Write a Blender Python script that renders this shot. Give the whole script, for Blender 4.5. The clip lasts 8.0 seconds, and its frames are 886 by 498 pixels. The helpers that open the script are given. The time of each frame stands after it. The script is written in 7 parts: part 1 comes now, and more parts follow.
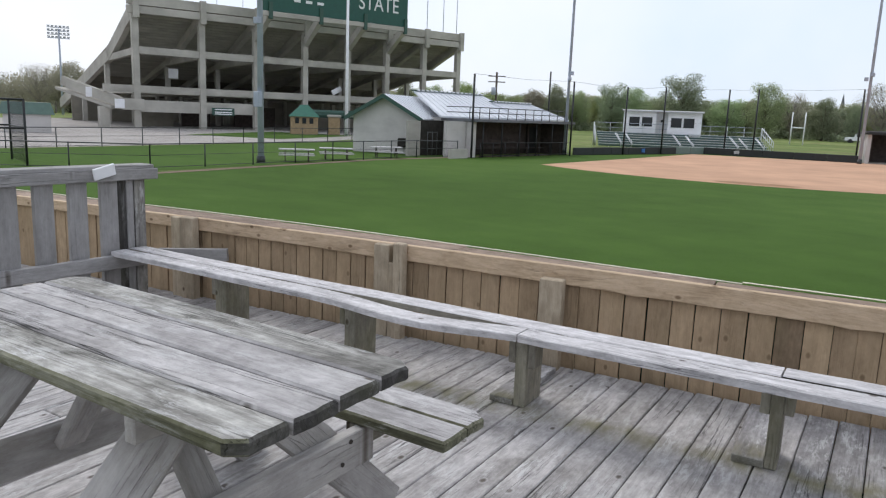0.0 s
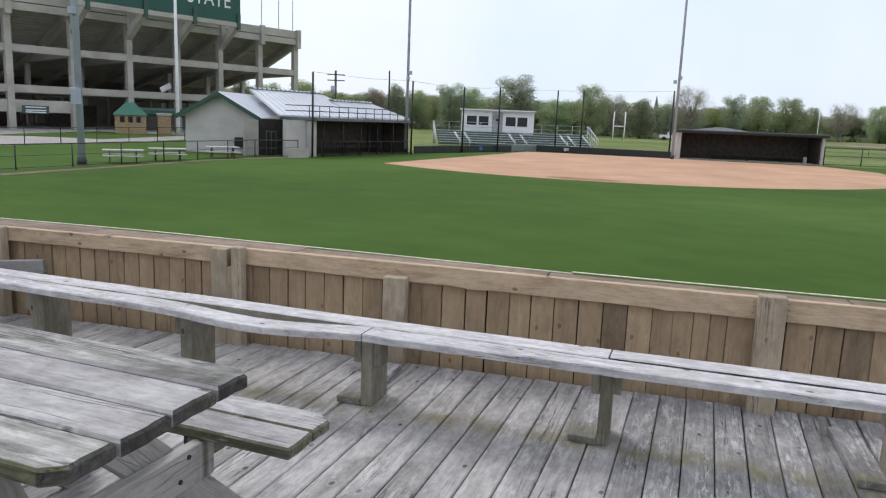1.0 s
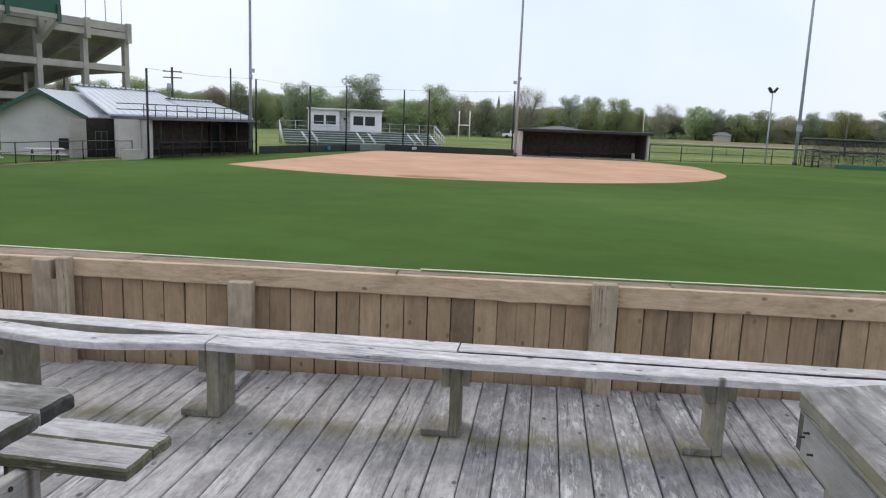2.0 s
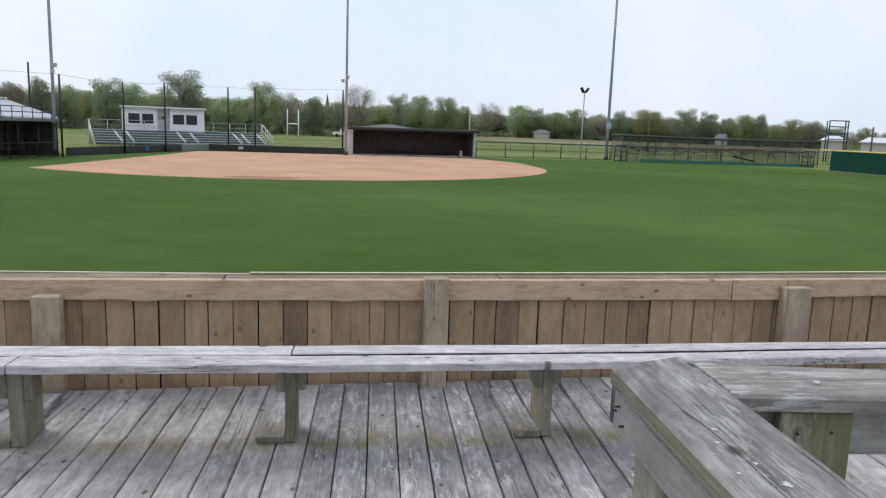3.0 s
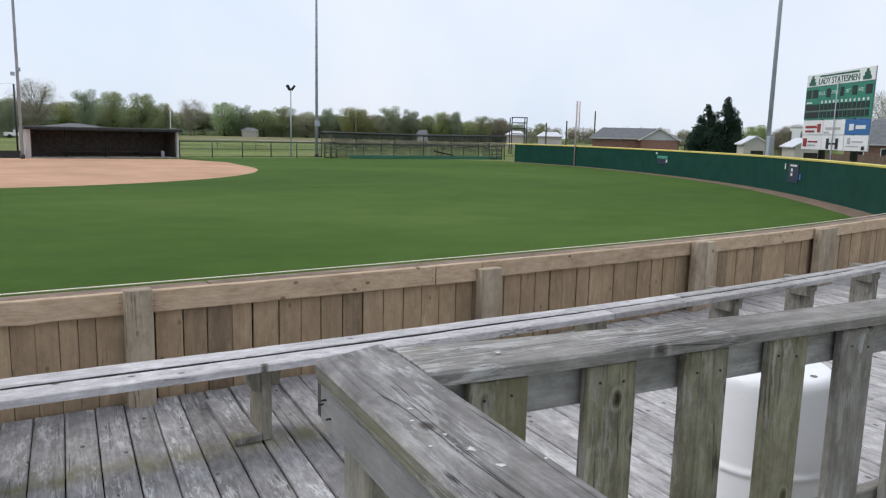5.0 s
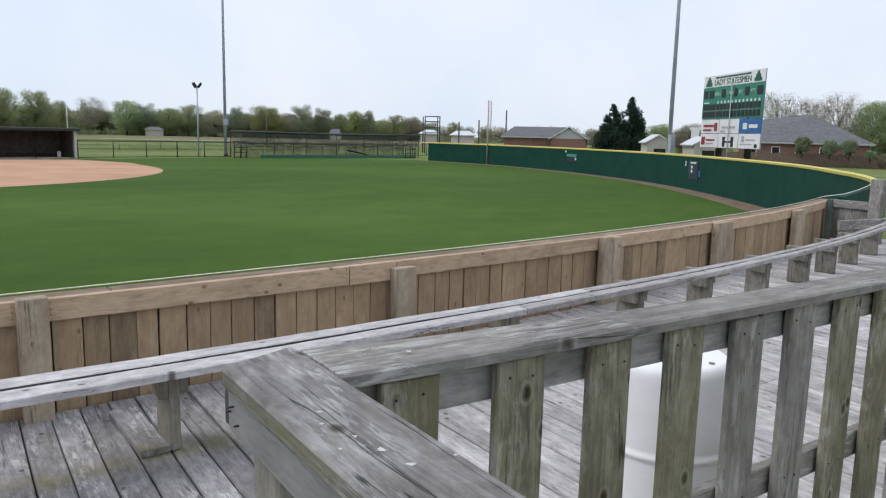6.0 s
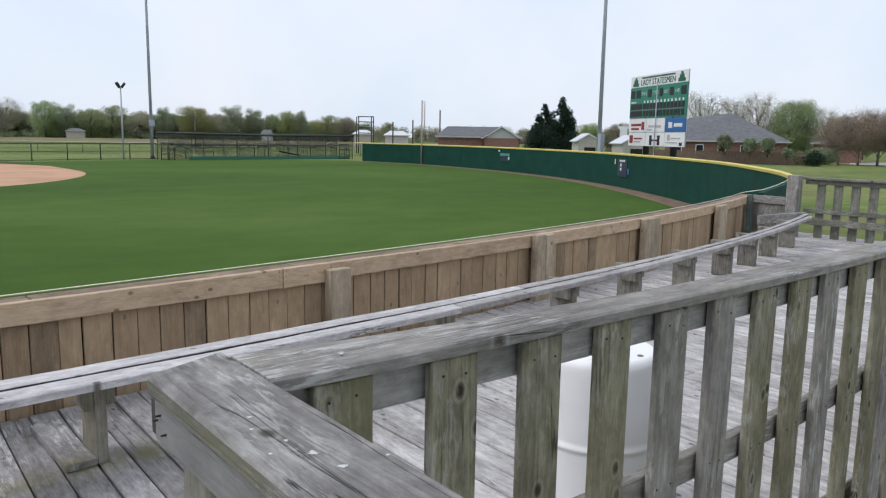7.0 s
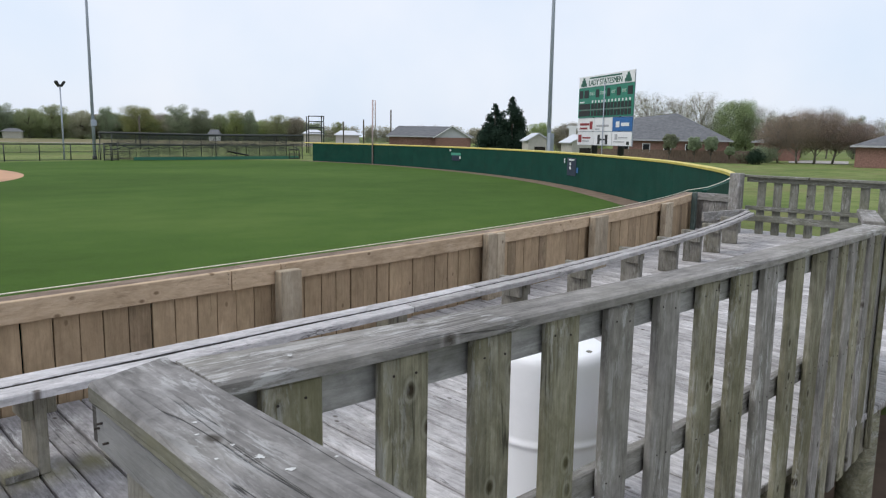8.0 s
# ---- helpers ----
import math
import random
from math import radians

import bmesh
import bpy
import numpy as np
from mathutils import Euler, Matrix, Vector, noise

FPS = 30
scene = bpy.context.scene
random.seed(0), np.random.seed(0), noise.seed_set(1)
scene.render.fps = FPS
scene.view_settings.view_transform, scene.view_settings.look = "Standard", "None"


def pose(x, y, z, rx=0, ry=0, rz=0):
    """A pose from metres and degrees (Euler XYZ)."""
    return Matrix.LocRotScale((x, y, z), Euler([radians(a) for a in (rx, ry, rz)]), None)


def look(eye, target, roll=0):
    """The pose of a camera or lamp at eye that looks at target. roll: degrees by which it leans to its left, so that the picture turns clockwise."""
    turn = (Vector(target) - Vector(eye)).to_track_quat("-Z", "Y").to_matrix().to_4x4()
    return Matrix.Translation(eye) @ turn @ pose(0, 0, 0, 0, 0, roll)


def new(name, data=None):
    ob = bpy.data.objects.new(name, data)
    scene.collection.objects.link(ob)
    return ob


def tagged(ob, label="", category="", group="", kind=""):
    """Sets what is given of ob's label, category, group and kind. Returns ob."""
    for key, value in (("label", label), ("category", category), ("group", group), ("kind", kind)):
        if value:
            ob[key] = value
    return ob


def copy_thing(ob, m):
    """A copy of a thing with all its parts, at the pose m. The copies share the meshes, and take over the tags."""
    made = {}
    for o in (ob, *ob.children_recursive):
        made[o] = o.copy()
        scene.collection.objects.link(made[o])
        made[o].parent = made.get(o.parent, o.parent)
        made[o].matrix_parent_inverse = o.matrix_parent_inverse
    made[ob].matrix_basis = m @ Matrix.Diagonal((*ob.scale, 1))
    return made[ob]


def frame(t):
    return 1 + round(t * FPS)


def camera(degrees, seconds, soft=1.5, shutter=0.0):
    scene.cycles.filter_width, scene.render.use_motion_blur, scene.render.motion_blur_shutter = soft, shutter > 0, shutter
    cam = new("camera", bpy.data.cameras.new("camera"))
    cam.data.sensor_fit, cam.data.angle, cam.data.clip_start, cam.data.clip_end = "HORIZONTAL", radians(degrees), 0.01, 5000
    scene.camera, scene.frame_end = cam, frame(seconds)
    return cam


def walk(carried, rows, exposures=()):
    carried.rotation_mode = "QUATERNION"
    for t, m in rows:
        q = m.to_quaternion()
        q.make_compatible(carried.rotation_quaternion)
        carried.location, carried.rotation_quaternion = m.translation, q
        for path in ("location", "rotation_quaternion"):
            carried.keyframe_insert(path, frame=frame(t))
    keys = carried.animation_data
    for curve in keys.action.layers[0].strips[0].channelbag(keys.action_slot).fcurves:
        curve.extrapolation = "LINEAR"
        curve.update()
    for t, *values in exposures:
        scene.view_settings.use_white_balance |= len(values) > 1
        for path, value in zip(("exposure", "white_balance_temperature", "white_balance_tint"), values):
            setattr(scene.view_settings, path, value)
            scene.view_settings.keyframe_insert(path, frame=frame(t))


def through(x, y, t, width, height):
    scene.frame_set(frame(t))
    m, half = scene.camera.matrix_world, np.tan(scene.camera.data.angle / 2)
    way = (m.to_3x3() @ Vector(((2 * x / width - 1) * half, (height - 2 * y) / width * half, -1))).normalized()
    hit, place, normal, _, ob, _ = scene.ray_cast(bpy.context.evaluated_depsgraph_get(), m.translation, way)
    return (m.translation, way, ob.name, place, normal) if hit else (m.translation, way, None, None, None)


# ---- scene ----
cam = camera(62.36, 8.0, soft=1.2)
PATH = [
    (0, (0.5254, -0.7319, 1.4359), (-0.5046, 0.9431, 1.0719), 2.2),
    (0.5, (0.5371, -0.7276, 1.4359), (-0.3169, 1.0454, 1.0799), 2.3),
    (1, (0.5425, -0.7223, 1.4381), (-0.1105, 1.1358, 1.0871), 2.3),
    (1.5, (0.5564, -0.7265, 1.4424), (0.0894, 1.1875, 1.0974), 2.3),
    (3, (0.5874, -0.7126, 1.4381), (0.7704, 1.2514, 1.1131), 2.0),
    (3.5, (0.6003, -0.7137, 1.4381), (1.0003, 1.2193, 1.1181), 1.9),
    (4, (0.6099, -0.718, 1.4402), (1.2189, 1.16, 1.1252), 1.7),
    (4.5, (0.6206, -0.7212, 1.4402), (1.4056, 1.0918, 1.1282), 1.5),
    (5, (0.626, -0.7244, 1.4402), (1.535, 1.0296, 1.1312), 1.4),
    (6.5, (0.6409, -0.7351, 1.4424), (1.8249, 0.8479, 1.1374), 1.2),
    (7, (0.6431, -0.7404, 1.4424), (1.8901, 0.7936, 1.1394), 1.0),
    (7.5, (0.6463, -0.7447, 1.4434), (1.9523, 0.7393, 1.1404), 1.0),
    (8, (0.6484, -0.7458, 1.4424), (1.9934, 0.7032, 1.1404), 0.9),
]
EXPOSURES = [(0.0, 0.08), (1.0, 0.1), (1.5, 0.12), (3.0, 0.02), (4.5, 0.0), (8.0, 0.0)]
walk(cam, [(t, look(eye, target, roll)) for t, eye, target, roll in PATH], EXPOSURES)

# ---- light: bright overcast sky with a broad soft sun ----
SUN_ELEV, SUN_AZ = 52.0, -60.0
world = bpy.data.worlds.new("sky")
scene.world = world
world.use_nodes = True
wt = world.node_tree
wt.nodes.clear()
w_out = wt.nodes.new("ShaderNodeOutputWorld")
w_bg = wt.nodes.new("ShaderNodeBackground")
w_sky = wt.nodes.new("ShaderNodeTexSky")
w_sky.sky_type, w_sky.sun_disc = "NISHITA", False
w_sky.sun_elevation, w_sky.sun_rotation = radians(SUN_ELEV), radians(SUN_AZ)
w_sky.air_density, w_sky.dust_density = 1.0, 2.0
w_str = wt.nodes.new("ShaderNodeMix")
w_str.data_type, w_str.blend_type = "RGBA", "MULTIPLY"
w_str.inputs[0].default_value = 1.0
w_str.inputs[7].default_value = (0.1, 0.1, 0.1, 1)
w_noise = wt.nodes.new("ShaderNodeTexNoise")
w_noise.inputs["Scale"].default_value, w_noise.inputs["Detail"].default_value = 2.2, 5
w_ramp = wt.nodes.new("ShaderNodeValToRGB")
w_ramp.color_ramp.elements[0].position, w_ramp.color_ramp.elements[0].color = 0.30, (0.66, 0.77, 0.93, 1)
w_ramp.color_ramp.elements[1].position, w_ramp.color_ramp.elements[1].color = 0.66, (0.88, 0.90, 0.97, 1)
w_mix = wt.nodes.new("ShaderNodeMix")
w_mix.data_type = "RGBA"
w_mix.inputs[0].default_value = 0.86
wt.links.new(w_sky.outputs[0], w_str.inputs[6])
wt.links.new(w_str.outputs[2], w_mix.inputs[6])
wt.links.new(w_noise.outputs["Fac"], w_ramp.inputs[0])
wt.links.new(w_ramp.outputs[0], w_mix.inputs[7])
wt.links.new(w_mix.outputs[2], w_bg.inputs["Color"])
wt.links.new(w_bg.outputs[0], w_out.inputs[0])
w_bg.inputs["Strength"].default_value = 1.13
sun = new("sun", bpy.data.lights.new("sun", "SUN"))
sun.data.energy, sun.data.angle, sun.data.color = 1.3, radians(28), (1.0, 0.97, 0.92)
sun.matrix_basis = look((0, 0, 60), (60 * math.sin(radians(-SUN_AZ)) * math.cos(radians(SUN_ELEV)), -60 * math.cos(radians(SUN_AZ)) * math.cos(radians(SUN_ELEV)), 60 - 60 * math.sin(radians(SUN_ELEV))))
scene.view_settings.exposure = 0.0


# ---- building helpers ----
def wm(ob):
    """The world matrix of ob from its own chain."""
    return (wm(ob.parent) @ ob.matrix_parent_inverse if ob.parent else Matrix()) @ ob.matrix_basis


def adopt(ob, parent):
    ob.parent = parent
    ob.matrix_parent_inverse = wm(parent).inverted()
    return ob


def thing(name, at=(0, 0, 0), label="", category="", group="", kind="", turn=0.0):
    ob = new(name)
    ob.empty_display_size = 0.2
    ob.matrix_basis = pose(*at, 0, 0, turn)
    return tagged(ob, label, category, group, kind)


def part(name, bm, material, parent=None, label="", m=None):
    """Links a bmesh as one mesh object under a thing; m is its world pose."""
    me = bpy.data.meshes.new(name)
    bm.to_mesh(me)
    bm.free()
    me.materials.append(material)
    ob = new(name, me)
    if m is not None:
        ob.matrix_basis = m
    if parent is not None:
        adopt(ob, parent)
    if label:
        ob["label"] = label
    return ob


MESHES = {}


def box_bm(l, w, h, bevel=0.004):
    bm = bmesh.new()
    bmesh.ops.create_cube(bm, size=1, matrix=Matrix.Diagonal((l, w, h, 1)))
    if bevel:
        bmesh.ops.bevel(bm, geom=bm.edges[:], offset=min(bevel, 0.3 * min(l, w, h)), segments=1, affect="EDGES")
    return bm


def axes(a, b, up):
    a, b = Vector(a), Vector(b)
    x = (b - a).normalized()
    z = Vector(up)
    z = (z - x * z.dot(x)).normalized()
    y = z.cross(x)
    m = Matrix((x, y, z)).transposed().to_4x4()
    m.translation = (a + b) / 2
    return m


def beam(name, a, b, w, h, material, parent=None, up=(0, 0, 1), label="", bevel=0.004):
    """A squared timber or bar from a to b; w across, h along up. Alike ones share a mesh."""
    l = (Vector(b) - Vector(a)).length
    key = (round(l, 2), round(w, 3), round(h, 3), bevel, material.name)
    if key not in MESHES:
        bm = box_bm(key[0], w, h, bevel)
        me = bpy.data.meshes.new(name)
        bm.to_mesh(me)
        bm.free()
        me.materials.append(material)
        MESHES[key] = me
    ob = new(name, MESHES[key])
    ob.matrix_basis = axes(a, b, up)
    if parent is not None:
        adopt(ob, parent)
    if label:
        ob["label"] = label
    return ob


def rod_bm(points, radius, sides=8, taper=1.0):
    """A tube along points, its radius falling to taper times at the end."""
    bm = bmesh.new()
    rings = []
    pts = [Vector(p) for p in points]
    for i, p in enumerate(pts):
        d = (pts[min(i + 1, len(pts) - 1)] - pts[max(i - 1, 0)]).normalized()
        u = d.orthogonal().normalized() if i == 0 else (u - d * u.dot(d)).normalized()
        v = d.cross(u)
        r = radius * (1 + (taper - 1) * i / (len(pts) - 1))
        rings.append([bm.verts.new(p + r * (math.cos(2 * math.pi * k / sides) * u + math.sin(2 * math.pi * k / sides) * v)) for k in range(sides)])
    for a, b in zip(rings, rings[1:]):
        for k in range(sides):
            f = bm.faces.new((a[k], a[(k + 1) % sides], b[(k + 1) % sides], b[k]))
            f.smooth = True
    bm.faces.new(rings[0][::-1])
    bm.faces.new(rings[-1])
    return bm


def rod(name, points, radius, material, parent=None, sides=8, taper=1.0, label=""):
    return part(name, rod_bm(points, radius, sides, taper), material, parent, label)


def prism_bm(outline, depth):
    """A solid from an outline in x, z, pushed from y = 0 to y = depth."""
    bm = bmesh.new()
    front = [bm.verts.new((x, 0, z)) for x, z in outline]
    back = [bm.verts.new((x, depth, z)) for x, z in outline]
    bm.faces.new(front)
    bm.faces.new(back[::-1])
    n = len(outline)
    for k in range(n):
        bm.faces.new((front[k], back[k], back[(k + 1) % n], front[(k + 1) % n]))
    bmesh.ops.recalc_face_normals(bm, faces=bm.faces[:])
    return bm


def slab_bm(outline, z0, z1):
    """A flat slab from an outline in x, y."""
    bm = bmesh.new()
    lo = [bm.verts.new((x, y, z0)) for x, y in outline]
    hi = [bm.verts.new((x, y, z1)) for x, y in outline]
    bm.faces.new(lo)
    bm.faces.new(hi)
    n = len(outline)
    for k in range(n):
        bm.faces.new((lo[k], lo[(k + 1) % n], hi[(k + 1) % n], hi[k]))
    bmesh.ops.recalc_face_normals(bm, faces=bm.faces[:])
    return bm


def merge(bms):
    """Joins several bmeshes into one."""
    out = bmesh.new()
    for b in bms:
        me = bpy.data.meshes.new("piece")
        b.to_mesh(me)
        b.free()
        out.from_mesh(me)
        bpy.data.meshes.remove(me)
    return out


def moved(bm, m):
    bm.transform(m)
    return bm


# ---- materials ----
class Nodes:
    def __init__(self, name, rough=0.8, metal=0.0):
        self.mat = bpy.data.materials.new(name)
        self.mat.use_nodes = True
        self.t = self.mat.node_tree
        self.bsdf = self.t.nodes["Principled BSDF"]
        self.bsdf.inputs["Roughness"].default_value = rough
        self.bsdf.inputs["Metallic"].default_value = metal
        self.coord = None

    def add(self, kind, **kw):
        n = self.t.nodes.new("ShaderNode" + kind)
        for k, v in kw.items():
            n.inputs[k.replace("_", " ")].default_value = v
        return n

    def link(self, a, b):
        self.t.links.new(a, b)

    def where(self, shift=True):
        if self.coord is None:
            tc = self.add("TexCoord")
            self.coord = tc.outputs["Object"]
            if shift:
                oi = self.add("ObjectInfo")
                self.rand = oi.outputs["Random"]
                mu = self.add("Math")
                mu.operation = "MULTIPLY"
                mu.inputs[1].default_value = 61.7
                self.link(self.rand, mu.inputs[0])
                ad = self.add("VectorMath")
                self.link(self.coord, ad.inputs[0])
                self.link(mu.outputs[0], ad.inputs[1])
                self.coord = ad.outputs[0]
        return self.coord

    def noise(self, scale=(1, 1, 1), detail=4, rough=0.6, distort=0.0):
        mp = self.add("Mapping")
        mp.inputs["Scale"].default_value = scale
        self.link(self.where(), mp.inputs["Vector"])
        n = self.add("TexNoise", Scale=1.0, Detail=detail, Roughness=rough, Distortion=distort)
        self.link(mp.outputs[0], n.inputs["Vector"])
        return n.outputs["Fac"]

    def cells(self, sx, sw, face="y"):
        """Distance to scattered points over a board's broad face: x along it, and y or z across it."""
        sp = self.add("SeparateXYZ")
        self.link(self.where(), sp.inputs[0])
        cb = self.add("CombineXYZ")
        self.link(self.math("MULTIPLY", sp.outputs["X"], sx), cb.inputs["X"])
        self.link(self.math("MULTIPLY", sp.outputs["Y" if face == "y" else "Z"], sw), cb.inputs["Y"])
        n = self.add("TexVoronoi", Scale=1.0)
        n.voronoi_dimensions = "2D"
        self.link(cb.outputs[0], n.inputs["Vector"])
        return n.outputs["Distance"]

    def ramp(self, fac, *stops):
        n = self.add("ValToRGB")
        r = n.color_ramp
        while len(r.elements) < len(stops):
            r.elements.new(0.5)
        for e, (p, c) in zip(r.elements, stops):
            e.position = p
            e.color = (*c, 1) if isinstance(c, tuple) else (c, c, c, 1)
        self.link(fac, n.inputs[0])
        return n.outputs[0]

    def mix(self, fac, a, b, blend="MIX"):
        n = self.add("Mix")
        n.data_type, n.blend_type = "RGBA", blend
        for sock, v in ((n.inputs[0], fac), (n.inputs[6], a), (n.inputs[7], b)):
            if isinstance(v, (int, float)):
                sock.default_value = v if sock.type == "VALUE" else (v, v, v, 1)
            elif isinstance(v, tuple):
                sock.default_value = (*v, 1)
            else:
                self.link(v, sock)
        return n.outputs[2]

    def math(self, op, a, b):
        n = self.add("Math")
        n.operation = op
        for sock, v in zip(n.inputs, (a, b)):
            if isinstance(v, (int, float)):
                sock.default_value = v
            else:
                self.link(v, sock)
        return n.outputs[0]

    def finish(self, color, bump=None, strength=0.3, distance=0.01, rough=None):
        if isinstance(color, tuple):
            self.bsdf.inputs["Base Color"].default_value = (*color, 1)
        else:
            self.link(color, self.bsdf.inputs["Base Color"])
        if rough is not None:
            self.link(rough, self.bsdf.inputs["Roughness"])
        if bump is not None:
            b = self.add("Bump", Strength=strength, Distance=distance)
            self.link(bump, b.inputs["Height"])
            self.link(b.outputs[0], self.bsdf.inputs["Normal"])
        return self.mat


def wood(name, dark, mid, light, algae=0.0, algae_color=(0.16, 0.17, 0.06), scuff=0.0, vary=0.3, rough=0.85, knots=0.8, blotch=0.5, checks=0.7, moss_line=False, contrast=0.8, face="y", mottled=0.55, dens=1.0):
    """Sawn timber with its grain along the local x axis."""
    n = Nodes(name, rough)
    n.bsdf.inputs["Specular IOR Level"].default_value = 0.25
    n.where()
    grain = n.noise((2.2, 34, 34), 5, 0.6, 0.8)
    rings = n.noise((0.5, 8, 8), 2, 0.45, 2.2)
    patch = n.noise((4.5, 11, 11), 7, 0.72, 0.5)
    fine = n.noise((6, 110, 110), 3, 0.6)
    bands = n.math("FRACT", n.math("MULTIPLY", rings, 7.0), 0.0)
    f = n.math("ADD", n.math("MULTIPLY", grain, 0.30), n.math("MULTIPLY", patch, 0.60))
    f = n.math("ADD", f, n.math("MULTIPLY", bands, 0.07))
    f = n.math("ADD", f, n.math("MULTIPLY", n.math("SUBTRACT", fine, 0.5), 0.09))
    lo, hi = 0.5 - 0.17 / contrast, 0.5 + 0.15 / contrast
    col = n.ramp(f, (lo, dark), (0.49, mid), (hi, light))
    stain = n.noise((1.3, 2.8, 2.8), 5, 0.65, 0.4)
    col = n.mix(n.math("MULTIPLY", n.ramp(stain, (0.36, 1.0), (0.54, 0.0)), blotch), col, n.mix(1.0, col, (0.42, 0.41, 0.40), "MULTIPLY"))
    line = n.noise((0.8, 24, 24), 3, 0.5, 0.3)
    crack = n.math("ABSOLUTE", n.math("SUBTRACT", line, 0.5), 0.0)
    crack = n.math("MULTIPLY", n.ramp(crack, (0.003, 1.0), (0.010, 0.0)), n.ramp(n.noise((1.2, 3, 3), 2), (0.5, 0.0), (0.58, 1.0)))
    col = n.mix(n.math("MULTIPLY", crack, checks), col, tuple(c * 0.3 for c in dark))
    kd = n.math("DIVIDE", n.cells(3.0 * dens, 4.6 * dens, face), dens)
    keep = n.ramp(n.noise((1.1, 2.5, 2.5), 1), (0.47, 0.0), (0.50, 1.0))
    ring = n.math("FRACT", n.math("MULTIPLY", kd, 26.0), 0.0)
    knot = n.math("MULTIPLY", n.ramp(kd, (0.025, 1.0), (0.062, 0.0)), keep)
    halo = n.math("MULTIPLY", n.math("MULTIPLY", n.ramp(kd, (0.05, 1.0), (0.16, 0.0)), n.math("ADD", n.math("MULTIPLY", ring, 0.6), 0.4)), keep)
    pit = n.ramp(n.noise((16, 130, 130), 4, 0.65, 0.3), (0.27, 1.0), (0.36, 0.0))
    col = n.mix(n.math("MULTIPLY", pit, 0.32), col, tuple(c * 0.45 for c in dark))
    mottle = n.noise((14, 24, 24), 5, 0.7, 0.4)
    col = n.mix(mottled, col, n.mix(1.0, col, n.ramp(mottle, (0.32, 0.62), (0.68, 1.38)), "MULTIPLY"))
    col = n.mix(n.math("MULTIPLY", halo, 0.6 * knots), col, dark)
    rim = n.math("MULTIPLY", n.ramp(kd, (0.05, 0.0), (0.07, 1.0), (0.10, 0.0)), keep)
    col = n.mix(n.math("MULTIPLY", rim, 0.4 * knots), col, light)
    col = n.mix(n.math("MULTIPLY", knot, knots), col, tuple(c * k for c, k in zip(dark, (0.35, 0.28, 0.22))))
    if algae:
        a = n.ramp(n.noise((1.7, 4.0, 4.0), 5, 0.65), (0.46, 0.0), (0.68, 1.0))
        col = n.mix(n.math("MULTIPLY", a, algae), col, algae_color)
    if scuff:
        s = n.ramp(n.noise((9, 46, 46), 6, 0.74, 0.4), (0.51, 0.0), (0.58, 1.0))
        s2 = n.ramp(n.noise((1.9, 4.5, 4.5), 3), (0.46, 0.0), (0.60, 1.0))
        col = n.mix(n.math("MULTIPLY", n.math("MULTIPLY", s, s2), scuff), col, (0.60, 0.60, 0.60))
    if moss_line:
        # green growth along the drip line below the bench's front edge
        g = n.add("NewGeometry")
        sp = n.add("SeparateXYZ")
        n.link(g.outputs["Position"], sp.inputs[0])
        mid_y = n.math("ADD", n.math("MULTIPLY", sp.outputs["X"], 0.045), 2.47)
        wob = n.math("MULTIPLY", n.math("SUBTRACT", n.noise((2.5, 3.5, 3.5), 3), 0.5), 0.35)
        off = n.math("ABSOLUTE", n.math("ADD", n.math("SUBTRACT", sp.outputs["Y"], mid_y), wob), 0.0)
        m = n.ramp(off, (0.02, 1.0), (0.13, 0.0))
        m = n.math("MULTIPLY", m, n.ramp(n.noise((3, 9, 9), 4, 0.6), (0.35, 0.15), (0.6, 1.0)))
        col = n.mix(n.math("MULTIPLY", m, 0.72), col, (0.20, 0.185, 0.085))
    val = n.add("HueSaturation", Saturation=1.0, Fac=1.0)
    n.link(n.math("ADD", n.math("MULTIPLY", n.rand, vary), 1 - vary / 2), val.inputs["Value"])
    n.link(col, val.inputs["Color"])
    h = n.math("SUBTRACT", n.math("ADD", f, n.math("MULTIPLY", fine, 0.2)), n.math("ADD", n.math("MULTIPLY", knot, 0.2), n.math("MULTIPLY", crack, 0.6)))
    return n.finish(val.outputs[0], h, 0.75, 0.009)


def plain(name, color, rough=0.6, metal=0.0, vary=0.12, scale=3.0, bump=0.1, dirt=0.0):
    """Paint, metal or plastic with faint unevenness and dirt."""
    n = Nodes(name, rough, metal)
    if rough > 0.75:
        n.bsdf.inputs["Specular IOR Level"].default_value = 0.15
    n.where()
    a = n.noise((scale, scale, scale), 5, 0.6)
    col = n.mix(n.ramp(a, (0.3, 0.0), (0.7, 1.0)), tuple(c * (1 - vary) for c in color), tuple(min(1, c * (1 + vary)) for c in color))
    if dirt:
        d = n.ramp(n.noise((scale * 0.4, scale * 0.4, scale * 1.3), 6, 0.7), (0.5, 0.0), (0.75, 1.0))
        col = n.mix(n.math("MULTIPLY", d, dirt), col, (0.10, 0.09, 0.07))
    fine = n.noise((scale * 14, scale * 14, scale * 14), 3, 0.6)
    r = n.math("ADD", n.math("MULTIPLY", fine, 0.2), rough - 0.1)
    return n.finish(col, fine, bump, 0.01, r)


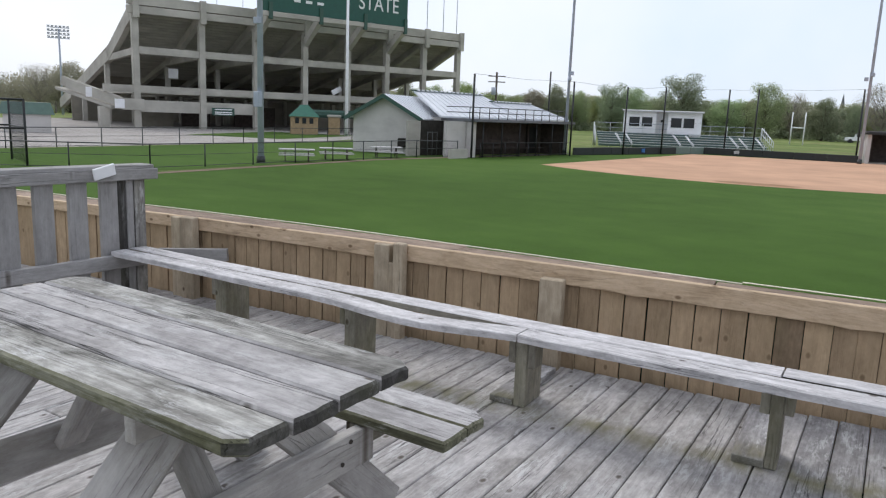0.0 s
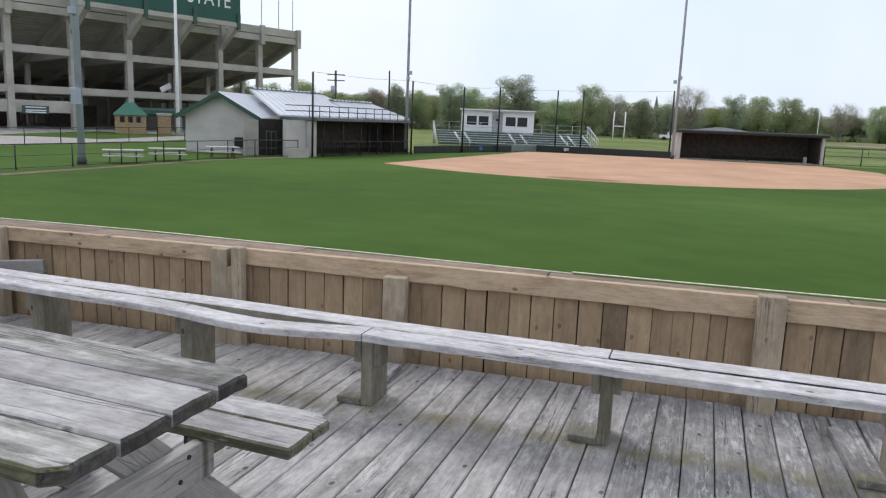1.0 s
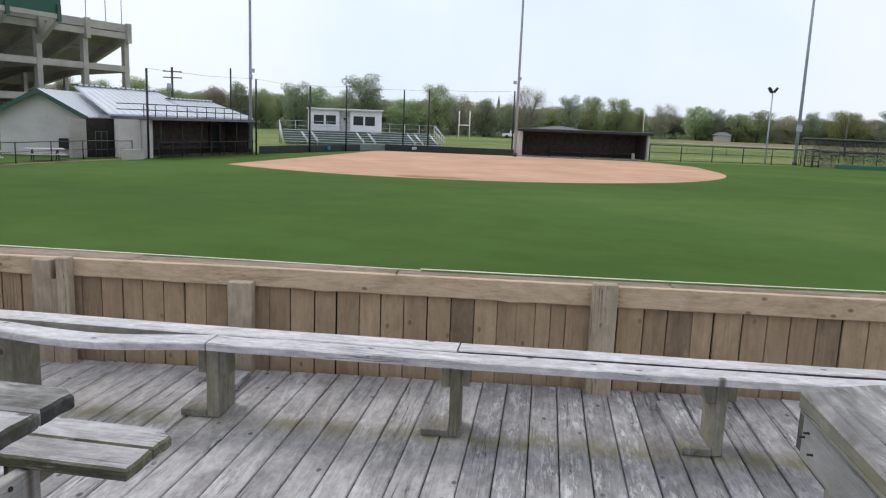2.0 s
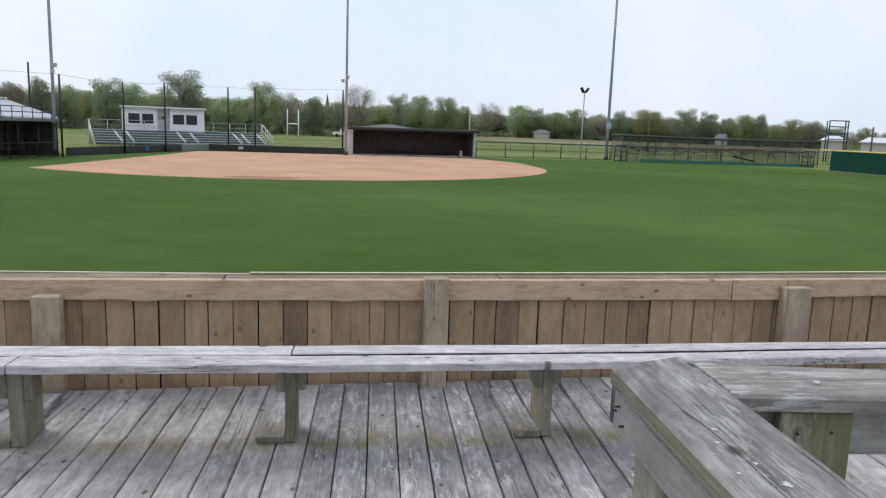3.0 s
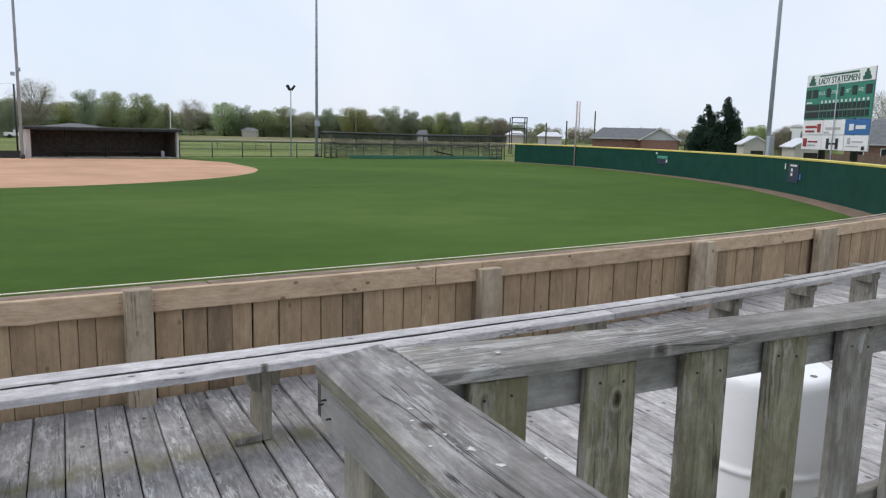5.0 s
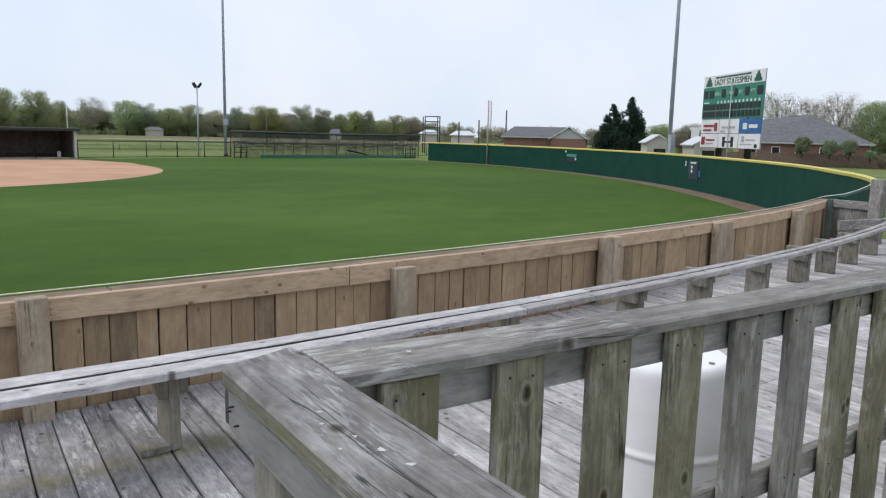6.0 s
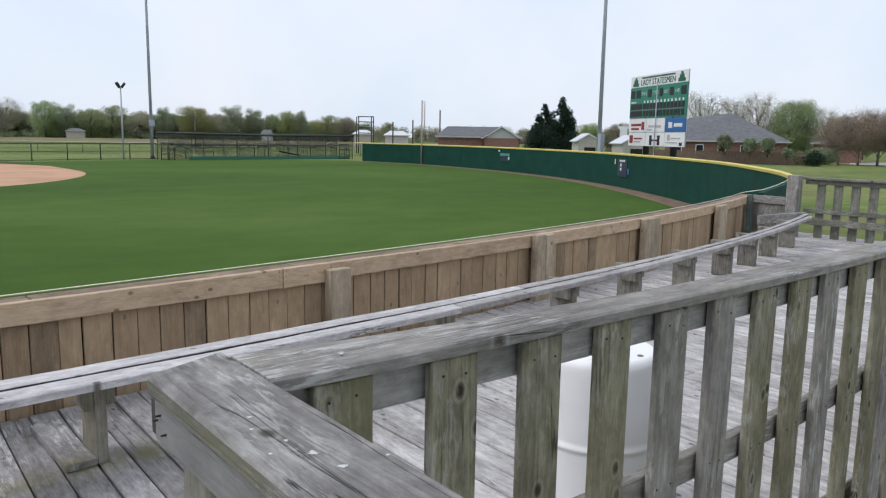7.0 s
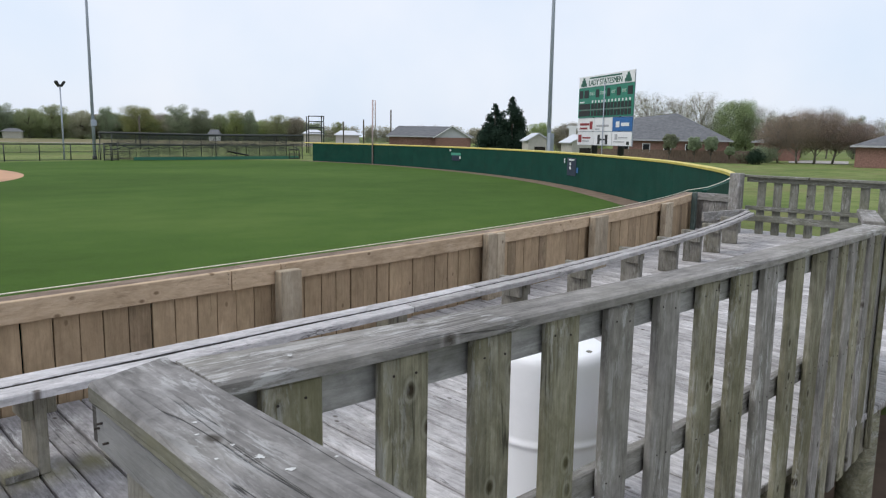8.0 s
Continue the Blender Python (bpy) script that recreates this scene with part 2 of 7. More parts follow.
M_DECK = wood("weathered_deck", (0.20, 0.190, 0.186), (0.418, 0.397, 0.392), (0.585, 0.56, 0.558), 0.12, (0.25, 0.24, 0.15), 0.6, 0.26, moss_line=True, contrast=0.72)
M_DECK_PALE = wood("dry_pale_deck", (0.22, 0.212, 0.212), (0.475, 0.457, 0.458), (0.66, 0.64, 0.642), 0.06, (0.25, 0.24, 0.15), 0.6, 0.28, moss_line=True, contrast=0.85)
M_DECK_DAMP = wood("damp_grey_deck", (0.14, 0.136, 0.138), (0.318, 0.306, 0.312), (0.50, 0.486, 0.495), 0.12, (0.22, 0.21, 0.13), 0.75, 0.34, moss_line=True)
M_BENCH = wood("bleached_bench", (0.27, 0.26, 0.26), (0.545, 0.525, 0.532), (0.72, 0.70, 0.71), 0.0, scuff=0.35, vary=0.10, blotch=0.22, contrast=0.7)
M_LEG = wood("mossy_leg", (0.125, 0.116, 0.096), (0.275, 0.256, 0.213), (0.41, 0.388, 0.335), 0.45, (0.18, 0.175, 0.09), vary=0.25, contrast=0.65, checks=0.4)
# darker timber whose colour holds the shade on far legs, foot ends and side pickets
M_SHADED_WOOD = wood("shaded_wood", (0.10, 0.095, 0.08), (0.22, 0.21, 0.185), (0.34, 0.325, 0.30), 0.35, (0.17, 0.16, 0.09), 0.3, 0.2)
M_TABLE = wood("weathered_table", (0.18, 0.172, 0.17), (0.40, 0.383, 0.381), (0.56, 0.543, 0.54), 0.1, (0.23, 0.22, 0.15), 0.35, 0.14, contrast=0.6, blotch=0.45, checks=1.0)
M_TABLE_STAINED = wood("stained_table", (0.110, 0.106, 0.094), (0.322, 0.313, 0.293), (0.552, 0.543, 0.515), 0.08, (0.24, 0.22, 0.16), 0.9, 0.1, contrast=1.1, blotch=0.95)
M_TABLE_LEG = wood("grey_table_leg", (0.21, 0.195, 0.182), (0.41, 0.388, 0.37), (0.54, 0.52, 0.50), 0.2, (0.23, 0.21, 0.13), 0.2, 0.15, contrast=0.5, mottled=0.3, checks=0.15, blotch=0.35)
M_TABLE_EDGE = wood("mossy_shaded_edge", (0.055, 0.054, 0.036), (0.15, 0.146, 0.098), (0.31, 0.302, 0.25), 0.35, (0.15, 0.15, 0.07), 0.4, 0.1, contrast=0.95)
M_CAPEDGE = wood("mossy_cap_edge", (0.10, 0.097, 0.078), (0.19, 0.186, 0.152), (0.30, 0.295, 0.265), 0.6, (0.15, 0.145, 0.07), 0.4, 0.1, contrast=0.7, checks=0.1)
M_CAPTOP = wood("weathered_cap", (0.095, 0.09, 0.086), (0.252, 0.242, 0.236), (0.43, 0.416, 0.41), 0.12, (0.20, 0.195, 0.13), 0.5, 0.10, contrast=0.85, checks=0.9, blotch=0.7)
M_ENDRAIL = wood("damp_green_rail", (0.085, 0.086, 0.07), (0.195, 0.195, 0.165), (0.31, 0.308, 0.275), 0.35, (0.15, 0.155, 0.085), 0.3, 0.14, contrast=0.65, checks=0.4)
# dark wood for board ends, and for shade painted into gaps
M_TABLE_END = wood("end_grain_and_shade", (0.03, 0.028, 0.026), (0.07, 0.066, 0.062), (0.16, 0.155, 0.148), 0.3, (0.12, 0.12, 0.06), 0.2, 0.1)
M_RAIL = wood("weathered_rail", (0.12, 0.113, 0.105), (0.272, 0.259, 0.245), (0.43, 0.41, 0.395), 0.2, (0.20, 0.195, 0.11), 0.5, 0.14, contrast=0.65, checks=0.5)
M_SMOOTH = wood("smooth_grey_rail", (0.20, 0.192, 0.19), (0.315, 0.303, 0.30), (0.41, 0.398, 0.395), 0.08, (0.22, 0.215, 0.15), 0.1, 0.12, contrast=0.5, mottled=0.25, blotch=0.3, checks=0.35)
M_SIDE = wood("smooth_blue_grey_rail", (0.15, 0.15, 0.15), (0.245, 0.245, 0.245), (0.34, 0.338, 0.335), 0.15, (0.19, 0.195, 0.14), 0.0, 0.12, contrast=0.5, mottled=0.25, blotch=0.35, checks=0.3)
M_PALERAIL = wood("pale_grey_rail", (0.19, 0.187, 0.182), (0.36, 0.355, 0.35), (0.50, 0.497, 0.492), 0.15, (0.22, 0.22, 0.14), 0.1, 0.12)
M_PICKET = wood("mossy_picket", (0.105, 0.099, 0.07), (0.272, 0.256, 0.182), (0.46, 0.44, 0.36), 0.5, (0.175, 0.17, 0.08), 0.35, 0.26, knots=1.0, contrast=0.85, checks=0.6, dens=1.6)
M_PLANK = wood("fence_plank", (0.25, 0.179, 0.112), (0.40, 0.29, 0.186), (0.505, 0.378, 0.252), 0.12, (0.19, 0.18, 0.085), vary=0.26, checks=0.15, knots=0.5, mottled=0.25, contrast=0.6, blotch=0.35)
M_PLANK_DARK = wood("stained_fence_plank", (0.17, 0.125, 0.082), (0.29, 0.21, 0.138), (0.39, 0.29, 0.20), 0.2, (0.19, 0.18, 0.085), vary=0.2, checks=0.3, knots=0.7, mottled=0.4, contrast=0.7, blotch=0.5)
M_FACE = wood("fence_face_board", (0.34, 0.243, 0.153), (0.535, 0.40, 0.273), (0.65, 0.502, 0.368), 0.0, vary=0.14, knots=0.7, blotch=0.15, checks=0.2, face="z", mottled=0.2, dens=1.35)
M_FPOST = wood("fence_post_wood", (0.25, 0.198, 0.142), (0.42, 0.345, 0.255), (0.53, 0.455, 0.355), 0.06, vary=0.2, contrast=0.65, mottled=0.3)
M_CAP = wood("fence_cap_board", (0.16, 0.115, 0.085), (0.27, 0.20, 0.155), (0.36, 0.28, 0.225), 0.0, vary=0.2)
M_GREENPOST = wood("green_painted_post", (0.06, 0.09, 0.08), (0.115, 0.155, 0.14), (0.18, 0.215, 0.20), 0.0, vary=0.1)
M_WHITE_EDGE = plain("white_vinyl_edge", (0.86, 0.80, 0.66), 0.6, dirt=0.1)
M_NAIL = plain("rusty_nail", (0.05, 0.04, 0.035), 0.7, 0.5)
M_BUCKET = plain("white_plastic", (0.88, 0.88, 0.90), 0.35, vary=0.03, dirt=0.06)
M_CONCRETE = plain("aged_concrete", (0.42, 0.40, 0.36), 0.9, vary=0.2, scale=0.35, dirt=0.3)
M_GREEN_SIGN = plain("dark_green_panel", (0.008, 0.075, 0.055), 0.45, vary=0.1)
M_LETTER = plain("white_lettering", (0.75, 0.76, 0.76), 0.5, vary=0.02)
# bluish base colour also carries the sky's tint and offsets the clay's bounce
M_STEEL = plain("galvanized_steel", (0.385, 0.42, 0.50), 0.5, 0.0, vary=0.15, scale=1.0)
M_BLACK = plain("black_coated_steel", (0.015, 0.016, 0.017), 0.5, 0.1)
M_ALU = plain("aluminium", (0.55, 0.57, 0.59), 0.45, 0.5)
M_WHITE = plain("white_paint", (0.80, 0.80, 0.82), 0.6, vary=0.04, dirt=0.1)
M_ROOFWHITE = plain("white_metal_roof", (0.62, 0.64, 0.68), 0.4, 0.1, vary=0.08, scale=0.8, dirt=0.12)
M_GREENTRIM = plain("green_trim", (0.03, 0.08, 0.06), 0.5)
M_GREENROOF = plain("green_metal_roof", (0.03, 0.14, 0.095), 0.4, 0.1)
M_STUCCO = plain("tan_block_wall", (0.54, 0.515, 0.50), 0.9, vary=0.1, scale=0.8, dirt=0.15)
M_BRICKTAN = plain("tan_brick", (0.36, 0.26, 0.16), 0.9, vary=0.2, scale=4)
M_BRICKRED = plain("red_brick", (0.25, 0.145, 0.12), 0.9, vary=0.25, scale=5)
M_SHINGLE = plain("grey_shingle", (0.15, 0.155, 0.165), 0.9, vary=0.2, scale=2)
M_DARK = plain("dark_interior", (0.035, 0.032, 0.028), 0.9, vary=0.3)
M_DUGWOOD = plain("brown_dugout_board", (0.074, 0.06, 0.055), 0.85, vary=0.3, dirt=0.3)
M_GLASS = plain("dark_window_glass", (0.018, 0.02, 0.024), 0.12, vary=0.05)
M_BLEACHER = plain("green_bleacher", (0.10, 0.17, 0.165), 0.5, 0.2)
M_WALLGREEN = plain("green_outfield_wall", (0.006, 0.052, 0.037), 0.78, vary=0.16, scale=0.9, dirt=0.08)
M_SIGNMINT = plain("mint_green_sign", (0.06, 0.30, 0.21), 0.5)
M_YELLOW = plain("yellow_wall_cap", (0.62, 0.52, 0.13), 0.5, vary=0.08)
M_BARK = plain("grey_bark", (0.11, 0.095, 0.08), 0.9, vary=0.3, scale=4, bump=0.5)
M_ASPHALT = plain("pale_pavement", (0.35, 0.325, 0.305), 0.9, vary=0.15, scale=0.5)
M_PADWALL = plain("black_backstop_pad", (0.018, 0.022, 0.022), 0.6, vary=0.25)
M_GATE = plain("pale_green_gate", (0.15, 0.2, 0.18), 0.6)
M_BLUE = plain("blue_panel", (0.025, 0.13, 0.36), 0.5)
M_RED = plain("dark_red_ink", (0.28, 0.03, 0.035), 0.6)
M_GREY = plain("pale_grey_ink", (0.42, 0.42, 0.44), 0.6)
M_SIGNGREEN = plain("scoreboard_green", (0.02, 0.21, 0.14), 0.45)
M_DULLGREEN = plain("faded_green_roof", (0.12, 0.19, 0.165), 0.6)
M_YARD = plain("dull_brown_fence", (0.17, 0.125, 0.10), 0.9, vary=0.25, scale=3)
# darker copy of the concrete, with the shade under the stand in its colour
M_UNDER = plain("shaded_concrete", (0.27, 0.25, 0.21), 0.9, vary=0.25, scale=0.4, dirt=0.35)
M_MUD = plain("bare_earth", (0.19, 0.14, 0.105), 0.95, vary=0.25, scale=2)
M_GABLE = plain("pale_grey_siding", (0.48, 0.49, 0.51), 0.8, vary=0.08)
M_SIDING = plain("beige_siding", (0.45, 0.43, 0.38), 0.7)


def ground_grass(name, a, b, c, patch=0.25):
    n = Nodes(name, 0.95)
    n.bsdf.inputs["Specular IOR Level"].default_value = 0.08
    n.where()
    big = n.noise((0.05, 0.08, 0.05), 3, 0.5, 0.4)
    med = n.noise((0.5, 0.7, 0.5), 5, 0.65)
    fine = n.noise((16, 16, 16), 4, 0.7)
    f = n.math("ADD", n.math("ADD", n.math("MULTIPLY", big, 0.5), n.math("MULTIPLY", med, 0.35)), n.math("MULTIPLY", fine, 0.2))
    col = n.ramp(f, (0.40, a), (0.54, b), (0.70, c)) if not patch else n.ramp(f, (0.44, a), (0.53, b), (0.63, c))
    if patch:
        col = n.mix(n.math("MULTIPLY", n.ramp(n.noise((0.12, 0.12, 0.12), 5, 0.7), (0.50, 0.0), (0.62, 1.0)), patch), col, (0.20, 0.165, 0.09))
        col = n.mix(n.math("MULTIPLY", n.ramp(n.noise((0.8, 0.8, 0.8), 5, 0.7), (0.50, 0.0), (0.60, 1.0)), 0.5), col, a)
    return n.finish(col, fine, 0.6, 0.03)


M_TURF = ground_grass("mown_turf", (0.047, 0.090, 0.016), (0.062, 0.116, 0.022), (0.088, 0.142, 0.032), 0.0)
M_LAWN = ground_grass("rough_lawn", (0.10, 0.143, 0.042), (0.158, 0.203, 0.066), (0.22, 0.245, 0.098), 0.5)
M_DAMP = plain("damp_clay", (0.31, 0.18, 0.105), 0.9, vary=0.25, scale=1.5)
M_DIRT = plain("infield_clay", (0.50, 0.305, 0.20), 0.95, vary=0.15, scale=0.3, bump=0.3)

G = -1.34  # level of the playing field; the deck's top is 0


def disc_outline(cx, cy, r, a0, a1, n):
    return [(cx + r * math.cos(radians(a0 + (a1 - a0) * k / n)), cy + r * math.sin(radians(a0 + (a1 - a0) * k / n))) for k in range(n + 1)]


def sheet(name, outline, z, material, label, category):
    bm = bmesh.new()
    f = bm.faces.new([bm.verts.new((x, y, z)) for x, y in outline])
    f.normal_update()
    if f.normal.z < 0:
        f.normal_flip()
    bmesh.ops.triangulate(bm, faces=[f])
    return tagged(part(name, bm, material), label, category, kind="structure")


# ---- ground: one sheet to the horizon, with the field laid on it ----
sheet("ground", disc_outline(0, 60, 1500, 0, 360, 48)[:-1], G, M_LAWN, "rough green and straw-coloured grass reaching the horizon", "ground")


def wall_line(k):
    """The outfield wall from the deck's end (k = 0) round to the foul pole and the cage (k = 1)."""
    pts = [(12.6, 5.55), (18.4, 7.8), (23.0, 11.0), (29.1, 16.8), (36.6, 27.2), (41.4, 37.0), (44.4, 47.3), (45.8, 58.6), (44.6, 69.2)]
    s = k * (len(pts) - 1)
    i = min(int(s), len(pts) - 2)
    u = s - i
    p = [Vector((*pts[max(0, min(len(pts) - 1, j))], 0)) for j in (i - 1, i, i + 1, i + 2)]
    if i == 0:
        p[0] = 2 * p[1] - p[2]
    if i == len(pts) - 2:
        p[3] = 2 * p[2] - p[1]
    return 0.5 * ((2 * p[1]) + (p[2] - p[0]) * u + (2 * p[0] - 5 * p[1] + 4 * p[2] - p[3]) * u * u + (3 * p[1] - p[0] - 3 * p[2] + p[3]) * u ** 3)


WALL = [wall_line(k / 64) for k in range(65)]


def fence_y(x):
    """The inner face of the deck's fence."""
    return 0.0006 * x ** 3 + 0.0009 * x ** 2 + 0.0799 * x + 3.215


def bench_front(x):
    return 0.00019 * x ** 3 + 0.0077 * x ** 2 + 0.0369 * x + 2.325


def bench_rear(x):
    return 0.00047 * x ** 3 + 0.00454 * x ** 2 + 0.02745 * x + 2.606


field = [(x, fence_y(x) + 0.3) for x in np.arange(-9.0, 12.1, 1.5)] + [(p.x, p.y) for p in WALL[1:]] + [(30, 76), (10, 71), (-2, 70.5), (-15.5, 70), (-21, 53), (-23.8, 41), (-25.0, 33), (-25.1, 24), (-25.3, 10), (-21.0, 2.5)]
sheet("field", field, G + 0.006, M_TURF, "mown dark green turf of a softball outfield", "lawn")
infield = disc_outline(-6.3, 55.3, 19.45, 234.5, 364, 60) + [(12.9, 63), (9.8, 69.3), (-2, 69.8), (-15.5, 67.5), (-15.9, 60)]
sheet("infield", infield, G + 0.014, M_DIRT, "bare orange-pink clay of a softball infield", "infield")
track = [(p.x, p.y) for p in WALL[4:]] + [(p.x - 1.3 * (p - Vector((0, 40, 0))).normalized().x, p.y - 1.3 * (p - Vector((0, 40, 0))).normalized().y) for p in WALL[4:][::-1]]
sheet("damp_patch", [(-5.2 + 1.9 * math.cos(k * math.pi / 12) + 0.3 * math.sin(k * 2.1), 36.95 + 0.75 * math.sin(k * math.pi / 12)) for k in range(24)], G + 0.02, M_DAMP, "darker worn patch of earth at the infield edge", "patch")
sheet("warning_track", track, G + 0.012, M_MUD, "thin strip of brown bare earth along the outfield wall", "track")
edge_strip = [(-24.2, 17.0), (-24.8, 33), (-23.4, 41), (-21.6, 50), (-22.0, 51), (-24.2, 41), (-25.4, 33), (-24.8, 17.0)]
sheet("field_edge", edge_strip, G + 0.018, M_MUD, "worn brown earth strip along the turf's edge", "track")
sheet("side_lawn", [(-25.5, 8), (-25.2, 33), (-24.2, 42), (-27, 56), (-46, 66), (-41, 46), (-40.5, 8)], G + 0.008, M_TURF, "mown green lawn between two chain-link fences", "lawn")
sheet("plaza_pavement", [(-41, 8), (-41.5, 46), (-50, 76), (-66, 100), (-110, 80), (-90, 8)], G + 0.01, M_ASPHALT, "pale concrete pavement in front of the stadium", "pavement")
sheet("plaza_lawn", [(-46, 47), (-50, 63), (-60, 60), (-55, 44)], G + 0.02, M_TURF, "strip of green lawn beside the stadium pavement", "lawn")

sheet("bare_ground", [(1.0, -3.2), (11.0, -3.2), (11.0, 0.2), (7.0, 2.6), (1.0, 2.6)], G + 0.012, M_MUD, "trodden reddish-brown earth below the raised deck", "earth")

# ---- deck: grey boards side by side on joists ----
deck = thing("floor", (0, 0, 0), "weathered grey wooden deck of narrow boards running towards the field", "deck", kind="structure")
PITCH, BW = 0.1375, 0.1320
rnd = random.Random(4)
k0 = 0.2235
for k in range(-46, 91):
    x = k0 + k * PITCH
    y1 = fence_y(x) + 0.02
    y0 = 0.46 if 1.12 < x < 5.3 else 0.27 if x > 1 else -2.6
    z = -0.019 + rnd.uniform(-0.002, 0.002)
    cuts = [y0, y1]
    if y1 - y0 > 3.2:
        cuts = [y0, y0 + rnd.choice((1.25, 2.45, 3.65)), y1]
    for a, b in zip(cuts, cuts[1:]):
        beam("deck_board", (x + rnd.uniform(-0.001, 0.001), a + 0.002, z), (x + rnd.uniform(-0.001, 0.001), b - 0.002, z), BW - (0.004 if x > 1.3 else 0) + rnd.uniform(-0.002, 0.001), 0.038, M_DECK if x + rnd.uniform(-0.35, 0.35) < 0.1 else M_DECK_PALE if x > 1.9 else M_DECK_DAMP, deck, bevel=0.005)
for y in (-2.4, -1.2, 0.0, 0.62, 1.3, 2.2, 3.0):
    beam("joist", (-6, y, -0.13), (1.1 if y < 0.3 else 12.6, y, -0.13), 0.04, 0.18, M_LEG, deck)

# ---- fence between the deck and the field ----
fence = thing("wall_fence", (0, 3.2, 0), "tan wooden board fence along the deck's edge with a lighter top board", "fence", kind="structure")


def fence_at(x, out=0.0):
    """A point set back from the fence's inner face, with its tangent and its outward normal."""
    t = Vector((1, fence_y(x + 0.01) / 0.01 - fence_y(x) / 0.01, 0)).normalized()
    nrm = Vector((-t.y, t.x, 0))
    return Vector((x, fence_y(x), 0)) + nrm * out, t, nrm


rnd = random.Random(9)
# joints between the planks, uneven as they were nailed up; even ones before and after
JOINTS = [-4.38, -4.205, -4.08, -3.965, -3.86, -3.757, -3.633, -3.532, -3.423, -3.311, -3.2, -3.093, -2.978, -2.864, -2.753, -2.638, -2.523, -2.406, -2.285, -2.16, -2.045, -1.93, -1.807, -1.687, -1.562, -1.441, -1.316, -1.19, -1.07, -0.947, -0.824, -0.686, -0.561, -0.428, -0.306, -0.175, -0.042, 0.092, 0.223, 0.352, 0.46, 0.565, 0.65, 0.732, 0.87, 1.017, 1.165, 1.292, 1.43, 1.545, 1.70, 1.836, 1.963, 2.105, 2.24, 2.384, 2.53, 2.664, 2.802, 2.936, 3.07, 3.2, 3.34, 3.493, 3.627, 3.766, 3.893, 4.036, 4.164, 4.305, 4.432, 4.57, 4.708, 4.874, 5.016, 5.175, 5.338]
JOINTS = [-8.11 + 3.73 * k / 31 for k in range(31)] + JOINTS + [5.338 + 6.862 * k / 48 for k in range(1, 49)]
for a, b in zip(JOINTS, JOINTS[1:]):
    p, t, nrm = fence_at((a + b) / 2, 0.052)
    tight = 0.22 < a < 0.86
    p = p + nrm * (0 if tight else rnd.uniform(-0.004, 0.004))
    lean = t * rnd.uniform(-0.002, 0.002)
    w = (b - a) / t.x - (0.002 if tight else rnd.uniform(0.004, 0.009))
    dark = abs(a - 0.092) < 0.001 or abs(a - 2.105) < 0.001 or rnd.random() < 0.06
    beam("fence_plank", p - Vector((0, 0, 0.16)), p + lean + Vector((0, 0, 0.575)), round(w, 3), 0.018, M_PLANK_DARK if dark else M_PLANK, fence, up=nrm, bevel=0.002)
# top face boards run between the joints, their lower edges a little uneven
for a, b in ((-8, -4.0), (-4.0, -2.15), (-2.15, 0.92), (0.92, 2.744), (2.744, 3.116), (3.116, 5.4), (5.4, 7.4), (7.4, 9.7), (9.7, 12.2)):
    n = max(1, round((b - a) / 1.6))
    bm = bmesh.new()
    rows = []
    m = 14 * n
    rough = 0.012 if 2.8 < a < 7 else 0.003
    m *= 2
    for i in range(m + 1):
        xx = a + 0.004 + (b - a - 0.008) * i / m
        p, t, nrm = fence_at(xx, 0.0)
        low = 0.487 - 0.0065 * xx if xx < 3.116 else 0.481
        low += 0.004 * noise.noise((xx * 1.9, 3.1, 0)) + rough * noise.noise((xx * 7, 1, 0)) + 0.5 * rough * noise.noise((xx * 23, 5, 0))
        low -= 0.010 * math.exp(-((xx - 0.42) / 0.06) ** 2) + 0.009 * math.exp(-((xx + 0.64) / 0.07) ** 2)
        top = 0.603 - 0.003 * min(3.0, max(0.0, xx + 1)) + 0.0015 * noise.noise((xx * 3, 9, 0))
        rows.append([bm.verts.new(p + nrm * o + Vector((0, 0, z))) for o, z in ((0.003, low), (0, low + 0.004), (0, top - 0.004), (0.004, top), (0.038, top), (0.038, low))])
    for r, s in zip(rows, rows[1:]):
        for q in range(6):
            bm.faces.new((r[q], s[q], s[(q + 1) % 6], r[(q + 1) % 6]))
    bm.faces.new(rows[0])
    bm.faces.new(rows[-1][::-1])
    bmesh.ops.recalc_face_normals(bm, faces=bm.faces[:])
    part("face_board", bm, M_FACE, fence)


def edge_off(x):
    """How far behind the face board the white edging runs."""
    return 0.20 + 0.05 * min(3.0, max(0.0, -x))


for i in range(13):
    a, b = -8 + i * 1.554, -8 + (i + 1) * 1.554
    wa, wb = edge_off(a) - 0.055, edge_off(b) - 0.055
    pa, t, na = fence_at(a + 0.003, 0.042 + wa / 2)
    pb, t, nb = fence_at(b - 0.003, 0.042 + wb / 2)
    beam("cap_board", pa + Vector((0, 0, 0.574)), pb + Vector((0, 0, 0.574)), (wa + wb) / 2, 0.03, M_CAP, fence)
for a, b, lift in ((-8, -0.1, 0.0), (-0.1, 12.5, 0.008)):
    pts = [fence_at(a + (b - a) * i / 24, edge_off(a + (b - a) * i / 24))[0] + Vector((0, 0, 0.592 + lift)) for i in range(25)]
    rod("edge_strip", pts, 0.0042, M_WHITE_EDGE, fence, 6, label="thin white vinyl edging along the fence top")
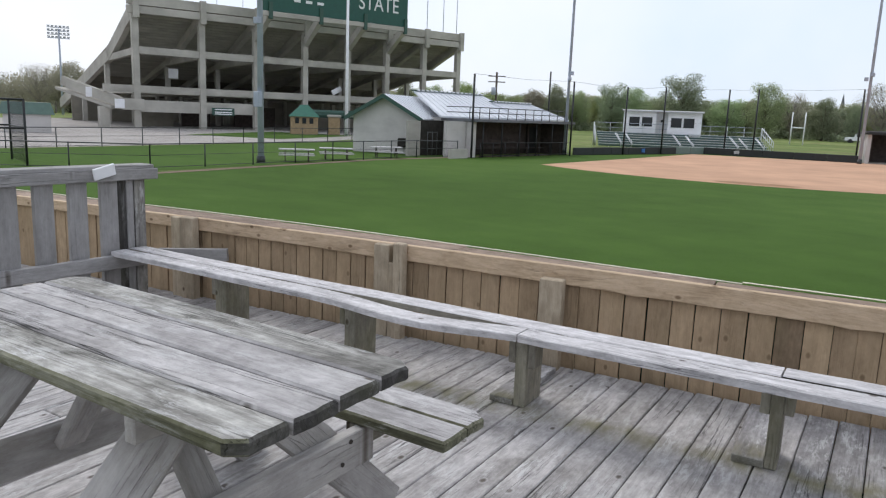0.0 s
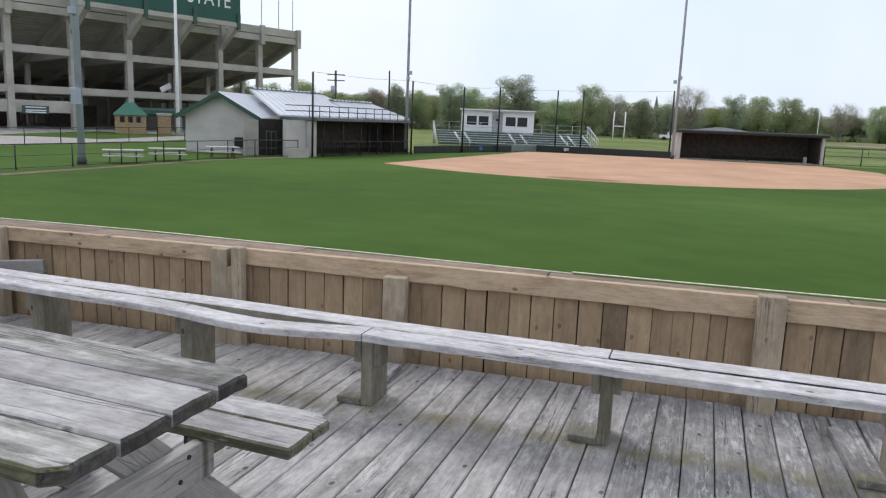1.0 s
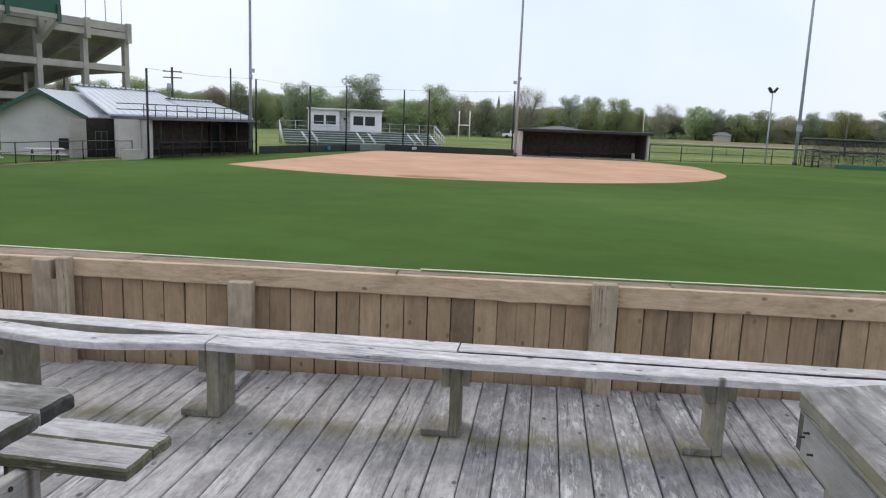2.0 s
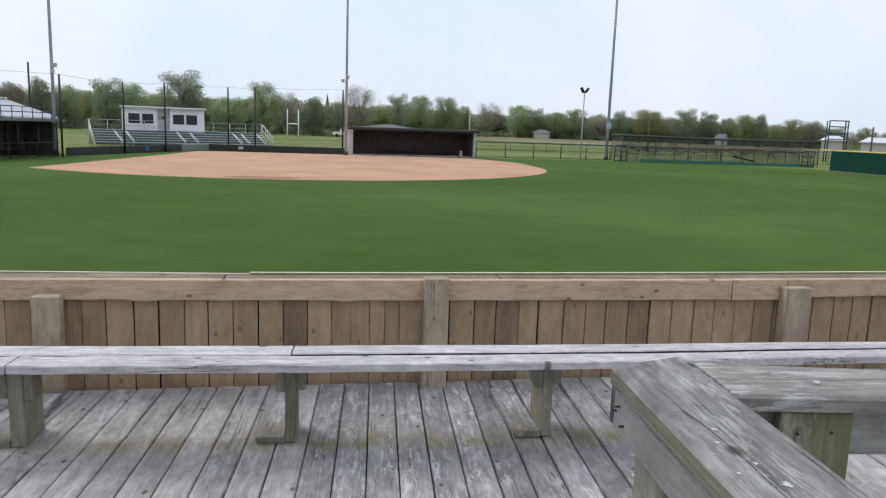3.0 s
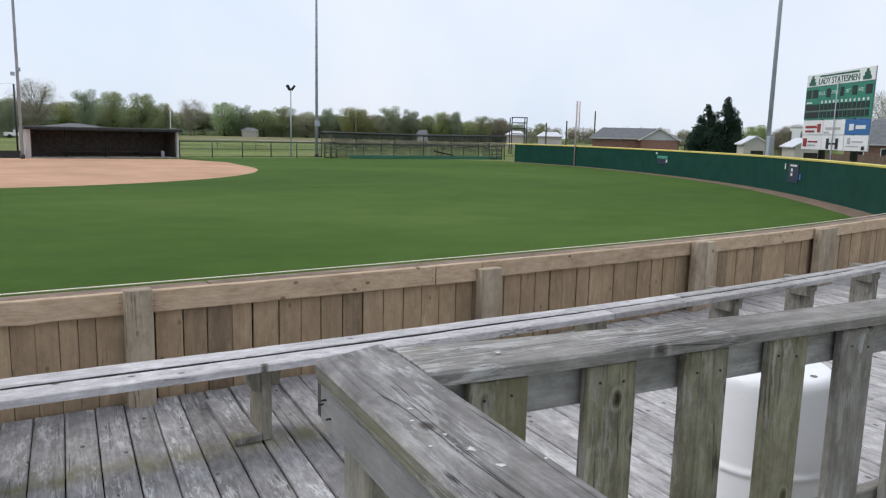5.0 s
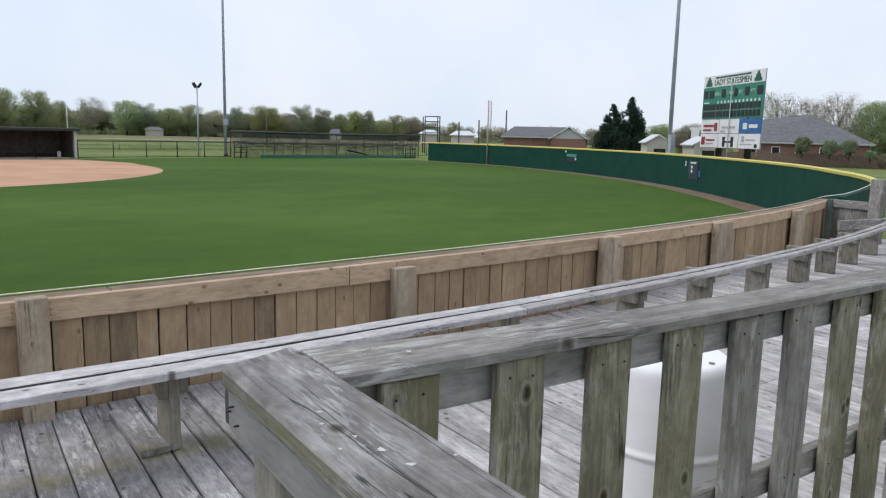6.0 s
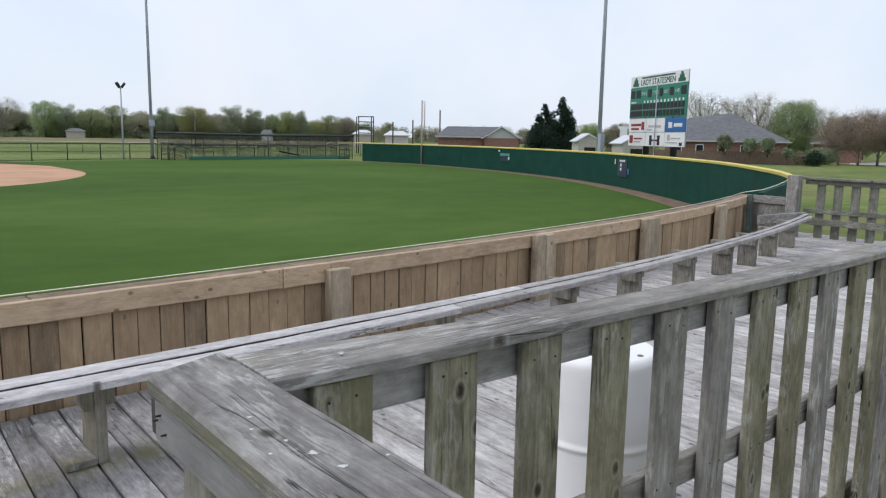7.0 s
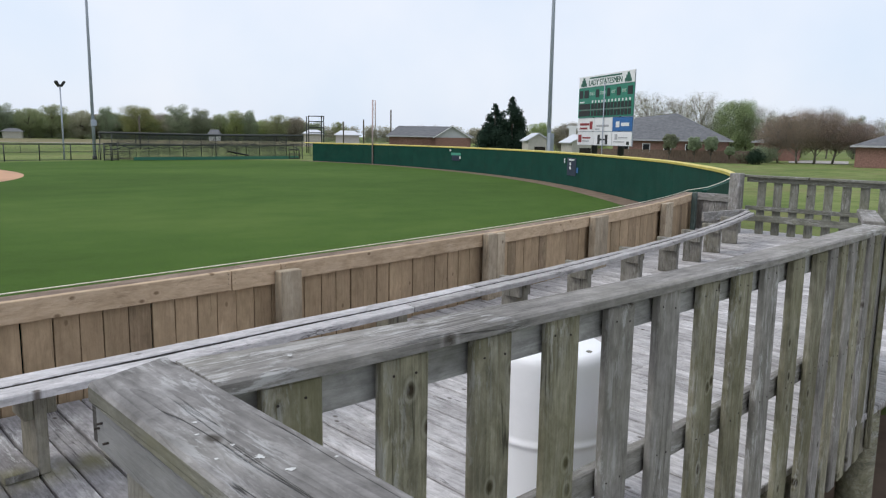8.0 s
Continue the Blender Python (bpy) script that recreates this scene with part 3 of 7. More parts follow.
# posts: left and right edge along the fence, height, how far they stand out of its face
for x0, x1, top, out in ((-6.45, -6.35, 0.6, 0.07), (-4.066, -3.955, 0.602, 0.05), (-3.954, -3.83, 0.612, 0.075), (-2.279, -2.165, 0.60, 0.055), (-2.13, -2.06, 0.618, 0.07), (-1.149, -1.012, 0.532, 0.075), (0.858, 0.993, 0.621, 0.07), (3.06, 3.228, 0.556, 0.075), (5.30, 5.43, 0.598, 0.07), (5.455, 5.581, 0.588, 0.055), (7.34, 7.68, 0.592, 0.08), (9.75, 10.1, 0.578, 0.08), (11.66, 11.8, 0.62, 0.07)):
    xm = (x0 + x1) / 2
    p, t, nrm = fence_at(xm, 0.02 - out / 2 - 0.0235)
    beam("fence_post", p - Vector((0, 0, 0.1)), p + Vector((0, 0, top)), round((x1 - x0) / t.x, 3), round(out, 3), M_GREENPOST if xm > 11 else M_FPOST, fence, up=nrm, bevel=0.006)
p, t, nrm = fence_at(-2.15, -0.03)
beam("fence_post", p - Vector((0, 0, 0.1)), p + Vector((0, 0, 0.49)), 0.13, 0.05, M_FPOST, fence, up=nrm)
# nails at the joints of the face boards
for x in (-2.10, 2.72, 2.768, 0.845, 1.01, 3.15, 5.36, 7.3):
    for z in (0.515, 0.545, 0.575):
        p, t, nrm = fence_at(x, 0.0)
        rod("nail", [p + Vector((0, 0, z)), p - nrm * 0.0015 + Vector((0, 0, z))], 0.0028, M_NAIL, fence, 6)
# the far side of the fence down to the field
bm = bmesh.new()
va = [(bm.verts.new(fence_at(xx, 0.1)[0] + Vector((0, 0, G))), bm.verts.new(fence_at(xx, 0.1)[0] + Vector((0, 0, 0.56))), bm.verts.new(fence_at(xx, 0.13)[0] + Vector((0, 0, 0.56))), bm.verts.new(fence_at(xx, 0.13)[0] + Vector((0, 0, G)))) for xx in np.arange(-9, 12.4, 0.5)]
for r, s in zip(va, va[1:]):
    for q in range(4):
        bm.faces.new((r[q], s[q], s[(q + 1) % 4], r[(q + 1) % 4]))
bmesh.ops.recalc_face_normals(bm, faces=bm.faces[:])
part("field_side_panel", bm, M_WALLGREEN, fence)

# ---- long bench along the fence ----
bench = thing("long_bench", (0, 2.45, 0), "long weathered grey plank bench curving along the deck's board fence", "bench")
BZ = 0.42


def bench_board(name, a, b, lo, hi, sag=0.0, drop=0.0):
    """A seat board following the bench's curve; lo and hi are its share of the seat's depth, sag bends it off the line, drop bows it out near its end."""
    bm = bmesh.new()
    rows = []
    n = max(4, round((b - a) / 0.12))
    for i in range(n + 1):
        u = i / n
        x = a + 0.004 + (b - a - 0.008) * u
        y0, y1 = bench_front(x), bench_rear(x)
        off = sag * math.sin(math.pi * u) - drop * math.sin(math.pi * min(1.0, max(0.0, (x + 2.35) / 1.44)) ** 1.5) ** 1.6 - 0.02 * drop * 10 * max(0.0, -3.2 - x)
        ya, yb = y0 + (y1 - y0) * lo + off, y0 + (y1 - y0) * hi + off
        z = BZ + 0.004 * noise.noise((x * 1.3, lo * 5, 2)) + 0.002 * noise.noise((x * 6, lo * 3, 8))
        rows.append([bm.verts.new((x, yy, zz)) for yy, zz in ((ya, z - 0.036), (ya - 0.001, z - 0.005), (ya + 0.005, z), (yb - 0.005, z), (yb, z - 0.005), (yb, z - 0.036))])
    for r, s in zip(rows, rows[1:]):
        for q in range(6):
            f = bm.faces.new((r[q], s[q], s[(q + 1) % 6], r[(q + 1) % 6]))
    bm.faces.new(rows[0])
    bm.faces.new(rows[-1][::-1])
    bmesh.ops.recalc_face_normals(bm, faces=bm.faces[:])
    ob = part(name, bm, M_BENCH if a < 3 else M_TABLE, bench)
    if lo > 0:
        # dark wood on this edge paints the shade in the gap
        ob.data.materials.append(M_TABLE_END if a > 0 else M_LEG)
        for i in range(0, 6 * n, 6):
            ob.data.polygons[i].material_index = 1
    return ob


bench_board("seat_board", -4.0, -0.91, 0.0, 0.47, -0.01, 0.095)
bench_board("seat_board", -0.91, 3.485, 0.0, 0.455)
bench_board("seat_board", 3.485, 7.6, 0.0, 0.45)
bench_board("seat_board", 7.6, 11.25, 0.0, 0.44)
bench_board("seat_board", -4.0, 0.22, 0.525, 1.0)
bench_board("seat_board", 0.22, 4.2, 0.565, 1.0, 0.012)
bench_board("seat_board", 4.2, 8.5, 0.585, 1.0)
bench_board("seat_board", 8.5, 11.5, 0.60, 1.0)
rnd = random.Random(12)
for i, (x, thick) in enumerate(((-3.085, 0.1), (-2.02, 0.08), (-0.947, 0.062), (0.218, 0.05), (1.412, 0.048), (2.45, 0.05), (3.5, 0.05), (4.86, 0.07), (5.87, 0.07), (6.97, 0.07), (8.0, 0.07), (8.85, 0.07), (9.74, 0.07), (10.78, 0.07))):
    slope = (bench_front(x + 0.01) - bench_front(x)) / 0.01
    along = Vector((1, slope, 0)).normalized()
    back = Vector((-along.y, along.x, 0))
    yf = bench_front(x) + 0.145
    at = Vector((x, yf, 0)) + back * 0.1
    up = Vector((0, 0, 1))
    side = along * (thick / 2)
    # from the eighth leg on, a darker wood paints in their shade
    beam("leg", at, at + up * (BZ - 0.039), thick, 0.205, M_LEG if i < 7 else M_SHADED_WOOD, bench, up=back, bevel=0.006)
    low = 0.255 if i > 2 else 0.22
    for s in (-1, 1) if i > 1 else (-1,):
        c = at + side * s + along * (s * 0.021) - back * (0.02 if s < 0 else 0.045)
        beam("cleat", c + up * (low + rnd.uniform(-0.015, 0.015)), c + up * (BZ - 0.04), 0.04, 0.15 if s < 0 else 0.1, M_LEG if i < 7 else M_SHADED_WOOD, bench, up=back)
    if 1 < i < 7:
        f0 = at - side - along * 0.066 - back * 0.105
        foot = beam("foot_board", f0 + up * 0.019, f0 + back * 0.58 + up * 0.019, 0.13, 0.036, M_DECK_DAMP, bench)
        # end faces are toned dark for the shadow on the end grain
        foot.data.materials.append(M_SHADED_WOOD)
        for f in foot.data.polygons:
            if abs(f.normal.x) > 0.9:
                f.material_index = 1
    if i > 6:
        beam("brace", at - back * 0.12 + up * (BZ - 0.075), at + back * 0.14 + up * (BZ - 0.075), 0.04, 0.07, M_LEG, bench)
# side boards that carry the bench's ends
beam("end_board", (-3.95, 2.62, 0.355), (-3.5, 2.86, 0.375), 0.04, 0.09, M_SMOOTH, bench)
beam("end_board", (10.6, 4.45, 0.36), (11.7, 4.3, 0.36), 0.04, 0.13, M_RAIL, bench)

# ---- picnic table ----
TZ = 0.775
table = thing("picnic_table", (-1.3, 0.48, 0), "weathered grey wooden picnic table with attached bench seats", "picnic table", turn=0)
tilt = radians(-1.5)


def tbl(x, y, z=0.0):
    return (-1.3 + x * math.cos(tilt) - y * math.sin(tilt), 0.49 + x * math.sin(tilt) + y * math.cos(tilt), z)


def plank_shape(length, width, thick, cut0, cut1, seed):
    """A thick worn board with clipped corners on its outer side (cut0 at y < 0, cut1 at y > 0) and uneven ends."""
    rr = random.Random(seed)
    hl, hw = length / 2, width / 2
    ol = []
    for sx in (-1, 1):
        ys = [(-hw, cut0)] + [(q * hw, 0) for q in (-0.4, 0.0, 0.4) if not (cut0 and q < 0) and not (cut1 and q > 0)] + [(hw, cut1)]
        side = []
        for y, c in ys:
            if c:
                side += [(sx * (hl - c), y), (sx * hl, y - math.copysign(c * 0.8, y))] if y < 0 else [(sx * hl, y - c * 0.8), (sx * (hl - c), y)]
            else:
                side.append((sx * (hl + rr.uniform(-0.006, 0.002)), y))
        ol += side if sx > 0 else side[::-1]
    bm = slab_bm(ol, -thick, 0)
    bmesh.ops.bevel(bm, geom=[e for e in bm.edges if abs(e.verts[0].co.z - e.verts[1].co.z) < 1e-6], offset=0.007, segments=1, affect="EDGES")
    bm.normal_update()
    # mossy sides and end grain are also darkened for the shade on them
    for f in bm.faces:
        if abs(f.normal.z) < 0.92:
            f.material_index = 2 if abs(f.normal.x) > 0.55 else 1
    return bm


for i in range(4):
    y = -0.183 + i * 0.1575
    ob = part("tabletop_board", plank_shape(1.575, 0.149, 0.040, 0.045 if i == 0 else 0, 0.045 if i == 3 else 0, i), M_TABLE_STAINED if i in (0, 3) else M_TABLE, m=pose(*tbl(rnd.uniform(-0.005, 0.005), y, TZ + rnd.uniform(-0.003, 0.003)), rnd.uniform(-0.5, 0.5), 0, math.degrees(tilt)))
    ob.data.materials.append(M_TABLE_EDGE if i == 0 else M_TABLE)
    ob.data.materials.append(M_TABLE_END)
    adopt(ob, table)
for side in (-1, 1):
    for i in range(2):
        y = side * (0.655 + i * 0.145)
        ob = part("seat_board", plank_shape(1.50, 0.14, 0.04, 0.055 if y < 0 and i == 1 else 0, 0.055 if y > 0 and i == 1 else 0, 20 + i), M_TABLE, m=pose(*tbl(-0.02, y + 0.02, 0.44), 0, 0, math.degrees(tilt)))
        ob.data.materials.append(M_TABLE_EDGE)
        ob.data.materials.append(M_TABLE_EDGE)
        adopt(ob, table)
for x in (-0.39, 0.39):
    inner = x - math.copysign(0.042, x)
    beam("seat_support", tbl(x, -0.60, 0.335), tbl(x, 0.665, 0.335), 0.04, 0.13, M_TABLE_LEG, table)
    beam("top_support", tbl(x, -0.23, TZ - 0.083), tbl(x, 0.31, TZ - 0.083), 0.04, 0.085, M_TABLE_LEG, table)
    for s in (-1, 1):
        beam("leg", tbl(inner, s * 0.06 + 0.035, TZ - 0.055), tbl(inner, s * 0.80 + 0.035, 0.0), 0.04, 0.14, M_TABLE_LEG, table, up=(0, 1, 1))
        beam("seat_block", tbl(inner, s * 0.58 + 0.03, 0.35), tbl(inner, s * 0.85 + 0.03, 0.35), 0.04, 0.10, M_LEG, table)
    for yb in (-0.46, 0.52):
        for q, zb in ((-0.02, 0.31), (0.02, 0.375)):
            out = math.copysign(0.024, x)
            rod("bolt", [tbl(x + out * 0.8, yb + q, zb), tbl(x + out, yb + q, zb)], 0.008, M_NAIL, table, 8)
    beam("diagonal_brace", tbl(x * 0.9, 0.035, 0.34), tbl(x * 0.15, 0.035, TZ - 0.05), 0.09, 0.04, M_TABLE_LEG, table)

# ---- railings ----
RZ = 1.02


def rail_y(x):
    """The long railing's centre line, slightly bowed."""
    return 0.432 - 0.0442 * (x - 1.19) + 0.01606 * (x - 1.19) ** 2


def bowed(name, x0, x1, off, z0, z1, width, parent, material, ease=0.008, flare=0.0):
    """A timber that follows the long railing's bow, off to one side of its line."""
    bm = bmesh.new()
    rows = []
    n = 16
    for i in range(n + 1):
        x = x0 + (x1 - x0) * i / n
        y = rail_y(x) + off
        w = width / 2
        zz = 0.003 * noise.noise((x * 1.7, 4, 1))
        v = w + flare * max(0.0, 1 - (x - x0) / 0.9)
        rows.append([bm.verts.new((x, yy, z + zz)) for yy, z in ((y - w, z0), (y - w, z1 - ease), (y - w + ease, z1), (y + v - ease, z1), (y + v, z1 - ease), (y + v, z0))])
    for r, s in zip(rows, rows[1:]):
        for q in range(6):
            bm.faces.new((r[q], s[q], s[(q + 1) % 6], r[(q + 1) % 6]))
    bm.faces.new(rows[0])
    bm.faces.new(rows[-1][::-1])
    bmesh.ops.recalc_face_normals(bm, faces=bm.faces[:])
    return part(name, bm, material, parent)


def nail_heads(picket, spots, nrm, r=0.003):
    for p in spots:
        rod("nail", [p, p + nrm * 0.0025], r, M_NAIL, picket, 6)


# side rail that ends at the corner, and the long rail that runs from it
side_rail = thing("side_railing", (1.1, 0.5, 0), "weathered grey wooden railing with a broad flat cap and bird droppings", "railing")
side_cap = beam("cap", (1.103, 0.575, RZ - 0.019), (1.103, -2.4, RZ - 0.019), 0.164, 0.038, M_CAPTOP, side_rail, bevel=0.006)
# its end is sawn askew
for v in side_cap.data.vertices:
    p = side_cap.matrix_basis @ v.co
    if p.y > 0.5:
        v.co = side_cap.matrix_basis.inverted() @ (p + Vector((0, 0.4 * (p.x - 1.103), 0)))
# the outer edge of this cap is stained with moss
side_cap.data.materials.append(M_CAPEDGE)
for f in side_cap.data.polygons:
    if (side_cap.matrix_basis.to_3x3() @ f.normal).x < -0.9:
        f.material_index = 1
beam("top_rail", (1.052, 0.549, RZ - 0.081), (1.052, -2.4, RZ - 0.081), 0.036, 0.084, M_SIDE, side_rail)
beam("split_end", (1.054, 0.576, RZ - 0.083), (1.054, 0.549, RZ - 0.083), 0.034, 0.074, M_TABLE_END, side_rail, bevel=0.002)
# pickets below the cap are coloured dark to stand for their shade
for y in (0.455, 0.20, -0.05, -0.30, -0.55, -0.80, -1.05):
    beam("picket", (1.088, y, -0.1), (1.088, y, RZ - 0.042), 0.135, 0.034, M_SHADED_WOOD, side_rail, up=(1, 0, 0))
beam("corner_post", (1.152, 0.45, -0.1), (1.152, 0.45, RZ - 0.042), 0.09, 0.09, M_PICKET, side_rail, up=(0, 1, 0))
long_rail = thing("long_railing", (3.0, 0.42, 0), "weathered grey wooden railing with greenish pickets along the deck", "railing")
bowed("cap", 1.1855, 4.92, 0.026, RZ - 0.028, RZ + 0.0, 0.124, long_rail, M_RAIL, 0.006, 0.05)
bowed("top_rail", 1.16, 4.92, 0.030, RZ - 0.123, RZ - 0.027, 0.036, long_rail, M_PALERAIL, 0.004)
bowed("bottom_rail", 1.16, 4.92, 0.030, 0.415, 0.50, 0.036, long_rail, M_RAIL, 0.004)
for k, x in enumerate((1.343, 1.605, 1.871, 2.127, 2.386, 2.642, 2.896, 3.146, 3.39, 3.655, 3.925, 4.085, 4.235, 4.385, 4.53, 4.675, 4.81)):
    slope = -0.0442 + 0.0321 * (x - 1.19)
    t = Vector((1, slope, 0)).normalized()
    nrm = Vector((t.y, -t.x, 0))
    p = Vector((x, rail_y(x), 0)) + nrm * 0.010
    ln = t * rnd.uniform(-0.004, 0.004)
    topz = RZ - 0.028 - rnd.uniform(0.0, 0.008)
    pk = beam("picket", p + Vector((0, 0, -0.24 + rnd.uniform(-0.04, 0.03))), p + ln + Vector((0, 0, topz)), 0.127 if k < 11 else 0.098, 0.026, M_RAIL if k in (4, 5, 8, 11, 13, 15) else M_PICKET, long_rail, up=nrm)
    face = p + nrm * 0.0125
    nail_heads(pk, [face + t * (s + rnd.uniform(-0.008, 0.008)) + Vector((0, 0, z + rnd.uniform(-0.012, 0.012))) for s in (-0.035, 0.03) for z in (RZ - 0.075, 0.46)], nrm)


# ---- right end of the deck, left end of the deck ----
end_rail = thing("end_railing", (12.0, 4.5, 0), "weathered grey wooden railing with spaced pickets at the deck's end", "railing")
a, b = Vector((12.14, 4.54, 0)), Vector((12.44, 0.8, 0))
d = (b - a).normalized()
nrm = Vector((d.y, -d.x, 0))
beam("cap", a - d * 0.07 + Vector((0, 0, 0.912)), b + Vector((0, 0, 0.892)), 0.14, 0.036, M_ENDRAIL, end_rail)
beam("top_rail", a + Vector((0, 0, 0.858)), b + Vector((0, 0, 0.84)), 0.036, 0.075, M_ENDRAIL, end_rail)
beam("bottom_rail", a + Vector((0, 0, 0.41)), b + Vector((0, 0, 0.41)), 0.036, 0.065, M_ENDRAIL, end_rail)
beam("kick_rail", a - d * 0.2 + nrm * 0.06 + Vector((0, 0, 0.255)), b + nrm * 0.06 + Vector((0, 0, 0.255)), 0.036, 0.10, M_ENDRAIL, end_rail)
for k in range(14):
    p = a + d * (0.224 + 0.242 * k) - nrm * 0.036
    beam("picket", p + Vector((0, 0, -0.12)), p + Vector((0, 0, 0.86)), 0.12, 0.034, M_ENDRAIL, end_rail, up=nrm)
beam("post", (11.97, 4.63, -0.1), (11.97, 4.63, 0.955), 0.17, 0.17, M_RAIL, end_rail, up=(0, 1, 0), bevel=0.01)
beam("post", (12.02, 4.74, -0.1), (12.02, 4.74, 0.8), 0.06, 0.06, M_GREENPOST, end_rail, up=(0, 1, 0), bevel=0.01)

# the fence turns in to meet the end railing's post
for k in range(6):
    y = 4.76 + 0.105 * k
    beam("fence_plank", (12.08, y, -0.14), (12.08, y, 0.60), 0.10, 0.02, M_RAIL, fence, up=(1, 0, 0), bevel=0.002)
beam("face_board", (12.05, 4.78, 0.54), (12.05, 5.34, 0.54), 0.036, 0.12, M_RAIL, fence)

left_rail = thing("left_railing", (-4.05, 2.4, 0), "weathered grey wooden railing with broad pickets and a board top", "railing")
beam("cap", (-4.07, 2.64, 0.987), (-4.10, 0.2, 0.992), 0.14, 0.028, M_SMOOTH, left_rail)
beam("top_rail", (-4.0, 2.66, 0.936), (-4.03, 0.2, 0.944), 0.036, 0.075, M_SMOOTH, left_rail)
beam("bottom_rail", (-3.98, 2.62, 0.34), (-4.0, 0.2, 0.36), 0.04, 0.095, M_SMOOTH, left_rail)
for y in (2.30, 2.072, 1.845, 1.618, 1.39, 1.16, 0.93, 0.70):
    beam("picket", (-4.045, y, -0.1), (-4.045, y + rnd.uniform(-0.004, 0.004), 0.95), 0.128, 0.034, M_SMOOTH, left_rail, up=(1, 0, 0))
# the third is only a narrow dark strip beside the posts
for y, w, mat in ((2.535, 0.085, M_RAIL), (2.455, 0.055, M_SMOOTH), (2.41, 0.03, M_TABLE_END)):
    beam("post", (-4.07, y, -0.1), (-4.07, y, 0.95), w, 0.09, mat, left_rail, up=(1, 0, 0))
board_sign = beam("small_board", (-3.965, 2.15, 0.948), (-3.965, 2.305, 0.985), 0.018, 0.078, M_WHITE, None, up=(0.1, 0, 1))
tagged(board_sign, "small white painted board fixed askew on the railing", "board")

# lower rail that runs on past the long railing's end, and the round piling
beam("post", (4.93, 0.52, -0.1), (4.93, 0.52, RZ - 0.04), 0.09, 0.10, M_RAIL, long_rail, up=(0, 1, 0), bevel=0.01)
beam("cap", (5.3, 0.635, RZ - 0.034), (6.1, 0.93, RZ - 0.034), 0.11, 0.034, M_RAIL, long_rail)
for k in range(8):
    p = Vector((4.99 + 0.135 * k, 0.47 + 0.05 * k, 0))
    beam("picket", p + Vector((0, 0, -0.2)), p + Vector((0, 0, RZ - 0.054)), 0.127, 0.03, M_PICKET, long_rail, up=(0.35, -0.93, 0))
piling = rod("piling", [(5.03, 0.52, G), (5.03, 0.52, -0.045)], 0.092, M_PICKET, None, 20)
tagged(piling, "round greenish timber piling under the deck's edge", "post")
for x in (1.6, 3.1, 6.5, 8.5, 10.5):
    p = rod("piling", [(x, 0.6, G), (x, 0.6, -0.05)], 0.105, M_LEG, None, 16)
    tagged(p, "round greenish timber piling under the deck's edge", "post")
beam("rim_joist", (1.15, 0.49, -0.14), (5.2, 0.49, -0.14), 0.04, 0.19, M_LEG, deck)
# nails at the broken end of the side rail
for y, z in ((0.515, 0.952), (0.489, 0.925), (0.532, 0.938)):
    rod("nail", [(1.036, y, z), (1.025, y + 0.003, z - 0.001)], 0.0022, M_NAIL, side_rail, 6)

# bird droppings on the broad rail
M_DROP = plain("dried_droppings", (0.58, 0.58, 0.57), 0.85, vary=0.25, scale=60)
rnd = random.Random(31)


def splat(x, y, z, r):
    bm = bmesh.new()
    n = 18
    c = bm.verts.new((0, 0, 0.0009))
    ring = [bm.verts.new((r * rnd.uniform(0.35, 1.25) * math.cos(2 * math.pi * k / n), r * rnd.uniform(0.35, 1.1) * math.sin(2 * math.pi * k / n), 0.0003)) for k in range(n)]
    for k in range(n):
        bm.faces.new((c, ring[k], ring[(k + 1) % n]))
    ob = part("bird_dropping", bm, M_DROP, None, m=pose(x, y, z))
    return tagged(ob, "dried white bird dropping on the weathered rail cap", "dropping", "droppings on the rail")


for x, y, r in ((1.098, 0.088, 0.007), (1.109, 0.029, 0.0048), (1.087, 0.145, 0.004), (1.051, 0.118, 0.003), (1.174, 0.022, 0.003), (1.066, 0.21, 0.003), (1.083, 0.255, 0.0035)):
    splat(x, y, RZ + 0.0005, r * 1.35)
splat(1.36, 0.45, RZ + 0.0025, 0.006)

# ---- white drum behind the railing ----
BX, BY, BR, BH = 2.72, 0.90, 0.222, 0.70
bucket = thing("plastic_drum", (BX, BY, 0), "white plastic drum standing upside down on the deck boards", "drum")


def turned_bm(profile, sides=40):
    """A solid of revolution from (radius, height) pairs."""
    bm = bmesh.new()
    rings = [[bm.verts.new((r * math.cos(2 * math.pi * k / sides), r * math.sin(2 * math.pi * k / sides), z)) for k in range(sides)] for r, z in profile]
    for p, q in zip(rings, rings[1:]):
        for k in range(sides):
            bm.faces.new((p[k], p[(k + 1) % sides], q[(k + 1) % sides], q[k])).smooth = True
    bm.faces.new(rings[0][::-1])
    bm.faces.new(rings[-1])
    return bm


part("body", turned_bm([(BR + 0.02, 0.0), (BR + 0.02, 0.03), (BR + 0.008, 0.034), (BR + 0.008, 0.05), (BR + 0.005, 0.36), (BR + 0.005, 0.375), (BR + 0.010, 0.379), (BR + 0.010, 0.392), (BR + 0.004, 0.396), (BR + 0.004, 0.412), (BR - 0.005, BH - 0.05), (BR - 0.006, BH - 0.03), (BR - 0.014, BH - 0.01), (BR - 0.03, BH)]), M_BUCKET, bucket, m=pose(BX, BY, 0))
part("vent_hole", turned_bm([(0.011, 0), (0.011, 0.002)], 14), M_LEG, bucket, m=pose(BX + 0.0165, BY - 0.165, BH))

# ---- outfield wall ----
owall = thing("wall_outfield", (40, 36, G), "dark green padded outfield wall with a yellow cap", "wall", kind="structure")
TOP = 0.60


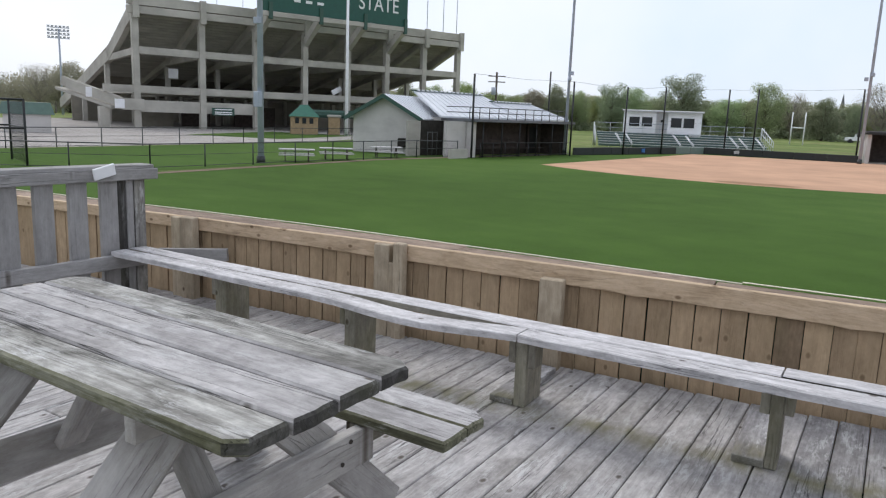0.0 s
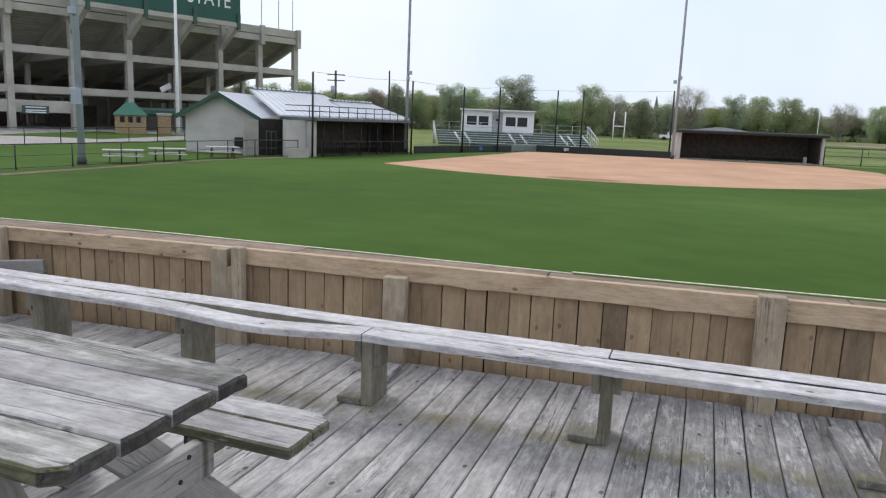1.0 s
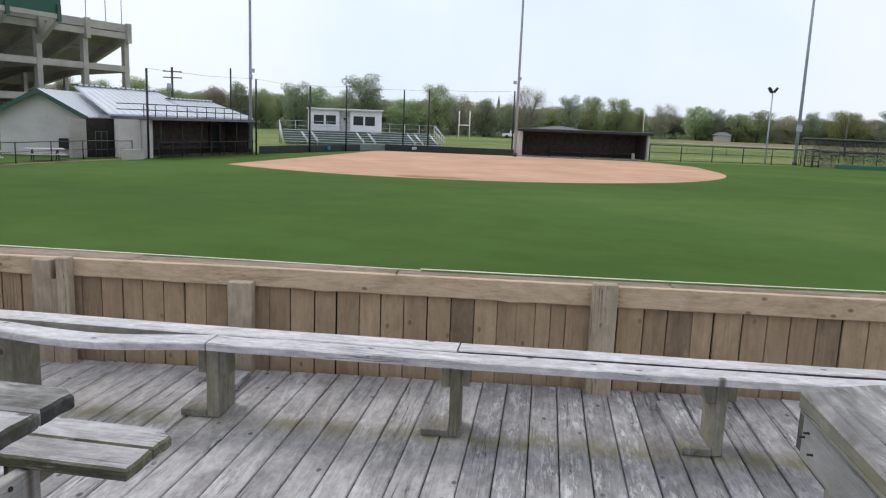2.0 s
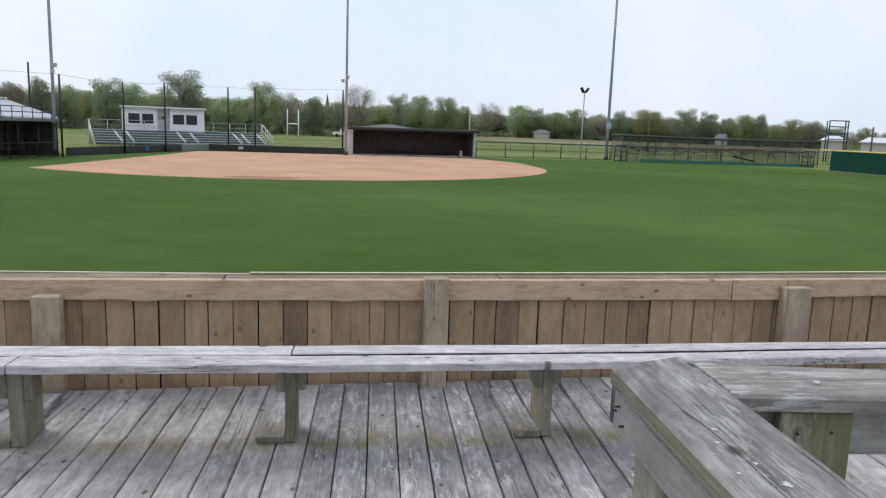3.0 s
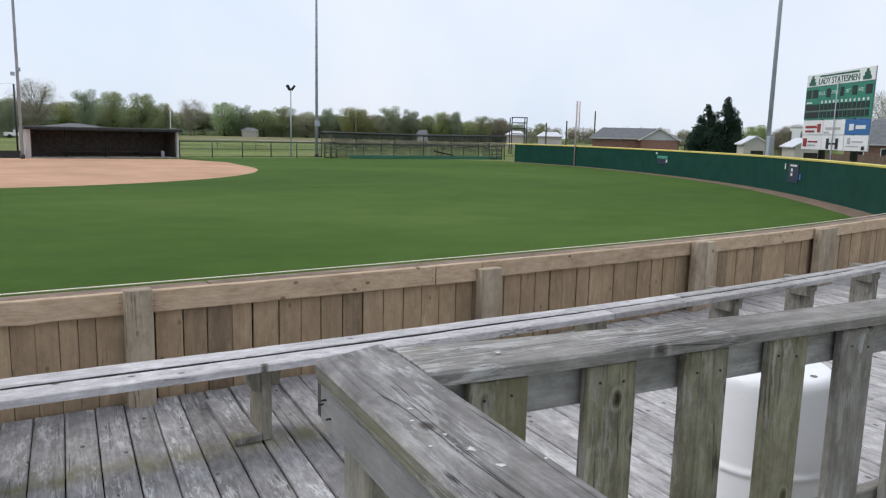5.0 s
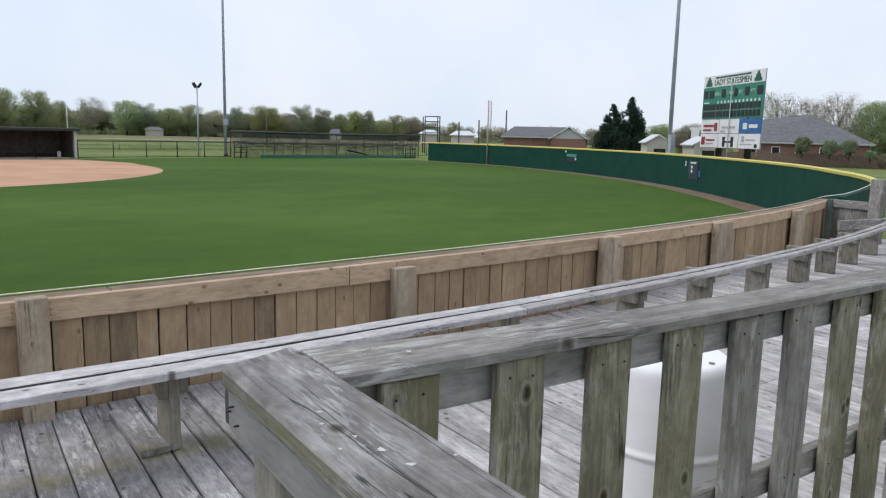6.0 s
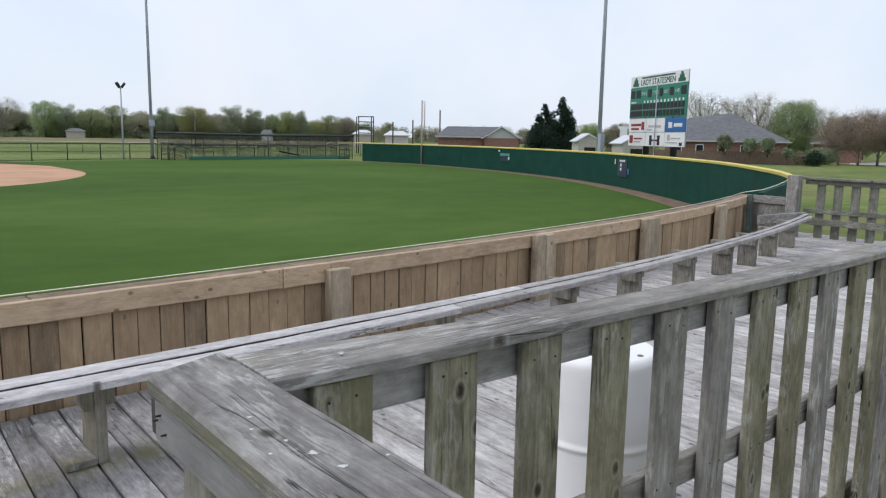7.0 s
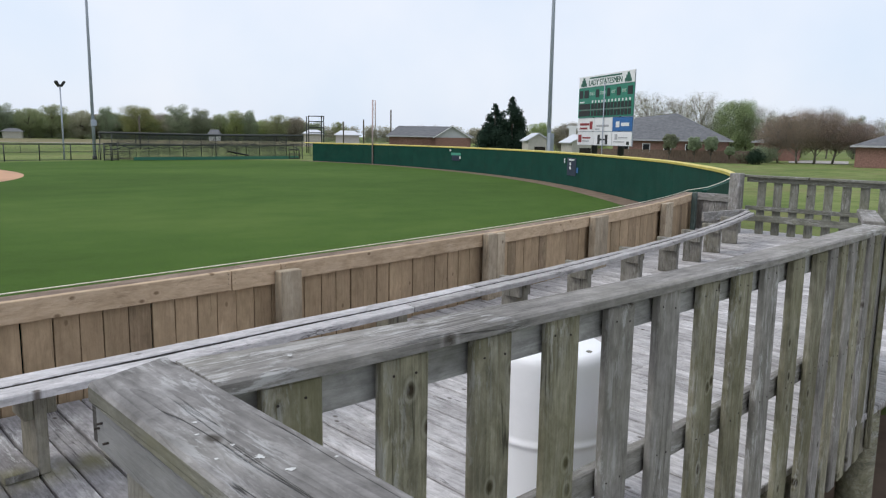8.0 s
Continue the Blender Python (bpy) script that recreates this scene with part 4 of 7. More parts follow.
def ribbon_bm(path, prof):
    """A profile of (outward, height) swept along a path on the ground."""
    bm = bmesh.new()
    rows = []
    for i, p in enumerate(path):
        t = (path[min(i + 1, len(path) - 1)] - path[max(i - 1, 0)]).normalized()
        nr = Vector((t.y, -t.x, 0))
        rows.append([bm.verts.new(p + nr * o + Vector((0, 0, z))) for o, z in prof])
    n = len(prof)
    for r, s in zip(rows, rows[1:]):
        for q in range(n):
            bm.faces.new((r[q], s[q], s[(q + 1) % n], r[(q + 1) % n]))
    bm.faces.new(rows[0])
    bm.faces.new(rows[-1][::-1])
    bmesh.ops.recalc_face_normals(bm, faces=bm.faces[:])
    return bm


for k in range(0, 63, 3):
    seg = [WALL[j] for j in range(k, k + 4)]
    a, b = seg[0], seg[-1]
    seg[0] = a + (seg[1] - a).normalized() * 0.006
    seg[-1] = b - (b - seg[-2]).normalized() * 0.006
    part("wall_panel", ribbon_bm(seg, [(0, G), (0, TOP), (0.09, TOP), (0.09, G)]), M_WALLGREEN, owall)
part("wall_cap", ribbon_bm(WALL[6:], [(-0.035, TOP - 0.05), (-0.045, TOP + 0.03), (0.02, TOP + 0.075), (0.10, TOP + 0.05), (0.12, TOP - 0.05)]), M_YELLOW, owall, "bright yellow cap along the wall top")
rod("edge_strip", [fence_at(12.45, 0.2)[0] + Vector((0, 0, 0.6))] + [p + Vector((0, 0, TOP + 0.01 + 0.06 * max(0, j - 2) / 6)) for j, p in enumerate(WALL[1:9])], 0.008, M_WHITE_EDGE, owall, 6)


def on_wall(k, h0, h1, w, material, name, parent, off=0.02):
    """A thin panel on the field side of the wall at share k along it."""
    p = wall_line(k)
    t = (wall_line(k + 0.004) - wall_line(k - 0.004)).normalized()
    nr = Vector((-t.y, t.x, 0))
    c = p + nr * (off + 0.01)
    return beam(name, c - t * w / 2 + Vector((0, 0, (h0 + h1) / 2)), c + t * w / 2 + Vector((0, 0, (h0 + h1) / 2)), 0.02, h1 - h0, material, parent, bevel=0.0)


wall_sign = thing("wall_sign", tuple(wall_line(0.487)), "dark blue sign with pale bars on the green wall", "sign")
M_NAVY = plain("navy_sign", (0.012, 0.022, 0.05), 0.5)
on_wall(0.487, -0.70, 0.34, 1.5, M_NAVY, "board", wall_sign)
on_wall(0.487, 0.18, 0.28, 0.9, M_LETTER, "printed_bar", wall_sign, 0.03)
for h in (-0.1, -0.34):
    on_wall(0.489, h, h + 0.17, 0.24, M_LETTER, "printed_bar", wall_sign, 0.03)
on_wall(0.477, -0.5, -0.18, 0.24, M_BLUE, "printed_mark", wall_sign, 0.03)
on_wall(0.499, 0.0, 0.3, 0.12, M_LETTER, "printed_mark", wall_sign, 0.03)
wall_sign_b = thing("wall_sign", tuple(wall_line(0.713)), "small green and white sign fixed on the green wall", "sign")
on_wall(0.713, -0.05, 0.16, 1.6, M_SIGNMINT, "board", wall_sign_b)
on_wall(0.713, -0.5, -0.05, 1.4, M_NAVY, "lower_board", wall_sign_b)
on_wall(0.724, 0.28, 0.42, 0.22, M_LETTER, "printed_mark", wall_sign_b)
on_wall(0.705, -0.34, -0.12, 0.22, M_LETTER, "printed_mark", wall_sign_b)

foul = thing("foul_pole", (45.75, 58.4, G), "tall thin pale foul pole with a mesh wing", "foul pole")
M_FOUL = plain("faded_pink_paint", (0.50, 0.385, 0.38), 0.6)
rod("pole", [(45.7, 58.4, G), (45.7, 58.4, 5.0)], 0.07, M_FOUL, foul)
rod("wing_post", [(45.93, 58.22, 2.2), (45.93, 58.22, 4.95)], 0.04, M_FOUL, foul)
for k in range(22):
    rod("wing_bar", [(45.7, 58.4, 2.25 + 0.128 * k), (45.93, 58.22, 2.25 + 0.128 * k)], 0.013, M_FOUL, foul, 5)

# ---- scoreboard ----
SBL, SBR = Vector((41.4, 30.0, 0)), Vector((38.35, 23.75, 0))
board = thing("scoreboard", (39.9, 26.9, G), "green and white scoreboard with advertising panels on two posts", "scoreboard")
sd = (SBR - SBL).normalized()
SW = (SBR - SBL).length
sn = Vector((sd.y, -sd.x, 0))
if sn.dot(Vector((-1, -0.5, 0))) < 0:
    sn = -sn


def sb(u, z, out=0.0):
    return SBL + sd * (u * SW) + Vector((0, 0, z)) + sn * out


def sb_panel(name, u0, u1, z0, z1, material, out, label="", parent=None):
    return beam(name, sb(u0, (z0 + z1) / 2, out), sb(u1, (z0 + z1) / 2, out), 0.03, z1 - z0, material, parent or board, label=label, bevel=0.0)


Z0, Z1 = 1.07, 5.52
sb_panel("back_frame", 0, 1, Z0, Z1, M_STEEL, -0.10)
sb_panel("title_panel", 0.0, 1.0, 4.82, Z1, M_WHITE, -0.05, "white panel with green lettering")
sb_panel("score_panel", 0.0, 1.0, 2.86, 4.79, M_SIGNGREEN, -0.05, "green electric score panel")
for i in range(3):
    for j in range(2):
        mat = M_BLUE if (i, j) == (2, 1) else M_WHITE
        pn = sb_panel("advert_panel", i / 3 + 0.004, (i + 1) / 3 - 0.004, Z0 + 0.02 + j * 0.88, Z0 + 0.86 + j * 0.88, mat, -0.05, "blue advertising panel" if mat is M_BLUE else "white advertising panel")
for (u0, u1, z0, z1, mat) in ((0.05, 0.24, 2.35, 2.5, M_RED), (0.05, 0.2, 2.1, 2.22, M_RED), (0.25, 0.30, 2.1, 2.6, M_RED), (0.03, 0.09, 1.25, 1.75, M_RED), (0.11, 0.27, 1.5, 1.6, M_RED), (0.11, 0.24, 1.3, 1.38, M_GREY), (0.38, 0.6, 2.25, 2.38, M_GREY), (0.36, 0.44, 2.05, 2.15, M_GREY), (0.72, 0.76, 1.45, 1.8, M_GREY), (0.78, 0.93, 1.55, 1.62, M_GREY), (0.92, 0.96, 1.15, 1.35, M_BLACK), (0.70, 0.88, 1.3, 1.36, M_GREY), (0.73, 0.79, 2.2, 2.55, M_LETTER), (0.82, 0.95, 2.27, 2.47, M_LETTER), (0.41, 0.45, 1.15, 1.75, M_BLACK), (0.55, 0.59, 1.15, 1.75, M_BLACK), (0.44, 0.56, 1.4, 1.5, M_BLACK)):
    sb_panel("printed_bar", u0, u1, z0, z1, mat, -0.03)
for u0, u1 in ((0.02, 0.09), (0.12, 0.2), (0.34, 0.40), (0.55, 0.60), (0.72, 0.78), (0.90, 0.98)):
    sb_panel("digit_window", u0, u1, 4.12, 4.62, M_BLACK, -0.03)
sb_panel("printed_bar", 0.03, 0.12, 3.82, 3.9, M_LETTER, -0.03)
for k in range(12):
    u = 0.26 + 0.06 * k
    sb_panel("printed_bar", u + 0.012, u + 0.034, 3.78, 3.94, M_LETTER, -0.03)
    for z in (3.4, 2.95):
        sb_panel("digit_window", u, u + 0.046, z, z + 0.35, M_BLACK, -0.03)
for z in (3.4, 2.95):
    sb_panel("name_window", 0.02, 0.24, z, z + 0.35, M_BLACK, -0.03)
sb_panel("name_window", 0.06, 0.94, 3.32, 3.385, M_GATE, -0.03)


def lettering(body, size, m, material, parent, name="lettering", width=None):
    """Solid letters of the built-in font as a mesh, centred at the pose m."""
    cu = bpy.data.curves.new(name, "FONT")
    cu.body, cu.size, cu.extrude, cu.align_x, cu.align_y = body, size, 0.012, "CENTER", "CENTER"
    ob = bpy.data.objects.new(name, cu)
    scene.collection.objects.link(ob)
    bpy.context.view_layer.update()
    me = bpy.data.meshes.new_from_object(ob)
    bpy.data.objects.remove(ob)
    me.materials.clear()
    me.materials.append(material)
    if width:
        xs = [v.co.x for v in me.vertices]
        s = width / (max(xs) - min(xs))
        for v in me.vertices:
            v.co.x *= s
    t = new(name, me)
    t.matrix_basis = m
    adopt(t, parent)
    return t


def facing(p, right, out):
    """A pose whose x runs right and whose z looks out, for flat lettering on an upright face."""
    z = out.normalized()
    x = (right - z * right.dot(z)).normalized()
    y = z.cross(x)
    m = Matrix((x, y, z)).transposed().to_4x4()
    m.translation = p
    return m


M_MINT = plain("pale_mint_ink", (0.45, 0.60, 0.53), 0.5)
M_GREENINK = plain("green_ink", (0.01, 0.10, 0.065), 0.5)
lettering("LADY STATESMEN", 0.5, facing(sb(0.5, 5.06, -0.025), sd, sn), M_GREENINK, board, width=SW * 0.6)
sb_panel("printed_bar", 0.21, 0.79, 5.33, 5.42, M_GREENINK, -0.03)
for u in (0.1, 0.9):
    for z0, z1, w in ((4.88, 5.08, 0.055), (5.08, 5.28, 0.035), (5.28, 5.44, 0.016)):
        sb_panel("printed_mark", u - w, u + w, z0, z1, M_GREENINK, -0.03)
for word, u, w in (("BALL", 0.27, 0.11), ("STRIKE", 0.475, 0.13), ("OUT", 0.66, 0.08), ("H/E", 0.84, 0.08)):
    lettering(word, 0.3, facing(sb(u, 4.37, -0.025), sd, sn), M_MINT, board, width=SW * w * 0.85)
rod("mast", [sb(0.52, G, 0.05), sb(0.52, 5.0, 0.05)], 0.035, M_STEEL, board)
for u in (0.3, 0.78):
    rod("post", [sb(u, G, -0.25), sb(u, 4.9, -0.25)], 0.2, M_BLACK, board, 12)

# ---- light masts ----
M_CHAIN = plain("dark_fence_steel", (0.045, 0.05, 0.05), 0.6, 0.1)


def light_mast(x, y, r, top=27.0, box=None, label="tall grey steel light mast beside the ball field"):
    mast = thing("light_mast", (x, y, G), label, "light pole", "light masts round the field")
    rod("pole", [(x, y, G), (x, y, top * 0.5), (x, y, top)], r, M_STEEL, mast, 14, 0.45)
    rod("base", [(x, y, G), (x, y, G + 0.35)], r * 1.35, M_CHAIN, mast, 14)
    for k in range(3):
        z = top - 0.6 - 0.8 * k
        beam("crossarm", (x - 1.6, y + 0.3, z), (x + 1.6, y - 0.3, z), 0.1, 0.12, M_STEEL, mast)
        for q in range(4):
            beam("floodlight", (x - 1.4 + 0.93 * q, y + 0.1 - 0.18 * q, z - 0.35), (x - 1.4 + 0.93 * q, y - 0.3 - 0.18 * q, z - 0.15), 0.5, 0.45, M_ALU, mast, bevel=0.08)
    for dx, z, w, h in box or ():
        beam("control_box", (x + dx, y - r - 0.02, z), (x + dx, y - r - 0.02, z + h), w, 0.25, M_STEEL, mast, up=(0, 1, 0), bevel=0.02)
    return mast


light_mast(-26.6, 25.7, 0.16, 26, ((0, 1.4, 0.38, 0.75), (0.0, 5.35, 0.3, 0.3)))
light_mast(-21.4, 52.1, 0.115, 28, ((0.22, 4.6, 0.28, 0.28), (0.08, 4.2, 0.22, 0.25)))
light_mast(-2.35, 68.3, 0.13, 28, ((-0.32, 5.25, 0.3, 0.3), (0.12, 5.6, 0.25, 0.3)))
light_mast(25.3, 77.5, 0.17, 28, ((0, 2.0, 0.5, 0.6),))
light_mast(38.8, 30.3, 0.145, 24, ((0.0, 0.5, 0.42, 1.3),))

lamp = thing("yard_lamp", (22.4, 77.3, G), "thin grey lamp pole with two small floodlights", "lamp post")
rod("pole", [(22.4, 77.3, G), (22.4, 77.3, 5.7)], 0.09, M_STEEL, lamp, 8, 0.7)
for s in (-1, 1):
    beam("lamp_head", (22.4 + s * 0.08, 77.3, 5.7), (22.4 + s * 0.42, 77.2, 6.2), 0.3, 0.24, M_BLACK, lamp, bevel=0.03)

# ---- stadium ----
SP = Vector((-69.0, 48.9, G))
SU = Vector((0.355, 0.935, 0)).normalized()
SV = Vector((-SU.y, SU.x, 0))


def st(u, v, z):
    return SP + SU * u + SV * v + Vector((0, 0, z))


stadium = thing("stadium", tuple(SP), "large weathered concrete football grandstand seen from behind", "stadium")
COLS = [0.3, 7.3, 13.6, 19.8, 25.7, 31.5, 37.4, 43.2]
U1 = 43.6


def rake(v):
    return 13.0 - 0.40 * v if v < 10.5 else max(0.2, 8.8 - 0.215 * (v - 10.5))


# stepped seating shell, its underside seen as rows of treads
outline = []
steps = 44
for k in range(steps + 1):
    v = 0.3 + 40.0 * k / steps
    outline += [(v, rake(v) + 0.45), (v + 0.45, rake(v) + 0.45)]
for k in range(steps, -1, -1):
    v = 0.3 + 40.0 * k / steps
    outline += [(v + 0.62, rake(v) - 0.42), (v + 0.05, rake(v) - 0.42 + 0.34)]
bm = prism_bm(outline, U1 - 0.6)
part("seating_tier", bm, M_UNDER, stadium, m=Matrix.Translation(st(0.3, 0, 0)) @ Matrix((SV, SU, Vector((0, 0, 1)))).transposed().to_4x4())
for i, u in enumerate(COLS):
    beam("column", st(u, 0, 0), st(u, 0, 12.4), 0.66, 0.66, M_CONCRETE, stadium, up=SV)
    beam("column", st(u, 12.3, 0), st(u, 12.3, rake(12.3) - 0.9), 0.55, 0.55, M_CONCRETE, stadium, up=SV)
    beam("column", st(u, 25.0, 0), st(u, 25.0, rake(25) - 0.8), 0.55, 0.55, M_CONCRETE, stadium, up=SV)
    deep = 1.5 if i in (0, 7) else 1.1
    beam("raker", st(u, -0.4, 12.35), st(u, 10.5, rake(10.5) - 0.75), 0.6, deep, M_CONCRETE, stadium, bevel=0.0)
    beam("raker", st(u, 10.2, rake(10.5) - 0.7), st(u, 40.0, rake(40) - 0.35), 0.6, deep * 0.9, M_CONCRETE, stadium, bevel=0.0)
    beam("fascia_rib", st(u, -0.75, 11.3), st(u, -0.75, 13.7), 0.6, 0.5, M_CONCRETE, stadium, up=SV)
    if 2 <= i <= 5:
        beam("sign_bracket", st(u, -0.2, 10.4), st(u, -3.9, 12.9), 0.6, 0.8, M_CONCRETE, stadium)
        beam("sign_rib", st(u, -4.15, 12.3), st(u, -4.15, 14.1), 0.45, 0.3, M_GREENTRIM, stadium, up=SV)
    beam("cross_beam", st(u, 0, 8.0), st(u, 12.3, 7.6), 0.5, 0.7, M_CONCRETE, stadium)
    beam("cross_beam", st(u, 0, 4.1), st(u, 25, 3.7), 0.5, 0.6, M_CONCRETE, stadium)
for k in range(34):
    v = 0.7 + 0.62 * k
    beam("tread_rib", st(0.5, v, rake(v) - 0.45), st(U1 - 0.5, v, rake(v) - 0.45), 0.16, 0.28, M_CONCRETE, stadium, bevel=0)
beam("parapet", st(-0.5, -0.45, 13.1), st(U1, -0.45, 13.1), 0.35, 0.95, M_CONCRETE, stadium)
beam("parapet", st(-0.5, -0.35, 12.15), st(U1, -0.35, 12.15), 0.5, 0.75, M_CONCRETE, stadium)
beam("spandrel", st(0, 0.0, 8.1), st(U1, 0.0, 8.1), 0.5, 0.75, M_CONCRETE, stadium)
beam("spandrel", st(-3.0, 0.0, 4.1), st(37, 0.0, 4.1), 0.5, 0.75, M_CONCRETE, stadium)
beam("spandrel", st(0.5, 0.1, 2.35), st(14, 0.1, 2.35), 0.4, 1.25, M_CONCRETE, stadium)
beam("spandrel", st(0.3, 12.3, 4.0), st(U1, 12.3, 4.0), 0.5, 0.8, M_CONCRETE, stadium)
beam("walkway_slab", st(0, 6.3, 3.75), st(U1 - 6, 6.3, 3.75), 12.0, 0.2, M_CONCRETE, stadium)
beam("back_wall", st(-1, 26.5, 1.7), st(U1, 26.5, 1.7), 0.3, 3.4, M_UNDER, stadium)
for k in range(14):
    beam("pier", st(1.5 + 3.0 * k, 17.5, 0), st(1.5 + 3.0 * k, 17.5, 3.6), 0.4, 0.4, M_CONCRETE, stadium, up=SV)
# dark colours of these walls paint the deep shade below the seating
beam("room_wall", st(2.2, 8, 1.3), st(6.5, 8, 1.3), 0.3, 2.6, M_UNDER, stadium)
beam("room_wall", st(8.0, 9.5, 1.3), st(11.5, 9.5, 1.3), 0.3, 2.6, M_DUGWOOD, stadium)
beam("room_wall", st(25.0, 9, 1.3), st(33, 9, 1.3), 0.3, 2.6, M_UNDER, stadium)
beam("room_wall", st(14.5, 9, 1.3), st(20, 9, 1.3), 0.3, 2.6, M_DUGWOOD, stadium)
# ramp with solid sides at the near end
for v, zz in ((-1.6, 0.0), (1.2, 0.35)):
    beam("ramp_side", st(-5.6, v + 5.5, 4.4 + zz), st(-1.5 + zz, v, 2.6 + zz * 0.5), 0.25, 1.0, M_CONCRETE, stadium)
beam("ramp_slab", st(-5.6, 5.3, 3.9), st(-1.5, -0.2, 2.1), 2.7, 0.25, M_CONCRETE, stadium)
beam("ramp_end", st(-1.6, -1.6, 2.5), st(0.6, -1.4, 2.5), 0.25, 1.15, M_CONCRETE, stadium)
beam("ramp_pier", st(-3.0, 0.2, 0), st(-3.0, 0.2, 2.2), 0.9, 1.2, M_CONCRETE, stadium, up=SV)
beam("notice_panel", st(-1.9, -1.85, 2.05), st(-1.9, -1.85, 3.0), 0.95, 0.05, M_WHITE, stadium, up=SV)
beam("notice_panel", st(-3.9, 1.3, 3.1), st(-3.9, 1.3, 4.1), 1.0, 0.05, M_WHITE, stadium, up=SV)
beam("hanging_sign", st(8.2, -0.4, 2.0), st(10.8, -0.4, 2.0), 0.08, 0.85, M_GREENTRIM, stadium)
for z in (2.25, 1.95, 1.75):
    beam("printed_bar", st(8.5, -0.46, z), st(10.5, -0.46, z), 0.03, 0.12, M_LETTER, stadium, bevel=0)
beam("white_panel", st(6.2, 6.5, 5.6), st(6.2, 6.5, 6.7), 1.1, 0.08, M_WHITE, stadium, up=SV)
beam("white_panel", st(24.0, 0.8, 4.75), st(25.3, 0.8, 5.4), 0.06, 0.65, M_WHITE, stadium)
sign = thing("stadium_sign", tuple(st(22, -4, 13)), "dark green sign board with white lettering above the grandstand", "sign")
beam("board", st(12.5, -4.0, 15.3), st(31.8, -4.0, 15.3), 0.25, 4.3, M_GREEN_SIGN, sign)
beam("lower_ledge", st(12.5, -4.0, 12.85), st(31.8, -4.0, 12.85), 0.4, 0.5, M_CONCRETE, sign)
lettering("STATE", 2.4, facing(st(27.6, -4.16, 15.35), SU, -SV), M_LETTER, sign, width=5.6)
for k in range(3):
    beam("printed_bar", st(16.4 + 1.45 * k, -4.16, 14.55), st(17.2 + 1.45 * k, -4.16, 14.55), 0.03, 0.3, M_LETTER, sign, bevel=0)
for u in (34.2, 37.6, 40.3, 42.6):
    rod("aerial", [st(u, -0.3, 13.5), st(u, -0.3, 19.5)], 0.05, M_STEEL, stadium, 6)
for u in (4.6, 9.0, 12.0):
    rod("aerial", [st(u, -0.3, 13.5), st(u, -0.3, 17.0)], 0.03, M_STEEL, stadium, 6)

tower = thing("stadium_light", (-128, 76.5, G), "distant stadium light tower with four rows of lamps", "light tower")
rod("mast", [(-128, 76.5, G), (-128, 76.5, 13.5)], 0.22, M_STEEL, tower, 8, 0.6)
for k in range(4):
    beam("lamp_row", (-128.9, 74.9, 11.9 + 0.6 * k), (-127.2, 78.0, 11.9 + 0.6 * k), 0.3, 0.12, M_STEEL, tower)
    for q in range(6):
        beam("lamp", (-128.8 + 0.3 * q, 75.1 + 0.54 * q, 12.0 + 0.6 * k), (-128.8 + 0.3 * q, 75.1 + 0.54 * q, 12.25 + 0.6 * k), 0.32, 0.3, M_GREY, tower, up=(1, 0, 0))

# small green-roofed kiosk, brick pier and flagpole in front of the stadium
kiosk = thing("ticket_kiosk", (-54.9, 59.7, G), "tan brick kiosk with a green pyramid roof", "kiosk", turn=-45)
km = pose(-54.9, 59.7, G, 0, 0, 42)
part("wall", box_bm(2.9, 2.9, 1.9, 0.02), M_BRICKTAN, kiosk, m=km @ pose(0, 0, 0.95))
bm = bmesh.new()
bmesh.ops.create_cone(bm, cap_ends=True, segments=4, radius1=2.35, radius2=0.55, depth=1.25)
part("roof", bm, M_GREENROOF, kiosk, m=km @ pose(0, 0, 2.5, 0, 0, 45))
for k in range(3):
    part("window", box_bm(0.42, 0.06, 0.6, 0), M_GLASS, kiosk, m=km @ pose(-0.75 + 0.75 * k, -1.46, 1.45))
pier = thing("brick_pier", (-52.5, 61.8, G), "square tan brick gate pier with a pale cap", "pier")
part("shaft", box_bm(1.25, 1.25, 1.9, 0.02), M_BRICKTAN, pier, m=pose(-52.5, 61.8, G + 0.95, 0, 0, 42))
part("cap", box_bm(1.5, 1.5, 0.25, 0.04), M_CONCRETE, pier, m=pose(-52.5, 61.8, G + 2.03, 0, 0, 42))
shelter = thing("entrance_canopy", (-60, 68, G), "dark green canopy roof under the grandstand", "canopy")
beam("roof", (-61.5, 66.0, 0.85), (-54.6, 72.0, 0.85), 3.5, 0.9, M_GREENTRIM, shelter, bevel=0.3)
for q in (0.1, 0.5, 0.9):
    p = Vector((-61.5, 66.0, 0)).lerp(Vector((-54.6, 72.0, 0)), q)
    beam("pillar", (p.x, p.y, G), (p.x, p.y, 0.45), 0.3, 0.3, M_STUCCO, shelter, up=(0, 1, 0))
flag = rod("flagpole", [(-50.2, 61.1, G), (-50.2, 61.1, 6), (-50.2, 61.1, 17)], 0.2, M_WHITE, None, 10, 0.6)
tagged(flag, "tall white painted flagpole in front of the stadium", "flagpole")

green_shed = thing("green_roofed_shed", (-60.5, 33.5, G), "low shed with a faded green metal roof behind the net cage", "shed")
gmx = pose(-60.6, 33.4, G, 0, 0, 60)
part("wall", box_bm(3.4, 2.6, 1.5, 0.02), M_STUCCO, green_shed, m=gmx @ pose(-0.4, 0, 0.75))
part("roof", prism_bm([(-2.4, 1.45), (1.6, 1.45), (1.3, 2.4), (-2.1, 2.4)], 3.0), M_DULLGREEN, green_shed, m=gmx @ pose(0, -1.5, 0))

# ---- chain-link fences ----


